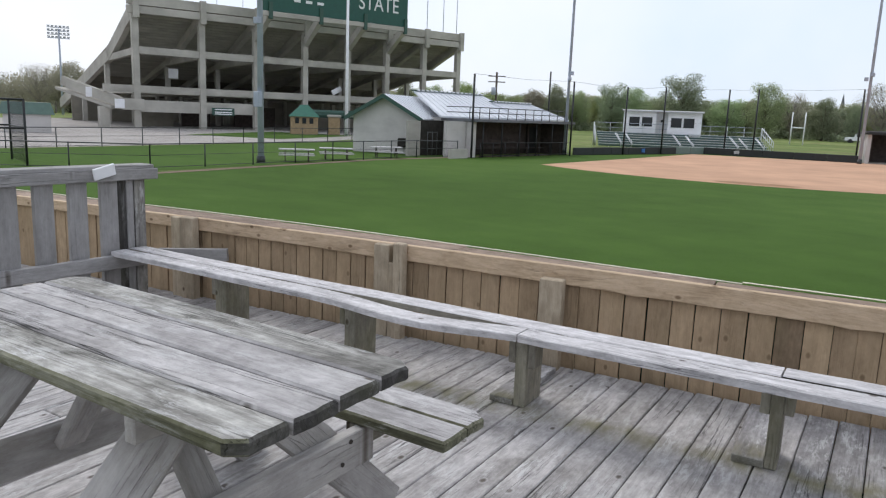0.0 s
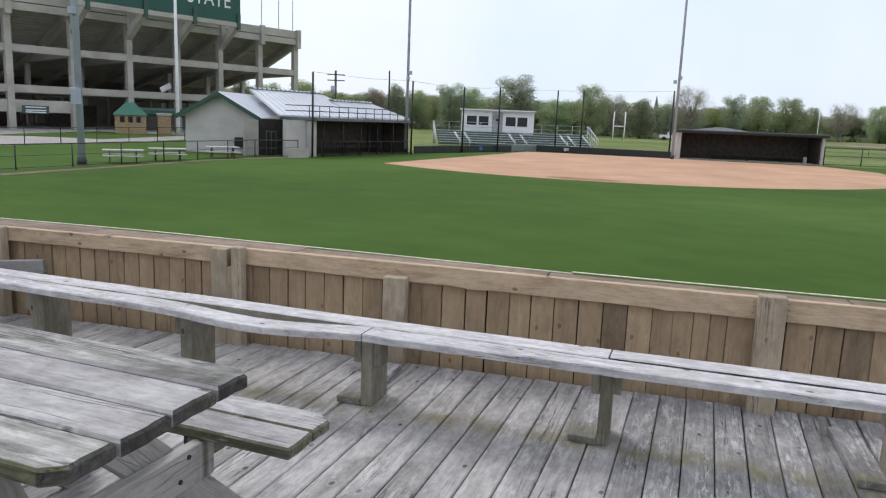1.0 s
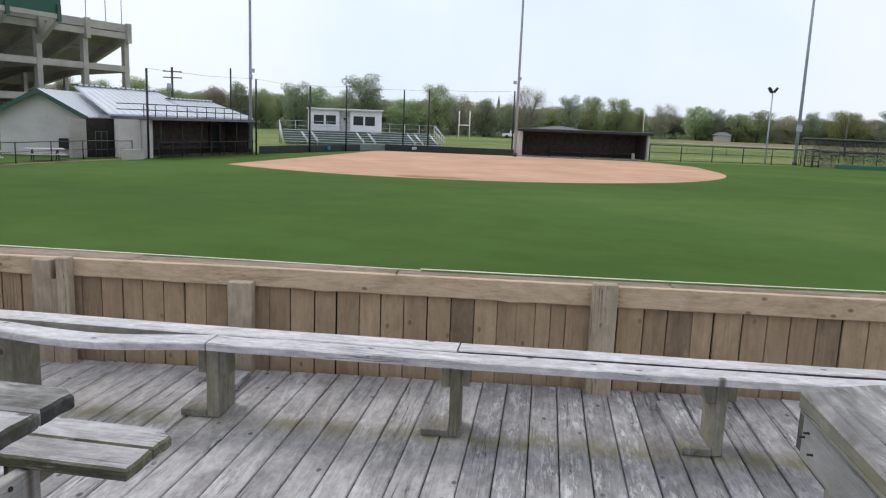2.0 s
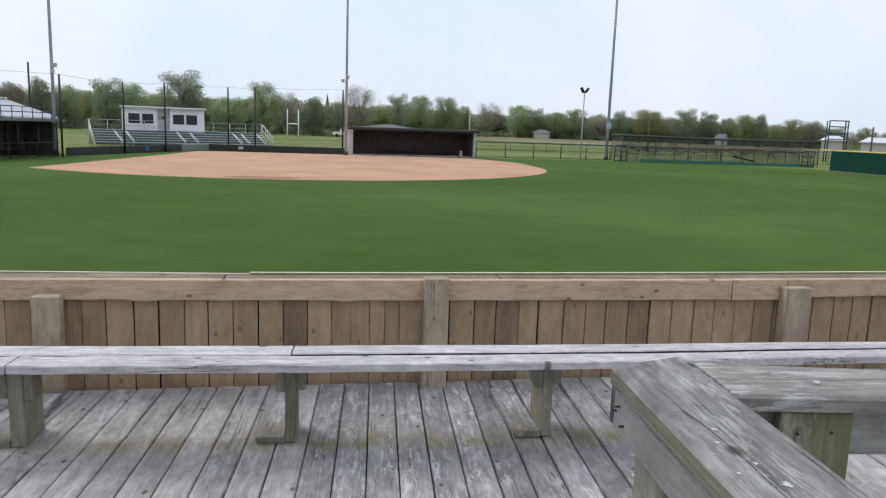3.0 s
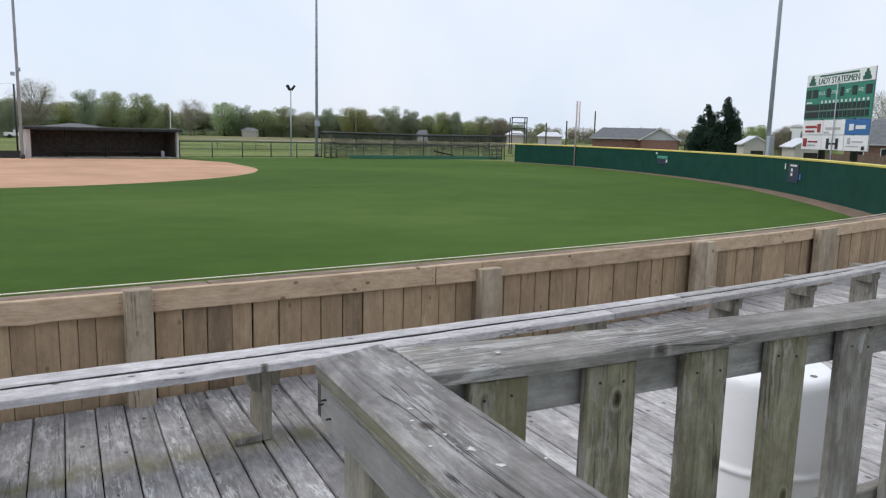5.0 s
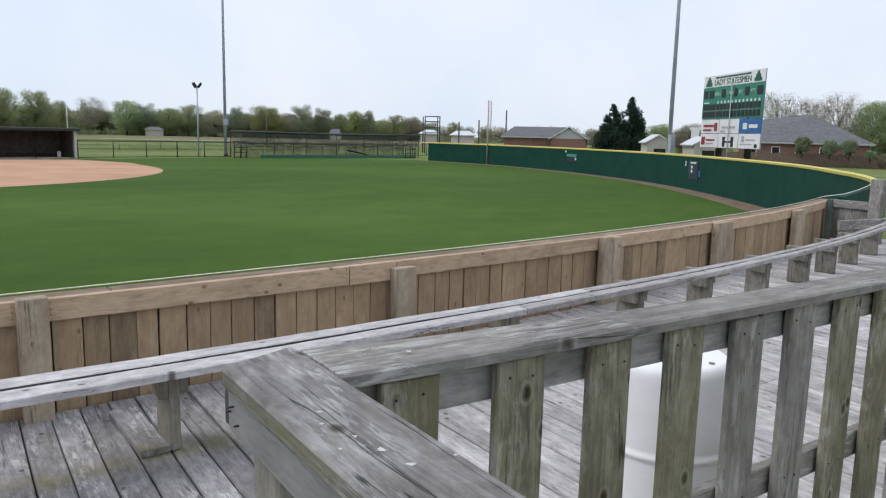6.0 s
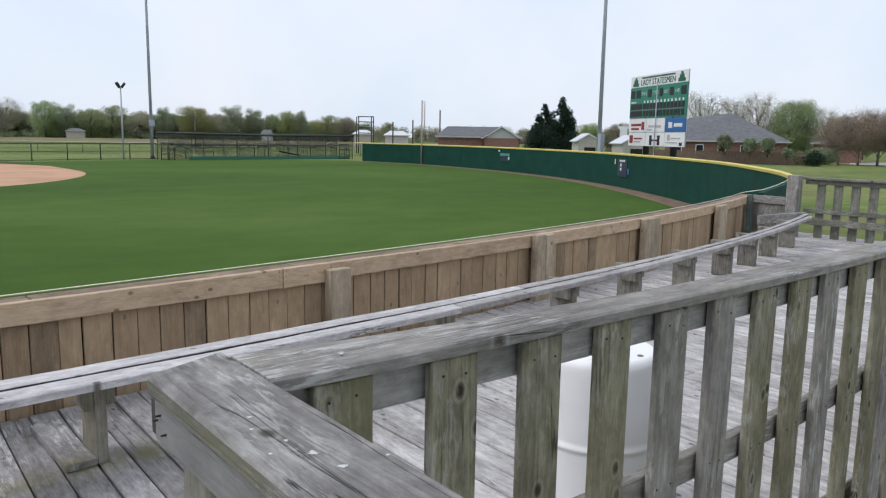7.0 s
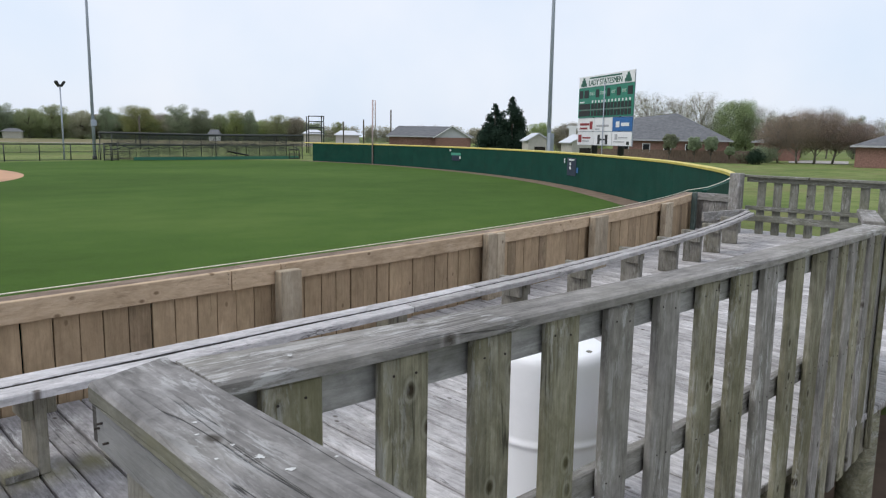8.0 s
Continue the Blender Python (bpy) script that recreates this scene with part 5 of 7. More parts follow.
def chain_fence(pts, h, step, label, r=0.03, wires=6, material=None):
    mt = material or M_CHAIN
    f = thing("chain_fence", (*pts[0], G), label, "fence")
    total = []
    for p, q in zip(pts, pts[1:]):
        p, q = Vector((*p, 0)), Vector((*q, 0))
        n = max(1, round((q - p).length / step))
        for k in range(n + 1):
            c = p.lerp(q, k / n)
            rod("post", [(c.x, c.y, G), (c.x, c.y, G + h + 0.03)], r, mt, f, 6)
        rod("top_rail", [(p.x, p.y, G + h), (q.x, q.y, G + h)], r * 0.8, mt, f, 6)
        rod("middle_rail", [(p.x, p.y, G + h * 0.55), (q.x, q.y, G + h * 0.55)], r * 0.4, mt, f, 5)
        rod("bottom_rail", [(p.x, p.y, G + 0.08), (q.x, q.y, G + 0.08)], r * 0.5, mt, f, 5)
        # woven wire as one thin lattice
        bm = bmesh.new()
        l = (q - p).length
        d = (q - p) / l
        nrm = Vector((-d.y, d.x, 0))
        sp = 0.14
        w = 0.0016
        for s in (-1, 1):
            for k in range(int(l / sp) + 1):
                a = k * sp
                b = a + s * (h - 0.1)
                z0, z1 = G + 0.08, G + h
                if b < 0:
                    z1 = z0 + a
                    b = 0
                if b > l:
                    z1 = z0 + (l - a)
                    b = l
                a3, b3 = p + d * a + Vector((0, 0, z0)), p + d * b + Vector((0, 0, z1))
                v = [bm.verts.new(c) for c in (a3 - d * w, a3 + d * w, b3 + d * w, b3 - d * w)]
                bm.faces.new(v)
        ob = part("woven_wire", bm, mt, f)
        ob["kind"] = "stuff"
    return f


chain_fence([(-30.5, 14.5), (-26.2, 19.0), (-25.6, 30), (-25.2, 37.5), (-23.9, 40.3)], 1.05, 2.6, "waist-high dark chain-link fence beside the turf")
chain_fence([(-41, 18), (-41, 38), (-41.5, 48), (-40, 56)], 1.15, 3.0, "dark chain-link fence in front of the stadium pavement")
chain_fence([(10.4, 72.6), (19.8, 75.6), (25.5, 76.5)], 1.55, 3.0, "dark chain-link fence beside the dugout", r=0.05)
chain_fence([(25.5, 77.0), (48, 80), (75, 92)], 1.5, 3.4, "dark chain-link fence behind the batting cage")
chain_fence([(-2, 98), (40, 104), (90, 118)], 1.2, 5.0, "far chain-link fence across the practice field")

cage_left = thing("net_cage", (-30.5, 16, G), "dark netting cage on a steel frame", "batting cage")
for x, y in ((-29.9, 15.9), (-33.5, 17.2), (-36.5, 12.0), (-32.5, 11.0)):
    rod("post", [(x, y, G), (x, y, 1.35)], 0.05, M_BLACK, cage_left, 8)
for p, q in (((-29.9, 15.9), (-33.5, 17.2)), ((-33.5, 17.2), (-36.5, 12)), ((-36.5, 12), (-32.5, 11)), ((-32.5, 11), (-29.9, 15.9))):
    for z in (1.35, 0.2):
        rod("rail", [(*p, z), (*q, z)], 0.04, M_BLACK, cage_left, 6)
for k in range(0, 26):
    p = Vector((-29.9, 15.9, 0)).lerp(Vector((-33.5, 17.2, 0)), k / 25)
    rod("net_cord", [(p.x, p.y, 1.35), (p.x, p.y, G + 0.1)], 0.006, M_BLACK, cage_left, 3)
    z = G + 0.1 + (1.25 - G) * k / 25
    rod("net_cord", [(-29.9, 15.9, z), (-33.5, 17.2, z)], 0.006, M_BLACK, cage_left, 3)

# ---- far picnic tables ----


def far_table(x, y, turn):
    t = thing("picnic_table", (x, y, G), "pale grey wooden picnic table on the grass by the fence", "picnic table", "picnic tables on the grass", turn=turn)
    m = pose(x, y, G, 0, 0, turn)

    def at(a, b, c):
        return m @ Vector((a, b, c))
    for k in range(4):
        beam("tabletop_board", at(-0.92, -0.28 + 0.185 * k, 0.64), at(0.92, -0.28 + 0.185 * k, 0.64), 0.175, 0.05, M_BENCH, t)
    for s in (-1, 1):
        beam("seat_board", at(-0.92, s * 0.66, 0.38), at(0.92, s * 0.66, 0.38), 0.26, 0.05, M_BENCH, t)
        beam("seat_support", at(s * 0.6, -0.7, 0.32), at(s * 0.6, 0.7, 0.32), 0.05, 0.1, M_DUGWOOD, t)
        for q in (-1, 1):
            beam("leg", at(s * 0.6, q * 0.15, 0.6), at(s * 0.6, q * 0.5, 0), 0.05, 0.1, M_DUGWOOD, t, up=(0, 0, 1))
    return t


far_table(-26.35, 28.0, 44)
far_table(-26.2, 31.0, 44)
far_table(-26.0, 35.4, 44)

# ---- clubhouse with a white metal roof ----
club = thing("clubhouse", (-27, 40, G), "tan clubhouse with a white metal roof and green eaves", "building")


def gable_block(p, gdir, w, depth, eave, ridge, name_wall, over=0.45):
    """A gabled block: p is its right front corner, gdir runs along the gable from right to left."""
    g = Vector((*gdir, 0)).normalized()
    s = Vector((g.y, -g.x, 0))
    if s.y < 0:
        s = -s
    m = Matrix((g, s, Vector((0, 0, 1)))).transposed().to_4x4()
    m.translation = Vector((*p, G))
    part(name_wall, prism_bm([(0, 0), (w, 0), (w, eave), (w / 2, ridge), (0, eave)], depth), M_STUCCO, club, m=m)
    k = (ridge - eave) / (w / 2)
    for sgn in (0, 1):
        x0, x1 = (-over, w / 2) if sgn == 0 else (w + over, w / 2)
        z0 = eave - k * over
        part("roof_slope", prism_bm([(x0, z0 + 0.06), (x1, ridge + 0.06), (x1, ridge + 0.16), (x0, z0 + 0.16)], depth + 1.0), M_ROOFWHITE, club, m=m @ pose(0, -0.5, 0))
        part("bargeboard", prism_bm([(x0, z0 - 0.12), (x1, ridge - 0.1), (x1, ridge + 0.17), (x0, z0 + 0.17)], 0.06), M_GREENTRIM, club, m=m @ pose(0, -0.56, 0))
        for q in range(int(depth / 0.6)):
            a = m @ Vector((x0, q * 0.6, z0 + 0.17))
            b = m @ Vector((x1, q * 0.6, ridge + 0.17))
            beam("standing_seam", a, b, 0.04, 0.05, M_ROOFWHITE, club, bevel=0)
    return m


gm = gable_block((-26.9, 40.2), (-0.966, -0.26), 4.7, 14.0, 2.45, 3.75, "wall")
part("side_door", box_bm(0.05, 1.0, 2.0, 0.01), M_DARK, club, m=gm @ pose(-0.03, 1.2, 1.0))
part("utility_box", box_bm(0.7, 0.3, 0.6, 0.03), M_DARK, club, m=gm @ pose(1.0, -0.2, 0.75))
# block behind the dugout with its ridge along the dugout
DA, DB = Vector((-23.4, 41.4, 0)), Vector((-21.5, 52.4, 0))
dd = (DB - DA).normalized()
dn = Vector((-dd.y, dd.x, 0))


def dg(a, back, z):
    return DA + dd * a + dn * back + Vector((0, 0, G + z))


DL = (DB - DA).length
# two roofs facing the field, the second lower and further along
for ev0, ev1, rd0, rd1, back, top in ((-0.8, 9.3, 2.0, 9.9, 7.5, 4.32), (8.4, 15.0, 8.7, 13.9, 5.5, 3.78)):
    bm = bmesh.new()
    v = [bm.verts.new(c) for lift in (0.0, -0.1) for c in (dg(ev0, 2.2, 2.6 + lift), dg(ev1, 2.2, 2.6 + lift), dg(rd1, back, top + lift), dg(rd0, back, top + lift))]
    for f in ((0, 1, 2, 3), (7, 6, 5, 4), (0, 4, 5, 1), (1, 5, 6, 2), (2, 6, 7, 3), (3, 7, 4, 0)):
        bm.faces.new([v[i] for i in f])
    part("roof_slope", bm, M_ROOFWHITE, club)
    n = round((ev1 - ev0) / 0.62)
    for q in range(n):
        u = q / (n - 1)
        beam("standing_seam", dg(ev0 + 0.05 + (ev1 - ev0 - 0.1) * u, 2.2, 2.63), dg(rd0 + 0.05 + (rd1 - rd0 - 0.1) * u, back, top + 0.03), 0.03, 0.04, M_ROOFWHITE, club, bevel=0)
    beam("ridge_cap", dg(rd0 - 0.1, back, top + 0.05), dg(rd1 + 0.1, back, top + 0.05), 0.25, 0.09, M_GREENTRIM, club)
    for q in range(n):
        u = (q + 0.5) / n
        beam("ridge_block", dg(rd0 + (rd1 - rd0) * u, back - 0.14, top + 0.07), dg(rd0 + (rd1 - rd0) * u + 0.28, back - 0.14, top + 0.07), 0.1, 0.1, M_WHITE, club, bevel=0)
beam("wall", dg(0, 5.2, 1.25), dg(14.4, 5.2, 1.25), 5.5, 2.5, M_STUCCO, club)

# ---- home dugout ----
dug = thing("dugout", tuple(DA + Vector((0, 0, G))), "open-fronted dugout with a flat dark roof and block ends", "dugout")
beam("roof", dg(-0.3, 1.0, 2.4), dg(DL + 0.3, 1.0, 2.4), 3.2, 0.16, M_SHINGLE, dug)
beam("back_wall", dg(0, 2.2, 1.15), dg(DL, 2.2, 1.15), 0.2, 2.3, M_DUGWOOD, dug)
for a in (0.0, DL - 0.05):
    beam("end_wall", dg(a, -0.1, 1.15), dg(a, 2.1, 1.15), 0.35, 2.3, M_STUCCO, dug)
# added dark board paints the shade on the end wall's inner face
beam("end_lining", dg(DL - 0.26, 0.05, 1.15), dg(DL - 0.26, 2.1, 1.15), 0.06, 2.3, M_DUGWOOD, dug)
beam("end_wall", dg(-1.75, 0.9, 1.15), dg(-0.2, 0.6, 1.15), 0.3, 2.3, M_STUCCO, dug)
beam("corner_wall", dg(-3.5, 2.62, 1.12), dg(-2.35, 2.62, 1.12), 0.2, 2.24, M_CONCRETE, dug)
# near-black board stands in for the shadow in the recess
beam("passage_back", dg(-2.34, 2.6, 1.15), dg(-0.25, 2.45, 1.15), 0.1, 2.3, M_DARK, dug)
beam("low_wall", dg(-2.7, -0.35, 0.3), dg(-1.1, -0.4, 0.3), 0.25, 0.6, M_CONCRETE, dug)
for a in (-2.75, -2.3, -1.85):
    rod("gate_frame", [dg(a, 1.5, 0.0), dg(a, 1.5, 1.6)], 0.022, M_CHAIN, dug, 6)
for z in (1.55, 1.0, 0.5):
    rod("gate_frame", [dg(-2.75, 1.5, z), dg(-1.85, 1.5, z)], 0.022, M_CHAIN, dug, 6)
for k in range(6):
    a = 0.6 + (DL - 1.0) * k / 5
    rod("post", [dg(a, -0.35, 0), dg(a, -0.35, 2.35)], 0.05, M_BLACK, dug, 6)
for z in (0.95, 0.1):
    rod("rail", [dg(0.3, -0.4, z), dg(DL, -0.4, z)], 0.03, M_BLACK, dug, 6)
for k in range(9):
    a = 0.3 + (DL - 0.3) * k / 8
    rod("fence_post", [dg(a, -0.4, 0), dg(a, -0.4, 0.95)], 0.03, M_BLACK, dug, 6)
for a in (2.3, DL - 2.6):
    beam("inner_post", dg(a, 1.7, 0), dg(a, 1.7, 2.3), 0.14, 0.14, M_DUGWOOD, dug, up=dn)
beam("store_door", dg(0.5, 2.05, 1.0), dg(1.7, 2.05, 1.0), 0.08, 2.0, M_BLACK, dug)
beam("store_door", dg(DL - 2.3, 2.05, 1.0), dg(DL - 0.9, 2.05, 1.0), 0.08, 2.0, M_BLACK, dug)
beam("player_bench", dg(0.8, 1.6, 0.45), dg(DL - 0.8, 1.6, 0.45), 0.4, 0.06, M_DUGWOOD, dug)
beam("bench_back", dg(2.5, 1.9, 0.9), dg(DL - 3, 1.9, 0.9), 0.06, 0.35, M_DUGWOOD, dug)
for z in (3.25, 2.9):
    rod("roof_rail", [dg(-0.2, 0.2, z), dg(DL, 0.2, z)], 0.03, M_CHAIN, dug, 6)
    rod("roof_rail", [dg(-0.2, 0.2, z), dg(-0.2, 2.2, z)], 0.03, M_CHAIN, dug, 6)
for k in range(12):
    rod("roof_post", [dg(-0.2 + (DL + 0.2) * k / 11, 0.2, 2.45), dg(-0.2 + (DL + 0.2) * k / 11, 0.2, 3.25)], 0.03, M_CHAIN, dug, 6)

# ---- visitors' dugout ----
VA, VB = Vector((-1.95, 69.6, 0)), Vector((10.2, 72.4, 0))
vd = (VB - VA).normalized()
vn = Vector((-vd.y, vd.x, 0))
VL = (VB - VA).length


def vg(a, back, z):
    return VA + vd * a + vn * back + Vector((0, 0, G + z))


vis = thing("dugout", tuple(VA + Vector((0, 0, G))), "open-fronted dark brown dugout with a low sloping roof", "dugout")
part("roof", merge([moved(box_bm(VL + 0.6, 4.2, 0.14, 0.01), Matrix.Translation(vg(VL / 2, 1.6, 2.5)) @ pose(0, 0, 0, 0, 0, math.degrees(math.atan2(vd.y, vd.x))) @ pose(0, 0, 0, -3, 0, 0))]), M_SHINGLE, vis)
beam("roof_edge", vg(-0.3, -0.45, 2.5), vg(VL + 0.3, -0.45, 2.5), 0.1, 0.22, M_BLACK, vis)
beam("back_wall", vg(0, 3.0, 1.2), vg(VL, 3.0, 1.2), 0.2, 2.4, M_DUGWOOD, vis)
beam("end_wall", vg(0.05, 0, 1.2), vg(0.05, 3, 1.2), 0.3, 2.4, M_STUCCO, vis)
beam("end_wall", vg(VL - 0.05, -0.2, 1.2), vg(VL - 0.05, 3, 1.2), 0.2, 2.4, M_STUCCO, vis)
# added dark boards put shade on both inner end faces
beam("end_lining", vg(0.25, 0.1, 1.2), vg(0.25, 3, 1.2), 0.08, 2.4, M_DUGWOOD, vis)
beam("end_lining", vg(VL - 0.2, 0.1, 1.2), vg(VL - 0.2, 3, 1.2), 0.08, 2.4, M_DUGWOOD, vis)
beam("floor_slab", vg(0, 1.5, 0.03), vg(VL, 1.5, 0.03), 3.2, 0.06, M_CONCRETE, vis)
for k in (0.24, 0.5, 0.75):
    rod("post", [vg(VL * k, 0.6, 0), vg(VL * k, 0.6, 2.4)], 0.05, M_BLACK, vis, 6)
beam("player_bench", vg(3.2, 2.4, 0.45), vg(VL - 1, 2.4, 0.45), 0.4, 0.07, M_DUGWOOD, vis)
beam("bench_back", vg(3.2, 2.75, 0.8), vg(VL - 2.5, 2.75, 0.8), 0.06, 0.25, M_DUGWOOD, vis)
cooler = beam("water_cooler", vg(VL - 1.1, 0.9, 0.05), vg(VL - 1.1, 0.9, 0.62), 0.3, 0.3, M_GREY, None, up=(0, 1, 0), bevel=0.05)
tagged(cooler, "pale grey water cooler on the dugout floor", "cooler")

# ---- backstop: low pads, poles and the cable that carries the net ----
pads = thing("backstop_wall", (-18, 60, G), "low black padded backstop wall behind home plate", "wall")
PL = [Vector((-20.9, 52.6, 0)), Vector((-16.6, 65.9, 0)), Vector((-15.0, 69.4, 0)), Vector((-2.3, 69.6, 0))]


def pad(p, q, material, h, name="pad"):
    n = max(1, round((q - p).length / 2.4))
    for k in range(n):
        a, b = p.lerp(q, k / n), p.lerp(q, (k + 1) / n - 0.0005)
        beam(name, a + Vector((0, 0, G + h / 2)), b + Vector((0, 0, G + h / 2)), 0.15, h, material, pads, bevel=0.03)


pad(PL[0], PL[1], M_PADWALL, 0.58)
pad(PL[1], PL[2], M_GATE, 0.6, "gate_panel")
pad(PL[2], PL[3], M_PADWALL, 0.62)
beam("white_mark", PL[0].lerp(PL[1], 0.62) + Vector((0.12, -0.02, G + 0.33)), PL[0].lerp(PL[1], 0.655) + Vector((0.12, -0.02, G + 0.33)), 0.03, 0.3, M_BLUE, pads, bevel=0)
beam("pale_mark", (-12.3, 69.38, G + 0.30), (-11.85, 69.38, G + 0.36), 0.03, 0.26, M_BENCH, pads, bevel=0)
net = thing("backstop_net", (-18, 60, G), "tall black steel net poles of the backstop", "backstop")
tops = []
for x, y, z in ((-23.2, 40.9, 4.0), (-20.6, 51.2, 4.1), (-18.9, 58.4, 4.1), (-17.2, 63.4, 4.35), (-13.3, 69.9, 4.5), (-10.9, 70.2, 4.6), (-2.75, 70.2, 4.7)):
    rod("net_pole", [(x, y, G), (x, y, z)], 0.07, M_BLACK, net, 8)
    tops.append(Vector((x, y, z)))
rod("net_pole", [(-25.2, 57.2, G), (-25.2, 57.2, 5.2)], 0.07, M_BLACK, net, 8)
for p, q in zip(tops, tops[1:]):
    for f in (1.0, 0.75, 0.5):
        a, b = Vector((p.x, p.y, G + (p.z - G) * f)), Vector((q.x, q.y, G + (q.z - G) * f))
        rod("net_cable", [a, a.lerp(b, 0.5) - Vector((0, 0, 0.12)), b], 0.011 if f == 1 else 0.004, M_BLACK, net, 4)

# ---- bleachers and press box ----
BA, BB = Vector((-25.6, 69.5, 0)), Vector((-9.9, 76.5, 0))
bd = (BB - BA).normalized()
bn = Vector((-bd.y, bd.x, 0))
BL = (BB - BA).length


def bl(a, back, z):
    return BA + bd * a + bn * back + Vector((0, 0, G + z))


stand = thing("bleachers", tuple(BA + Vector((0, 0, G))), "green and silver metal bleachers behind the backstop", "bleachers")
for k in range(6):
    beam("seat_plank", bl(0.5, 0.75 * k, 0.48 + 0.22 * k), bl(BL - 0.5, 0.75 * k, 0.48 + 0.22 * k), 0.28, 0.05, M_ALU, stand, bevel=0)
    beam("riser_panel", bl(0.5, 0.75 * k + 0.32, 0.33 + 0.22 * k), bl(BL - 0.5, 0.75 * k + 0.32, 0.33 + 0.22 * k), 0.04, 0.2, M_BLEACHER, stand, bevel=0)
    beam("foot_board", bl(0.5, 0.75 * k + 0.5, 0.28 + 0.22 * k), bl(BL - 0.5, 0.75 * k + 0.5, 0.28 + 0.22 * k), 0.4, 0.04, M_BLEACHER, stand, bevel=0)
for a in (0.2, BL - 0.2):
    for k in range(7):
        rod("side_post", [bl(a, 0.7 * k, 0.2), bl(a, 0.7 * k, 2.5 if k > 4 else 1.2 + 0.25 * k)], 0.03, M_ALU, stand, 5)
    rod("side_rail", [bl(a, 0, 1.2), bl(a, 4.4, 2.5)], 0.04, M_ALU, stand, 5)
    rod("side_rail", [bl(a, 0, 0.7), bl(a, 4.4, 1.9)], 0.03, M_ALU, stand, 5)
rod("back_rail", [bl(0.2, 4.5, 2.5), bl(BL - 0.2, 4.5, 2.5)], 0.025, M_STEEL, stand, 5)
rod("back_rail", [bl(0.2, 4.5, 2.0), bl(BL - 0.2, 4.5, 2.0)], 0.02, M_STEEL, stand, 5)
for k in range(11):
    rod("back_post", [bl(0.2 + (BL - 0.4) * k / 10, 4.5, 0), bl(0.2 + (BL - 0.4) * k / 10, 4.5, 2.5)], 0.03, M_ALU, stand, 5)
for a in (2.6, 3.6, 8.2, 9.4, 13.6, 14.4, 16.0):
    for off in (0.0, 0.12):
        rod("handrail", [bl(a + off, -0.6, 0.55), bl(a + off - 0.5, 1.0, 1.5)], 0.035, M_ALU, stand, 5)
    rod("handrail", [bl(a, -0.6, 0.2), bl(a, -0.6, 0.9)], 0.035, M_ALU, stand, 5)
box = thing("press_box", (-21, 76, G), "white press box with dark windows above the bleachers", "press box")
PA, PB = Vector((-24.7, 75.4, 0)), Vector((-17.2, 77.5, 0))
pd = (PB - PA).normalized()
pn = Vector((-pd.y, pd.x, 0))
PW = (PB - PA).length


def pb(a, back, z):
    return PA + pd * a + pn * back + Vector((0, 0, z))


for a0, a1, back in ((0.0, 3.3, 0.0), (4.45, PW, 0.0)):
    beam("cabin", pb(a0, 1.6 + back, 1.23), pb(a1, 1.6 + back, 1.23), 3.2, 2.36, M_WHITE, box, bevel=0.02)
beam("doorway_wall", pb(3.3, 2.2, 1.23), pb(4.45, 2.2, 1.23), 2.0, 2.36, M_WHITE, box)
beam("roof", pb(-0.15, 1.5, 2.5), pb(PW + 0.15, 1.5, 2.5), 3.8, 0.16, M_WHITE, box)
beam("roof_edge", pb(-0.15, -0.42, 2.44), pb(PW + 0.15, -0.42, 2.44), 0.05, 0.1, M_GREY, box)
for a in (1.12, 2.4, 5.3, 6.55):
    w = thing("window_frame", tuple(pb(a, 0, 1.3)))
    adopt(w, box)
    wob = beam("pane", pb(a - 0.52, -0.02, 1.38), pb(a + 0.52, -0.02, 1.38), 0.06, 0.95, M_GLASS, w, bevel=0.0)
    for s in (-0.56, 0.56):
        beam("frame_side", pb(a + s, -0.03, 0.9), pb(a + s, -0.03, 1.88), 0.06, 0.08, M_WHITE, w, up=pn)
for a in (0.4, 3.6, PW - 0.4):
    for back in (0.3, 3.0):
        beam("stilt", pb(a, back, G), pb(a, back, 0.06), 0.14, 0.14, M_STEEL, box, up=(0, 1, 0))
beam("outdoor_light", pb(3.75, 1.1, 1.5), pb(3.95, 1.1, 1.5), 0.2, 0.25, M_BLACK, box)

# ---- batting cage along the far fence ----
CA, CB = Vector((25.9, 74.2, 0)), Vector((47.3, 74.0, 0))
cage = thing("batting_cage", tuple(CA + Vector((0, 0, G))), "long dark net batting cage with a green base strip", "batting cage")
cd = (CB - CA).normalized()
CLn = (CB - CA).length
M_CAGEGREEN = plain("green_base_strip", (0.03, 0.15, 0.10), 0.6)


def cg(a, back, z):
    return CA + cd * a + Vector((-cd.y, cd.x, 0)) * back + Vector((0, 0, G + z))


for back in (0.0, 3.6):
    for k in range(7):
        rod("post", [cg(CLn * k / 6, back, 0), cg(CLn * k / 6, back, 2.65)], 0.04, M_CHAIN, cage, 6)
    rod("top_rail", [cg(0, back, 2.7), cg(CLn / 2, back, 2.6), cg(CLn, back, 2.7)], 0.12, M_CHAIN, cage, 6)
    rod("middle_rail", [cg(0, back, 1.5), cg(CLn, back, 1.55)], 0.03, M_CHAIN, cage, 6)
for k in range(15):
    rod("roof_bar", [cg(CLn * k / 14, 0, 2.7), cg(CLn * k / 14, 3.6, 2.7)], 0.03, M_CHAIN, cage, 5)
beam("base_strip", cg(2.0, -0.05, 0.18), cg(CLn - 0.5, -0.05, 0.18), 0.08, 0.34, M_CAGEGREEN, cage)
rr = random.Random(6)
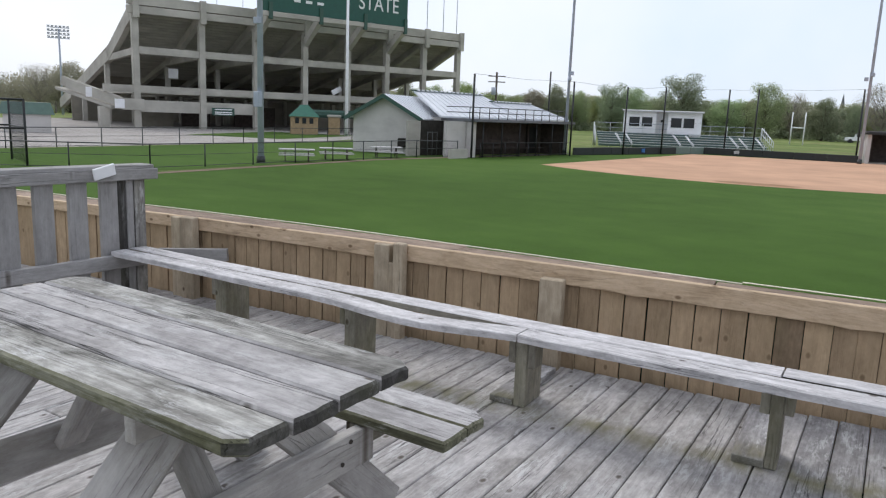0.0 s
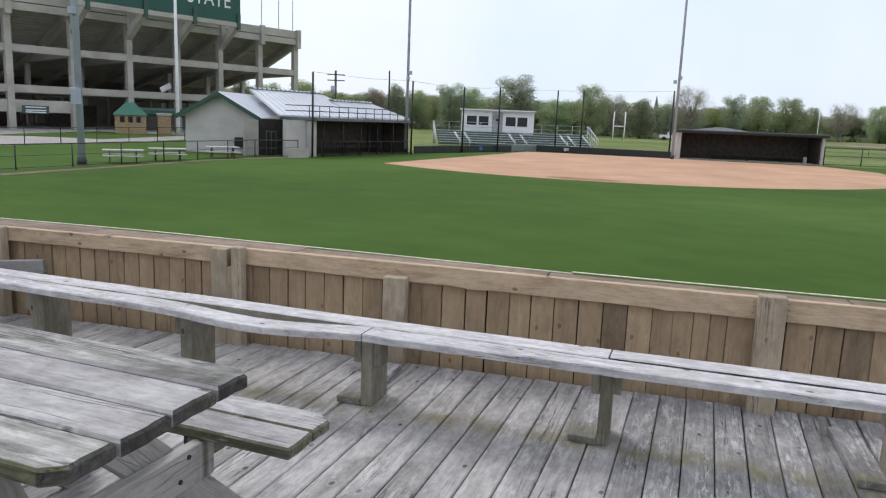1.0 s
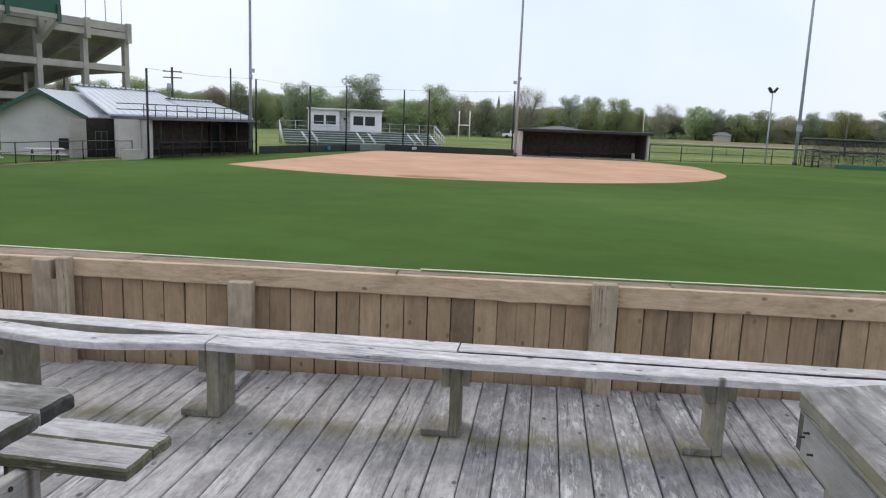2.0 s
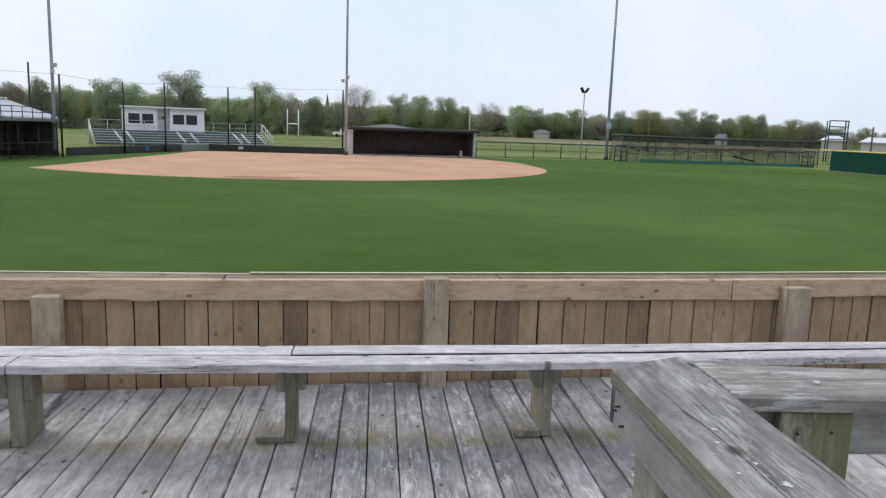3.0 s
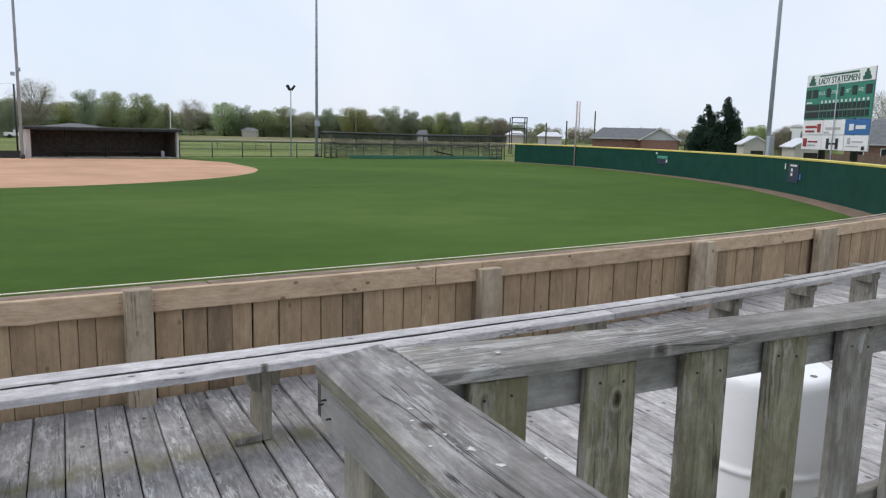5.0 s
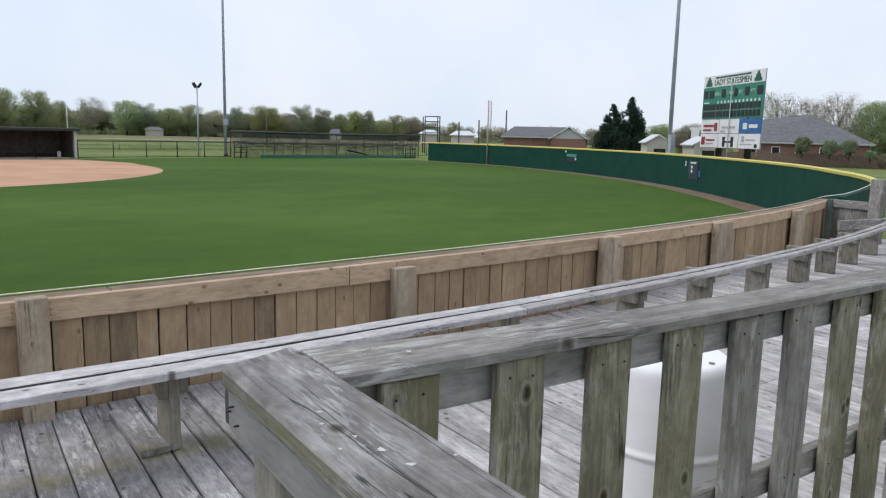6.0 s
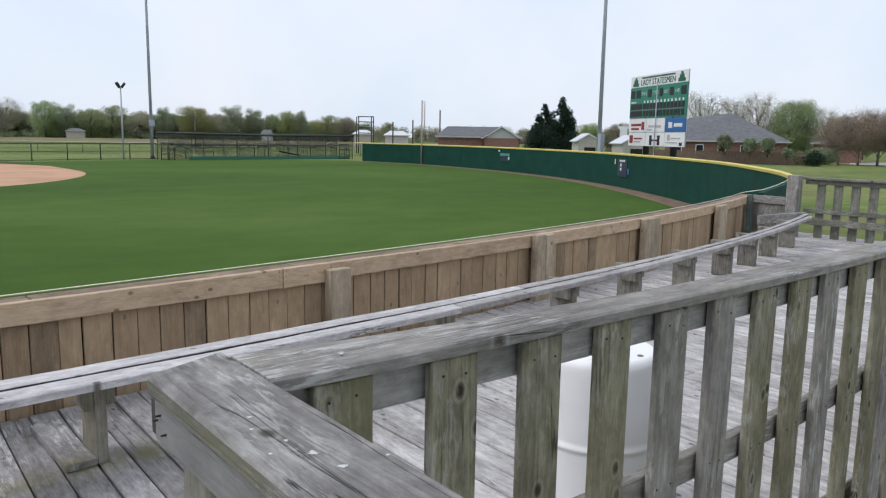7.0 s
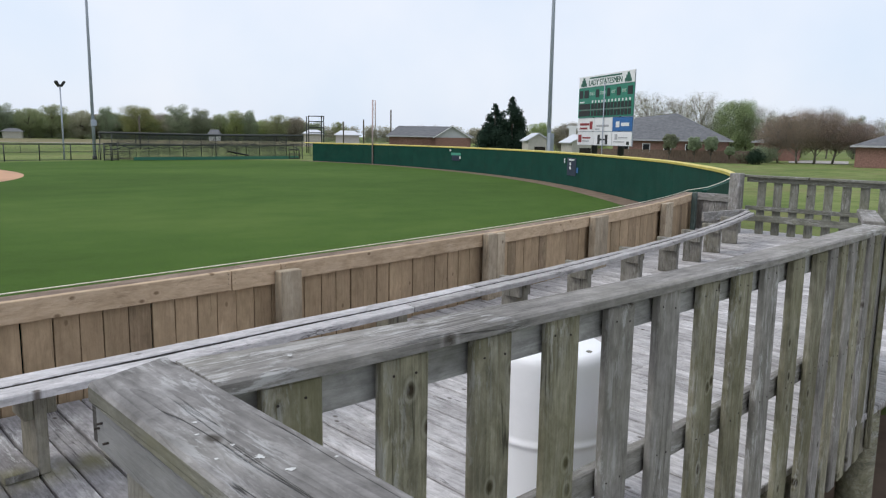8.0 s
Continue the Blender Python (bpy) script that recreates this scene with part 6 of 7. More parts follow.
for back in (0.02, 1.2, 3.5):
    pts = [cg(0.5 + (CLn - 1) * k / 24, back, 1.05 + 0.5 * abs(math.sin(k * 0.9 + back)) + rr.uniform(-0.1, 0.1)) for k in range(25)]
    rod("hanging_net_edge", pts, 0.03, M_CHAIN, cage, 5)
# netting of the cage as one fine mesh
bm = bmesh.new()


def cord(a, b, w):
    side = Vector((0, 0, 1)).cross(b - a)
    side = (side.normalized() if side.length > 0.01 else cd) * w
    bm.faces.new([bm.verts.new(c) for c in (a - side, a + side, b + side, b - side)]) if side.z == 0 and abs((b - a).z) > 0.01 else bm.faces.new([bm.verts.new(c) for c in (a - Vector((0, 0, w)), a + Vector((0, 0, w)), b + Vector((0, 0, w)), b - Vector((0, 0, w)))])


for back in (0.0, 3.6):
    for k in range(200):
        a = CLn * k / 199
        cord(cg(a, back, 0.1), cg(a, back, 2.65), 0.011)
    for k in range(24):
        cord(cg(0, back, 0.1 + 0.105 * k), cg(CLn, back, 0.1 + 0.105 * k), 0.010)
for k in range(120):
    cord(cg(CLn * k / 119, 0.0, 2.64), cg(CLn * k / 119, 3.6, 2.7), 0.02)
ob = part("netting", bm, M_CHAIN, cage)
ob["kind"] = "stuff"
for a in (0.0, CLn - 1.0):
    for q in (-0.8, -0.15, 0.5):
        rod("gate_frame", [cg(a + q, -0.1, 0), cg(a + q, -0.1, 1.7)], 0.05, M_CHAIN, cage, 6)
    for z in (0.1, 0.6, 1.1, 1.7):
        rod("gate_frame", [cg(a - 0.8, -0.1, z), cg(a + 0.5, -0.1, z)], 0.045, M_CHAIN, cage, 6)
rod("fallen_bar", [cg(12, -0.1, 0.9), cg(14.5, -0.1, 0.45)], 0.09, M_BLACK, cage, 6)


# ---- trees and shrubs ----
def foliage(name, dark, mid, light, through=0.55):
    """Leaves that pass part of the light."""
    n = Nodes(name, 0.8)
    n.bsdf.inputs["Specular IOR Level"].default_value = 0.1
    n.where()
    g = n.add("NewGeometry")
    big = n.noise((0.3, 0.3, 0.3), 3)
    f = n.math("ADD", n.math("MULTIPLY", g.outputs["Random Per Island"], 0.3), n.math("MULTIPLY", big, 0.7))
    col = n.ramp(f, (0.25, dark), (0.5, mid), (0.75, light))
    tint = n.add("HueSaturation", Saturation=1.0, Fac=1.0)
    n.link(n.math("ADD", n.math("MULTIPLY", n.rand, 0.35), 0.83), tint.inputs["Value"])
    n.link(n.math("ADD", n.math("MULTIPLY", n.rand, 0.05), 0.475), tint.inputs["Hue"])
    n.link(col, tint.inputs["Color"])
    mat = n.finish(tint.outputs[0])
    tr = n.add("BsdfTranslucent")
    n.link(tint.outputs[0], tr.inputs["Color"])
    mx = n.add("MixShader")
    mx.inputs[0].default_value = through
    n.link(n.bsdf.outputs[0], mx.inputs[1])
    n.link(tr.outputs[0], mx.inputs[2])
    n.link(mx.outputs[0], n.t.nodes["Material Output"].inputs["Surface"])
    return mat


# leaf tones are lightened and greyed to hold the haze of distance
M_LEAF = foliage("spring_leaves", (0.213, 0.260, 0.136), (0.320, 0.374, 0.200), (0.439, 0.490, 0.281))
M_LEAF_DARK = foliage("dark_leaves", (0.180, 0.211, 0.138), (0.276, 0.317, 0.206), (0.372, 0.409, 0.274))
M_LEAF_BUD = foliage("budding_leaves", (0.270, 0.264, 0.194), (0.360, 0.347, 0.256), (0.471, 0.439, 0.345))
M_LEAF_BROWN = foliage("reddish_buds", (0.233, 0.180, 0.149), (0.311, 0.234, 0.192), (0.399, 0.307, 0.254))
M_LEAF_LIGHT = foliage("light_green_leaves", (0.225, 0.263, 0.108), (0.309, 0.351, 0.150), (0.391, 0.425, 0.207))
M_NEEDLE = foliage("dark_needles", (0.014, 0.028, 0.02), (0.024, 0.045, 0.03), (0.04, 0.068, 0.043), 0.2)
M_TWIG = plain("pale_twigs", (0.26, 0.235, 0.21), 0.9, vary=0.2, scale=2)


def leaves_bm(clumps, per, size, rr, squash=1.0, flat=0.75):
    """Many small leaf blades through round clumps (x, y, z, radius), mostly facing out of their clump."""
    g = np.random.default_rng(rr.randrange(10 ** 6))
    vs = []
    for cx, cy, cz, r in clumps:
        n = max(8, int(per * r * r))
        d = g.normal(size=(n, 3))
        d /= np.linalg.norm(d, axis=1)[:, None]
        k = g.random(n)[:, None] ** 0.4
        lump = 1 + 0.18 * np.sin(d[:, :1] * 7 + cx) * np.cos(d[:, 1:2] * 6 + cy)
        p = np.array((cx, cy, cz)) + d * r * k * lump * np.array((1, 1, squash))
        nr = d + np.array((0, 0, 0.35)) + g.normal(size=(n, 3)) * flat
        nr /= np.linalg.norm(nr, axis=1)[:, None]
        a = np.cross(nr, g.normal(size=(n, 3)))
        a /= np.linalg.norm(a, axis=1)[:, None]
        b = np.cross(nr, a)
        s = size * g.uniform(0.6, 1.4, (n, 1))
        vs.append(np.stack((p - a * s, p + a * s * 0.8 + b * s * 0.5, p + a * s * 0.2 - b * s * 0.9), axis=1).reshape(-1, 3))
    v = np.concatenate(vs)
    me = bpy.data.meshes.new("leaves")
    me.from_pydata(v.tolist(), [], np.arange(len(v)).reshape(-1, 3).tolist())
    bm = bmesh.new()
    bm.from_mesh(me)
    bpy.data.meshes.remove(me)
    return bm


def make_tree(seed, height, spread, material, label, category="tree", per=150, size=0.15, low=0.08, bare=0.0, name="tree", group="", bark=None, n=30):
    rr = random.Random(seed)
    t = thing(name, (0, 0, 0), label, category, group)
    trunk = []
    x = y = 0.0
    for k in range(6):
        trunk.append((x, y, height * 0.66 * k / 5))
        x += rr.uniform(-0.15, 0.15)
        y += rr.uniform(-0.15, 0.15)
    bms = [rod_bm(trunk, height * 0.022, 8, 0.3)]
    clumps = []
    for k in range(n):
        h = low + (0.93 - low) * (k + rr.random() * 0.7) / n
        w = math.sin(math.pi * min(1, max(0.12, (h - low * 0.7) / (1.06 - low * 0.7)))) ** 0.55
        ang = k * 2.4 + rr.uniform(-0.5, 0.5)
        r = spread * w * rr.uniform(0.3, 0.74)
        c = (r * math.cos(ang), r * math.sin(ang), height * h)
        clumps.append((*c, spread * rr.uniform(0.25, 0.42) * (0.75 + 0.4 * w)))
        st0 = trunk[min(5, int(h * 4.6))]
        mid = ((st0[0] + c[0]) / 2, (st0[1] + c[1]) / 2, st0[2] * 0.5 + c[2] * 0.5 - 0.03 * height)
        bms.append(rod_bm([(st0[0], st0[1], min(st0[2], c[2] - 0.2)), mid, c], height * 0.009, 5, 0.25))
        if bare:
            for q in range(16):
                e = Vector((rr.gauss(0, 1), rr.gauss(0, 1), rr.gauss(0.35, 0.8))).normalized() * spread * rr.uniform(0.18, 0.36)
                e = (c[0] + e.x, c[1] + e.y, c[2] + e.z)
                o = mid if q % 3 == 0 else c
                bms.append(rod_bm([o, ((o[0] + e[0]) / 2, (o[1] + e[1]) / 2, (o[2] + e[2]) / 2 + 0.08), e], height * 0.003, 3, 0.3))
    part("trunk", merge(bms), bark or (M_TWIG if bare else M_BARK), t)
    part("crown", leaves_bm(clumps, per * (1 - bare), size, rr, 0.85), material, t)
    return t


def put_tree(proto, x, y, s=1.0, turn=0.0, wide=1.0):
    return copy_thing(proto, pose(x, y, G, 0, 0, turn) @ Matrix.Diagonal((s * wide, s * wide, s, 1)))


GT = "trees round the field"
SPRING = dict(per=330, size=0.1, group=GT)
PROTO = [
    make_tree(1, 10.0, 4.2, M_LEAF, "broad green tree in fresh spring leaf", **SPRING),
    make_tree(2, 10.0, 3.6, M_LEAF_DARK, "dense dark green tree", **SPRING),
    make_tree(3, 10.0, 4.3, M_LEAF_BUD, "olive-brown tree with opening buds", **SPRING),
    make_tree(4, 10.0, 4.0, M_LEAF, "leafy green tree with a loose crown", per=260, size=0.1, low=0.12, group=GT),
    make_tree(5, 10.0, 4.6, M_LEAF_BUD, "nearly bare tree with fine twigs", bare=0.5, low=0.28, per=330, size=0.07, group=GT, n=22),
    make_tree(6, 10.0, 4.2, M_LEAF_LIGHT, "light yellow-green spring tree", **SPRING),
]
rr = random.Random(77)


def polar(az, dist):
    """A point on the ground by its bearing from the deck and its distance."""
    return 0.6 + dist * math.sin(radians(az)), -0.73 + dist * math.cos(radians(az))


def wood_dist(az):
    """The wood's edge draws away from the practice field towards the houses."""
    return 180 + 135 * min(1.0, max(0.0, (az + 3) / 12))


def line_tree(az, rise, wide, pick, dist):
    """A tree whose crown tops out at a rise and spans a width, both in degrees as seen from the deck."""
    x, y = polar(az, dist)
    s = (dist * math.tan(radians(rise)) + 2.75) / 9.9
    put_tree(PROTO[pick], x, y, s, rr.uniform(0, 360), max(0.75, min(2.0, 1.25 * wide * dist / 57.3 / (2 * 4.1 * s))))


# the wood's edge beyond the field: bearing, rise, width, kind
NEAR_WOOD = ((-30.3, 2.39, 2.0, 5), (-28.3, 1.78, 2.4, 3), (-27.0, 1.66, 2.6, 0), (-25.1, 2.02, 2.0, 2), (-23.4, 2.41, 2.2, 1), (-21.9, 2.1, 2.0, 0), (-19.3, 2.62, 2.6, 1), (-17.7, 2.45, 2.2, 0), (-14.3, 3.4, 3.5, 1), (-11.1, 1.84, 2.7, 3), (-8.5, 3.0, 2.6, 3), (-6.9, 2.26, 2.1, 4), (-4.9, 2.0, 2.3, 1), (-3.0, 1.64, 1.4, 1), (-1.5, 2.95, 2.6, 4), (1.5, 2.45, 1.9, 1), (3.2, 2.47, 2.0, 0), (5.2, 2.41, 2.4, 3))
FAR_WOOD = ((6.7, 1.8, 1.3, 3), (8.4, 2.05, 1.8, 4), (10.8, 2.0, 2.0, 0), (12.1, 1.75, 1.5, 1), (13.6, 1.55, 2.2, 0), (14.9, 1.82, 2.1, 3), (16.8, 1.46, 1.8, 2), (18.3, 1.75, 1.4, 1), (20.5, 1.85, 2.5, 5), (23.1, 2.0, 1.9, 1), (24.7, 1.8, 1.7, 1), (26.0, 1.5, 1.2, 0), (27.2, 1.7, 1.4, 5), (28.1, 1.74, 1.4, 1), (30.1, 1.5, 1.9, 3), (31.4, 1.36, 1.5, 2), (34.8, 1.05, 1.2, 3))
for az, rise, wide, pick in NEAR_WOOD + FAR_WOOD:
    line_tree(az, rise, wide, pick, wood_dist(az) + rr.uniform(-6, 6))
# lower trees between and behind them
for k in range(76):
    az = -50 + 83 * k / 75 + rr.uniform(-0.4, 0.4)
    line_tree(az, rr.uniform(1.35, 1.85) if az < 6 else rr.uniform(1.05, 1.45) if az < 26 else rr.uniform(0.85, 1.2), rr.uniform(1.8, 2.8), rr.choice((0, 1, 1, 2, 3, 5)), wood_dist(az) + rr.uniform(8, 30))
# behind the stadium's end
for k in range(26):
    x, y = -148 + rr.uniform(-12, 12), 34 + 4.2 * k
    put_tree(PROTO[rr.choice((2, 3, 4, 4, 4))], x, y, rr.uniform(0.75, 1.05), rr.uniform(0, 360))
# far woods as one mass of leaf behind the single trees, and the brush at their feet
clumps = []
for k in range(420):
    az = -78 + 168 * k / 419 + rr.uniform(-0.4, 0.4)
    dist = wood_dist(az) + rr.uniform(30, 60)
    top = (1.6 if az < 6 else 1.3 if az < 30 else 0.8) * rr.uniform(0.7, 1.05)
    hh = dist * math.tan(radians(top)) + 2.0
    for q in range(3):
        clumps.append((*polar(az, dist), G + hh * (0.14 + 0.32 * q), rr.uniform(2.4, 3.6)))
far_wood = part("far_woods", leaves_bm(clumps, 62, 0.24, rr, 0.9), M_LEAF_BUD)
tagged(far_wood, "distant olive-green wood along the horizon", "woods", kind="stuff")
clumps = []
for k in range(420):
    az = -76 + 114 * k / 419 + rr.uniform(-0.4, 0.4)
    dist = wood_dist(az) + rr.uniform(-4, 14)
    clumps.append((*polar(az, dist), G + rr.uniform(0.4, 1.4), rr.uniform(1.0, 2.3)))
brush = part("underbrush", leaves_bm(clumps, 40, 0.24, rr, 0.8), M_LEAF_DARK)
tagged(brush, "low tangled brush at the foot of the woods", "brush", kind="stuff")
M_STRAW = ground_grass("dry_straw_field", (0.15, 0.14, 0.075), (0.21, 0.19, 0.11), (0.28, 0.245, 0.15), 0.4)
sheet("far_field", [polar(-1, 185), polar(5, 210), polar(12, 200), polar(30, 190), polar(41, 150), polar(42, 290), polar(30, 305), polar(12, 300), polar(4, 235)], G + 0.02, M_STRAW, "dry straw-coloured field in front of the far woods", "field")
sheet("far_road", [polar(9, 205), polar(33, 192), polar(33, 197), polar(9, 212)], G + 0.04, M_ASPHALT, "pale gravel road across the far field", "road")

# ---- conifers ----


def conifer(x, y, h, w, seed):
    rr = random.Random(seed)
    t = thing("conifer", (x, y, G), "dense dark green conifer with a ragged pointed top", "tree", "dark conifers")
    part("trunk", rod_bm([(x, y, G), (x, y, G + h * 0.95)], 0.22, 8, 0.15), M_BARK, t)
    clumps = []
    for k in range(80):
        u = (k + rr.random()) / 80
        r = w * (1 - u) ** 0.75 * (0.55 + 0.45 * min(1, u * 6))
        a = rr.random() * 6.28
        q = r * rr.uniform(0.35, 0.95)
        clumps.append((x + q * math.cos(a), y + q * math.sin(a), G + h * (0.05 + 0.93 * u), max(0.25, 0.42 * w * (1 - u) + 0.22)))
    part("crown", leaves_bm(clumps, 420, 0.11, rr, 0.9), M_NEEDLE, t)


conifer(69.9, 64.5, 7.2, 2.5, 3)
conifer(71.4, 62.9, 8.1, 3.1, 5)

# ---- houses behind the outfield ----


def house(p, q, depth, eave, ridge, base=G, wall=None, label="", hip=1.0, windows=0, roof=None, ends=None, fall=0.0):
    """A low brick house with its long side from p to q and a hipped or gabled grey roof; ends sets the ridge in from either end, fall lowers its first end."""
    p, q = Vector((*p, base)), Vector((*q, base))
    d = (q - p).normalized()
    l = (q - p).length
    n = Vector((-d.y, d.x, 0))
    if n.dot(p) < 0:
        n = -n
    m = Matrix((d, n, Vector((0, 0, 1)))).transposed().to_4x4()
    m.translation = p
    hs = thing("house", tuple(p), label, "house")
    part("wall", moved(box_bm(l, depth, eave, 0.02), Matrix.Translation((l / 2, depth / 2, eave / 2))), wall or M_BRICKRED, hs, m=m)
    o = 0.5
    bm = bmesh.new()
    c = [(-o, -o, eave), (l + o, -o, eave), (l + o, depth + o, eave), (-o, depth + o, eave)]
    lo = [bm.verts.new(v) for v in c]
    hi = [bm.verts.new((v[0], v[1], v[2] + 0.15)) for v in c]
    k0, k1 = ends or (hip * depth * 0.5, hip * depth * 0.5)
    rd = [bm.verts.new((k0, depth / 2, ridge - fall)), bm.verts.new((l - k1, depth / 2, ridge))]
    bm.faces.new(lo[::-1])
    for i in range(4):
        bm.faces.new((lo[i], lo[(i + 1) % 4], hi[(i + 1) % 4], hi[i]))
    bm.faces.new((hi[0], hi[1], rd[1], rd[0]))
    bm.faces.new((hi[1], hi[2], rd[1]))
    bm.faces.new((hi[2], hi[3], rd[0], rd[1]))
    bm.faces.new((hi[3], hi[0], rd[0]))
    bmesh.ops.recalc_face_normals(bm, faces=bm.faces[:])
    part("roof", bm, roof or M_SHINGLE, hs, m=m)
    part("fascia", moved(box_bm(l + 1.06, 0.06, 0.2, 0), Matrix.Translation((l / 2, -o - 0.03, eave + 0.07))), M_GREY, hs, m=m)
    for i in range(windows):
        x = l * (i + 0.6) / (windows + 0.4)
        w = thing("window", tuple(m @ Vector((x, 0, 1.5))))
        adopt(w, hs)
        part("frame", moved(box_bm(1.1, 0.08, 1.4, 0.01), Matrix.Translation((x, -0.02, eave - 1.1))), M_WHITE, w, m=m)
        part("pane", moved(box_bm(0.9, 0.06, 1.2, 0), Matrix.Translation((x, -0.05, eave - 1.1))), M_GLASS, w, m=m)
    return hs


low_house = house(polar(38.6, 116), polar(44.9, 116), 9, 2.75, 4.5, wall=M_BRICKRED, label="low brick house with a grey roof and a pale gable", ends=(1.3, 3.0))
m = pose(*polar(43.5, 113.5), G, 0, 0, -43.5)
part("gable_wall", prism_bm([(-2.6, 0), (2.6, 0), (2.6, 2.75), (0, 4.35), (-2.6, 2.75)], 5.0), M_GABLE, low_house, m=m)
part("wing_wall", prism_bm([(-2.62, 0), (2.62, 0), (2.62, 2.72), (-2.62, 2.72)], 4.9), M_BRICKRED, low_house, m=m @ pose(0, -0.05, 0))
for sgn in (-1, 1):
    part("gable_roof", prism_bm([(0, 4.42), (sgn * 3.0, 2.58), (sgn * 3.0, 2.72), (0, 4.6)], 7.0), M_SHINGLE, low_house, m=m @ pose(0, -0.3, 0))
    part("bargeboard", prism_bm([(0, 4.38), (sgn * 3.0, 2.54), (sgn * 3.0, 2.68), (0, 4.55)], 0.08), M_WHITE, low_house, m=m @ pose(0, -0.4, 0))
house((92.4, 61.9), (100.7, 48.3), 13, 2.75, 6.9, label="brick house with a large grey hipped roof", windows=5, ends=(2.9, 7.0), fall=0.7)
house((95.5, 30.2), (97.7, 16.2), 12, 2.4, 5.2, label="red brick house with a grey roof beside the lawn")
house((114.2, 50.8), (116.6, 44.8), 9, 2.7, 4.2, label="distant low brick house behind bare trees", wall=M_BRICKRED)
house(polar(32.1, 192), polar(33.5, 192), 8, 3.0, 4.2, wall=M_SIDING, hip=0.3, roof=M_ROOFWHITE, label="small pale low building far beyond the field")
house(polar(34.5, 190), polar(36.3, 190), 8, 2.8, 4.1, wall=M_STUCCO, hip=0.3, roof=M_ROOFWHITE, label="long pale low building far beyond the field")
house(polar(12.0, 302), polar(13.1, 301.5), 8, 2.4, 3.6, wall=M_SIDING, hip=0.4, label="small pale house among the far trees")
house((-3.4, 120.0), (7.0, 119.0), 9, 2.2, 3.1, wall=M_STUCCO, label="low house with a grey roof behind the dugout")
house(polar(25.2, 308), polar(25.9, 307.5), 6, 2.4, 4.4, wall=M_WHITE, hip=0.1, label="small white gabled house among the far trees")

fn = thing("wooden_yard_fence", (88, 52, G), "brown wooden yard fence in front of the brick house", "fence")
fa, fb = Vector((*polar(53.5, 103), 0)), Vector((*polar(65.4, 103), 0))
for k in range(72):
    p = fa.lerp(fb, k / 72)
    beam("fence_board", (p.x, p.y, G), (p.x, p.y, G + 1.55 + 0.03 * (k % 3)), 0.285, 0.03, M_YARD, fn, up=(0.88, 0.47, 0), bevel=0)

# small garden sheds behind the wall
for (sx, sy, turn, mat, wd, ht, lab) in ((48.2, 39.0, 40, M_SIDING, 1.75, 2.65, "cream garden shed with a dark door"), (47.4, 33.8, 37, M_SIDING, 1.9, 2.55, "beige garden shed with a white door")):
    sh = thing("garden_shed", (sx, sy, G), lab, "shed")
    m = pose(sx, sy, G, 0, 0, -turn)
    part("wall", prism_bm([(-wd / 2, 0), (wd / 2, 0), (wd / 2, ht), (0, ht + 0.5), (-wd / 2, ht)], 3.2), mat, sh, m=m)
    for s in (-1, 1):
        part("roof", prism_bm([(0, ht + 0.52), (s * (wd / 2 + 0.2), ht - 0.1), (s * (wd / 2 + 0.2), ht - 0.02), (0, ht + 0.62)], 3.5), M_ROOFWHITE, sh, m=m @ pose(0, -0.15, 0))
    part("door", box_bm(0.9, 0.06, 1.75, 0.01), M_DARK if sx > 47 else M_WHITE, sh, m=m @ pose(0.1, -0.03, 0.95 + 0.3))

# reddish bare trees, yard trees and a rounded shrub beside the lawn
RB = make_tree(15, 7.0, 4.2, M_LEAF_BROWN, "low spreading tree with reddish-brown buds", per=520, size=0.05, low=0.36, bare=0.4, n=26)
for az, dist, s in ((67.2, 112, 0.86), (68.4, 110, 0.98), (69.5, 111, 1.0), (70.6, 112, 0.92)):
    put_tree(RB, *polar(az, dist), s, az * 40, 1.15)
for az, rise, wide, pick in ((58.4, 3.49, 2.8, 4), (60.4, 3.08, 2.2, 4), (62.0, 3.48, 2.4, 4), (64.0, 2.95, 2.8, 0), (65.0, 3.05, 2.0, 3), (66.1, 2.47, 2.0, 4), (67.3, 1.88, 2.2, 2), (68.6, 1.69, 2.0, 3), (70.2, 2.45, 1.6, 4), (71.8, 1.8, 1.5, 1), (73.2, 1.7, 1.6, 4), (75.0, 1.6, 2.2, 2), (50.2, 1.2, 1.9, 5), (52.3, 1.25, 2.2, 2), (54.3, 1.3, 2.0, 5)):
    line_tree(az, rise, wide, pick, 150)
YT = make_tree(21, 3.2, 0.95, M_LEAF_DARK, "small round-headed garden tree", per=900, size=0.09, low=0.55)
for az, s in ((59.86, 1.16), (61.54, 1.06), (62.67, 1.08)):
    put_tree(YT, *polar(az, 101), s, az * 60, 0.9)


def shrub(x, y, r, material, label, squash=0.75, seed=1):
    rr = random.Random(seed)
    t = thing("shrub", (x, y, G), label, "shrub")
    cl = [(x + rr.gauss(0, 0.35) * r, y + rr.gauss(0, 0.35) * r, G + r * 0.55 + rr.gauss(0, 0.15) * r, r * 0.6) for _ in range(7)]
    part("stem", rod_bm([(x, y, G), (x, y, G + r * 0.5)], 0.05, 6, 0.6), M_BARK, t)
    part("crown", leaves_bm(cl, 520, 0.085, rr, squash), material, t)


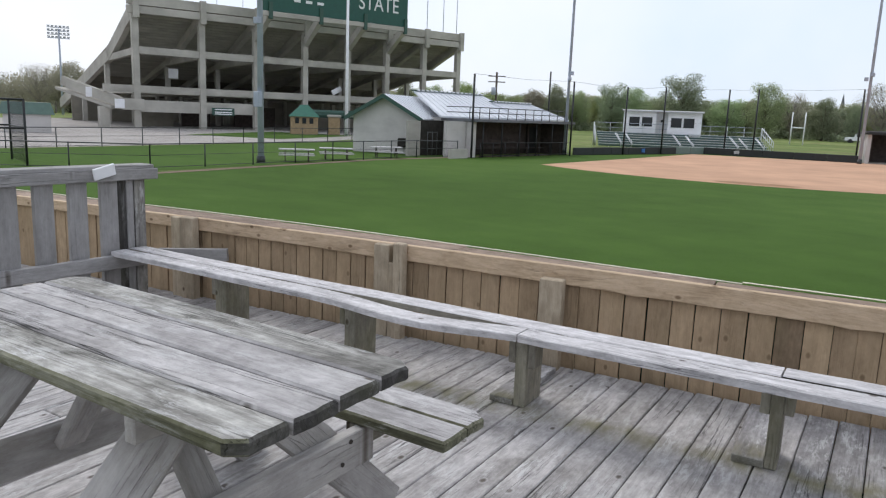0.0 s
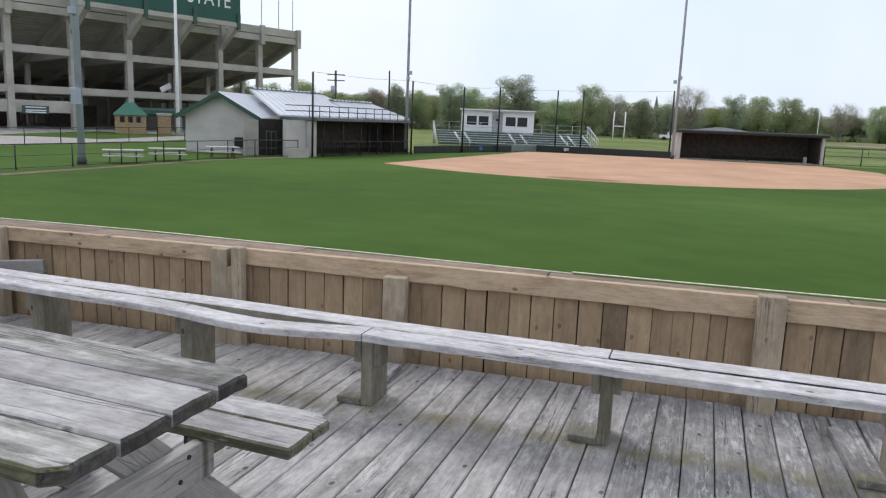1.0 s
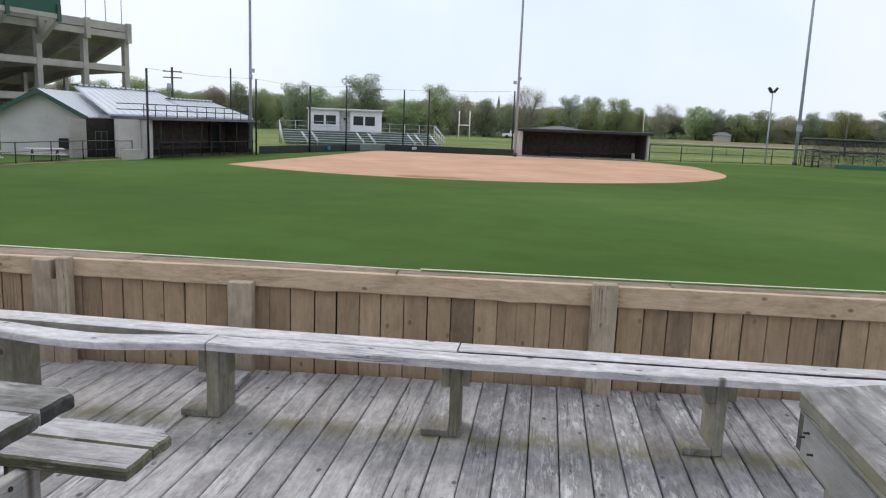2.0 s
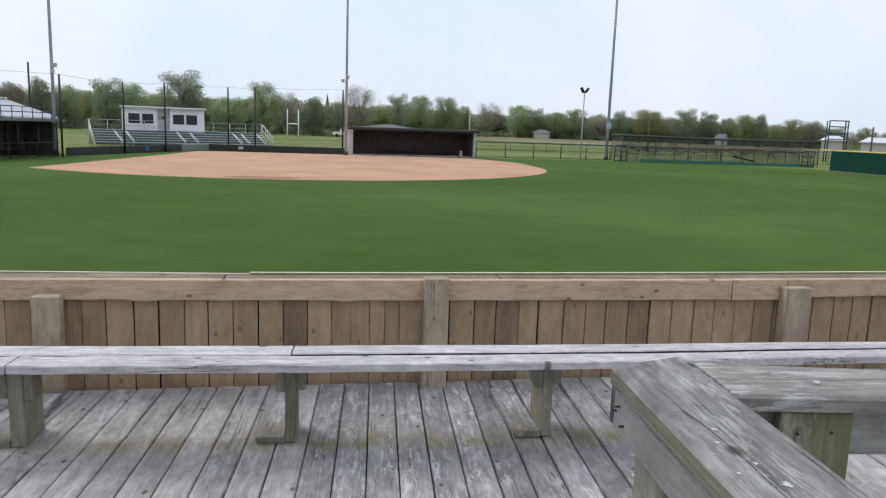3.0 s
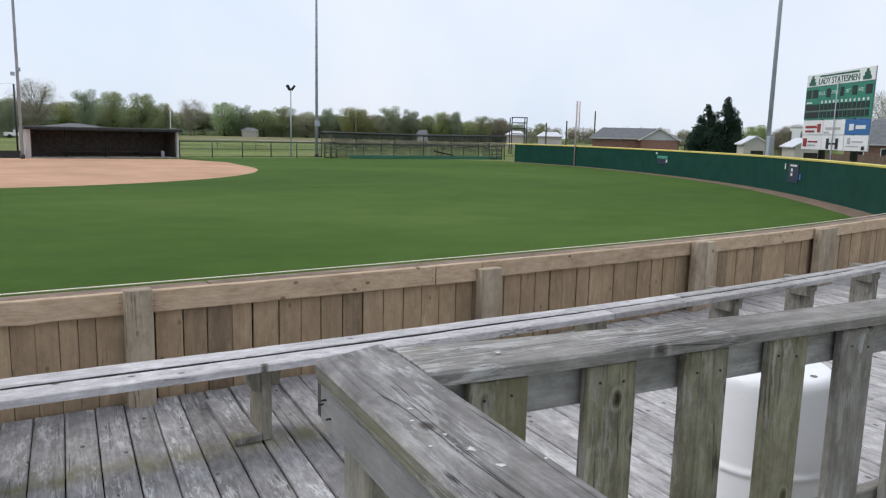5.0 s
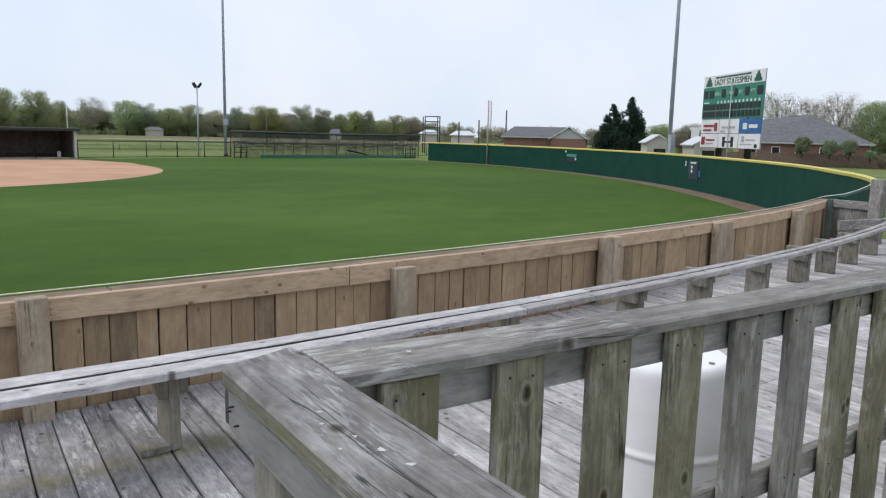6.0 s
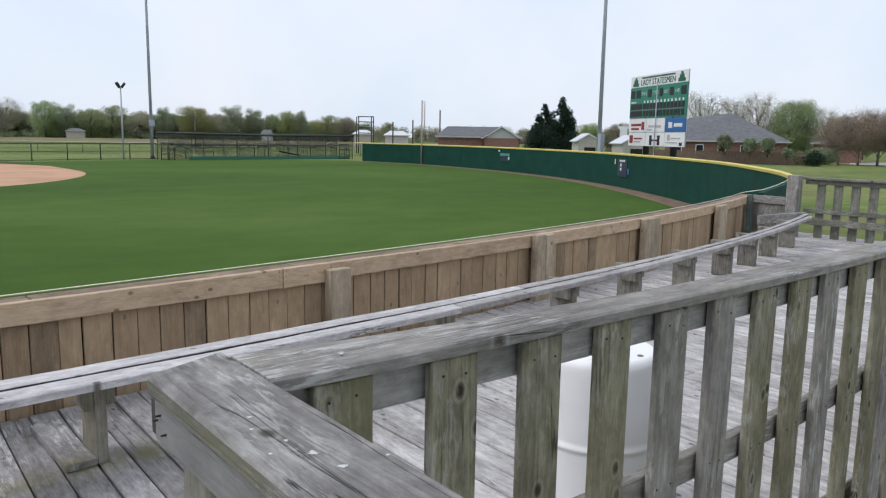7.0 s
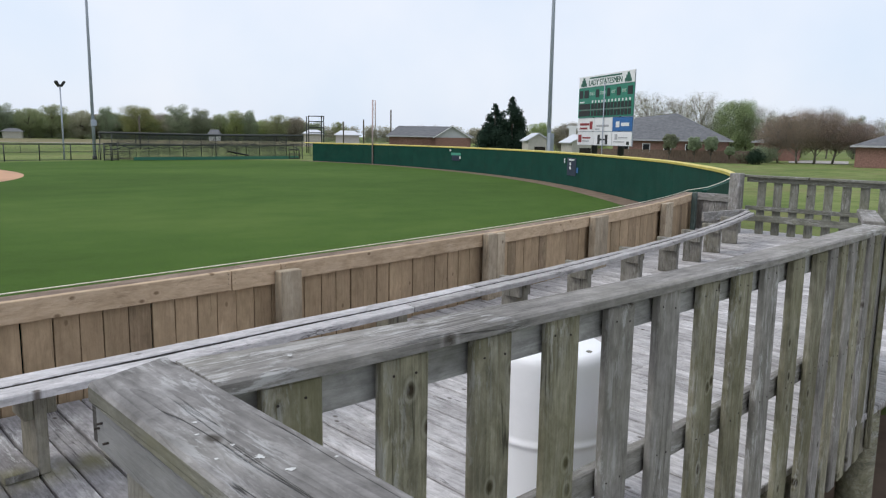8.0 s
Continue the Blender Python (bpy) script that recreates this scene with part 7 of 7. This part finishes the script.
shrub(*polar(65.7, 100), 1.55, M_NEEDLE, "dark rounded evergreen shrub on the lawn")
shrub(*polar(64.9, 104), 1.7, M_LEAF_DARK, "broad green shrub beside the brick house", seed=3)
shrub(*polar(66.2, 108), 2.2, M_LEAF_DARK, "broad green shrub beside the brick house", seed=4)
for k in range(8):
    shrub(33 + 3.1 * k + rr.uniform(-1, 1), 9.0 + 0.55 * k + rr.uniform(-1.5, 1.5), rr.uniform(0.16, 0.3), M_LEAF_DARK, "small green tuft on the rough lawn", seed=30 + k)
drive = [polar(67.9, 114), polar(71.6, 113), polar(71.6, 132), polar(67.9, 132)]
sheet("driveway", drive, G + 0.012, M_ASPHALT, "pale gravel driveway beside the houses", "driveway")

# ---- distant odds and ends ----
goal = thing("goal_post", (-14.2, 130, G), "white goal posts on the practice field", "goal post")
for x in (-15.1, -13.2):
    rod("upright", [(x, 130, G), (x, 130, 3.75)], 0.10, M_WHITE, goal, 6)
rod("crossbar", [(-15.1, 130, 1.3), (-13.2, 130, 1.3)], 0.10, M_WHITE, goal, 6)
util = thing("utility_pole", (-44.1, 83.2, G), "brown wooden utility pole with crossarms", "utility pole")
rod("pole", [(-44.1, 83.2, G), (-44.1, 83.2, 6.8)], 0.14, M_BARK, util, 8)
for z in (6.3, 5.6):
    beam("crossarm", (-45.0, 82.7, z), (-43.1, 83.7, z), 0.12, 0.12, M_BARK, util)
rod("transformer", [(-44.3, 82.9, 4.0), (-44.3, 82.9, 4.9)], 0.3, M_STEEL, util, 10)
deckt = thing("lattice_tower", (63.4, 95.8, G), "dark steel viewing frame on four legs", "tower")
for dx, dy in ((-0.9, 0.7), (0.9, -0.7), (-0.5, 1.9), (1.3, 0.5)):
    rod("leg", [(63.4 + dx, 95.8 + dy, G), (63.4 + dx, 95.8 + dy, 4.3)], 0.09, M_CHAIN, deckt, 6)
for z in (4.3, 3.5, 2.6, 1.8):
    beam("platform_rail", (62.4, 96.5, z), (64.4, 95.1, z), 0.08, 0.14, M_CHAIN, deckt)
for az, z in ((38.72, 6.1), (35.1, 3.9), (36.63, 4.3), (20.5, 4.2)):
    x, y = polar(az, 132)
    up = rod("utility_pole", [(x, y, G), (x, y, z)], 0.13, M_BARK, None, 6)
    tagged(up, "distant brown wooden utility pole", "utility pole")


steeple = thing("church_steeple", (-15.6, 238.7, G), "distant dark pointed church steeple above the trees", "steeple")
part("tower", box_bm(1.3, 1.3, 8.2, 0.05), M_SHINGLE, steeple, m=pose(-15.6, 238.7, G + 4.1))
bm = bmesh.new()
bmesh.ops.create_cone(bm, cap_ends=True, segments=8, radius1=0.7, radius2=0.05, depth=4.2)
part("spire", bm, M_SHINGLE, steeple, m=pose(-15.6, 238.7, G + 10.3))
lone = rod("lamp_pole", [(18.95, 148.1, G), (18.95, 148.1, 6.1)], 0.08, M_WHITE, None, 6, 0.6)
tagged(lone, "thin white lamp pole in front of the far trees", "lamp post")


def parked_vehicle(x, y, turn, material, label):
    v = thing("pickup_truck", (x, y, G), label, "truck", turn=turn)
    m = pose(x, y, G, 0, 0, turn)
    part("body", prism_bm([(-2.6, 0.45), (2.6, 0.45), (2.65, 1.0), (1.3, 1.15), (0.7, 1.75), (-0.7, 1.8), (-0.9, 1.15), (-2.6, 1.1)], 1.8), material, v, m=m)
    part("side_window", box_bm(1.2, 1.84, 0.45, 0.03), M_GLASS, v, m=m @ pose(0.0, 0.9, 1.45))
    for sx in (-1.65, 1.7):
        for sy in (0.05, 1.75):
            bm = bmesh.new()
            bmesh.ops.create_cone(bm, cap_ends=True, segments=18, radius1=0.38, radius2=0.38, depth=0.24)
            part("wheel", bm, M_BLACK, v, m=m @ pose(sx, sy, 0.38, 90, 0, 0))
    return v


parked_vehicle(-7.2, 172.0, 8, M_WHITE, "white pickup truck parked at the far wood's edge")
parked_vehicle(*polar(72.9, 131), 150, M_WHITE, "white pickup truck parked in a driveway")
apron = thing("far_gabled_frame", (70, 68, G), "white steel frame building beyond the conifers", "building")
for k in range(2):
    beam("wall_panel", (83.3 + 1.3 * k, 63.0 - 1.7 * k, 1.0), (83.9 + 1.3 * k, 62.2 - 1.7 * k, 1.0), 0.2, 4.0, M_WHITE, apron)
beam("roof_beam", (83.2, 63.2, 3.1), (85.3, 60.4, 3.1), 0.3, 0.35, M_WHITE, apron)
# the first of each kind takes a place of its own in the wood's edge
for k, (proto, az, dist, s) in enumerate(((PROTO[0], -33, 190, 1.0), (PROTO[1], -35, 192, 1.0), (PROTO[2], -37, 195, 0.95), (PROTO[3], 13, 330, 0.85), (PROTO[4], -39, 195, 0.95), (PROTO[5], 22, 335, 0.8), (RB, 72.2, 113, 0.8), (YT, 64.0, 101, 0.7))):
    x, y = polar(az, dist)
    proto.matrix_basis = pose(x, y, G, 0, 0, 40 * k) @ Matrix.Diagonal((s, s, s, 1))
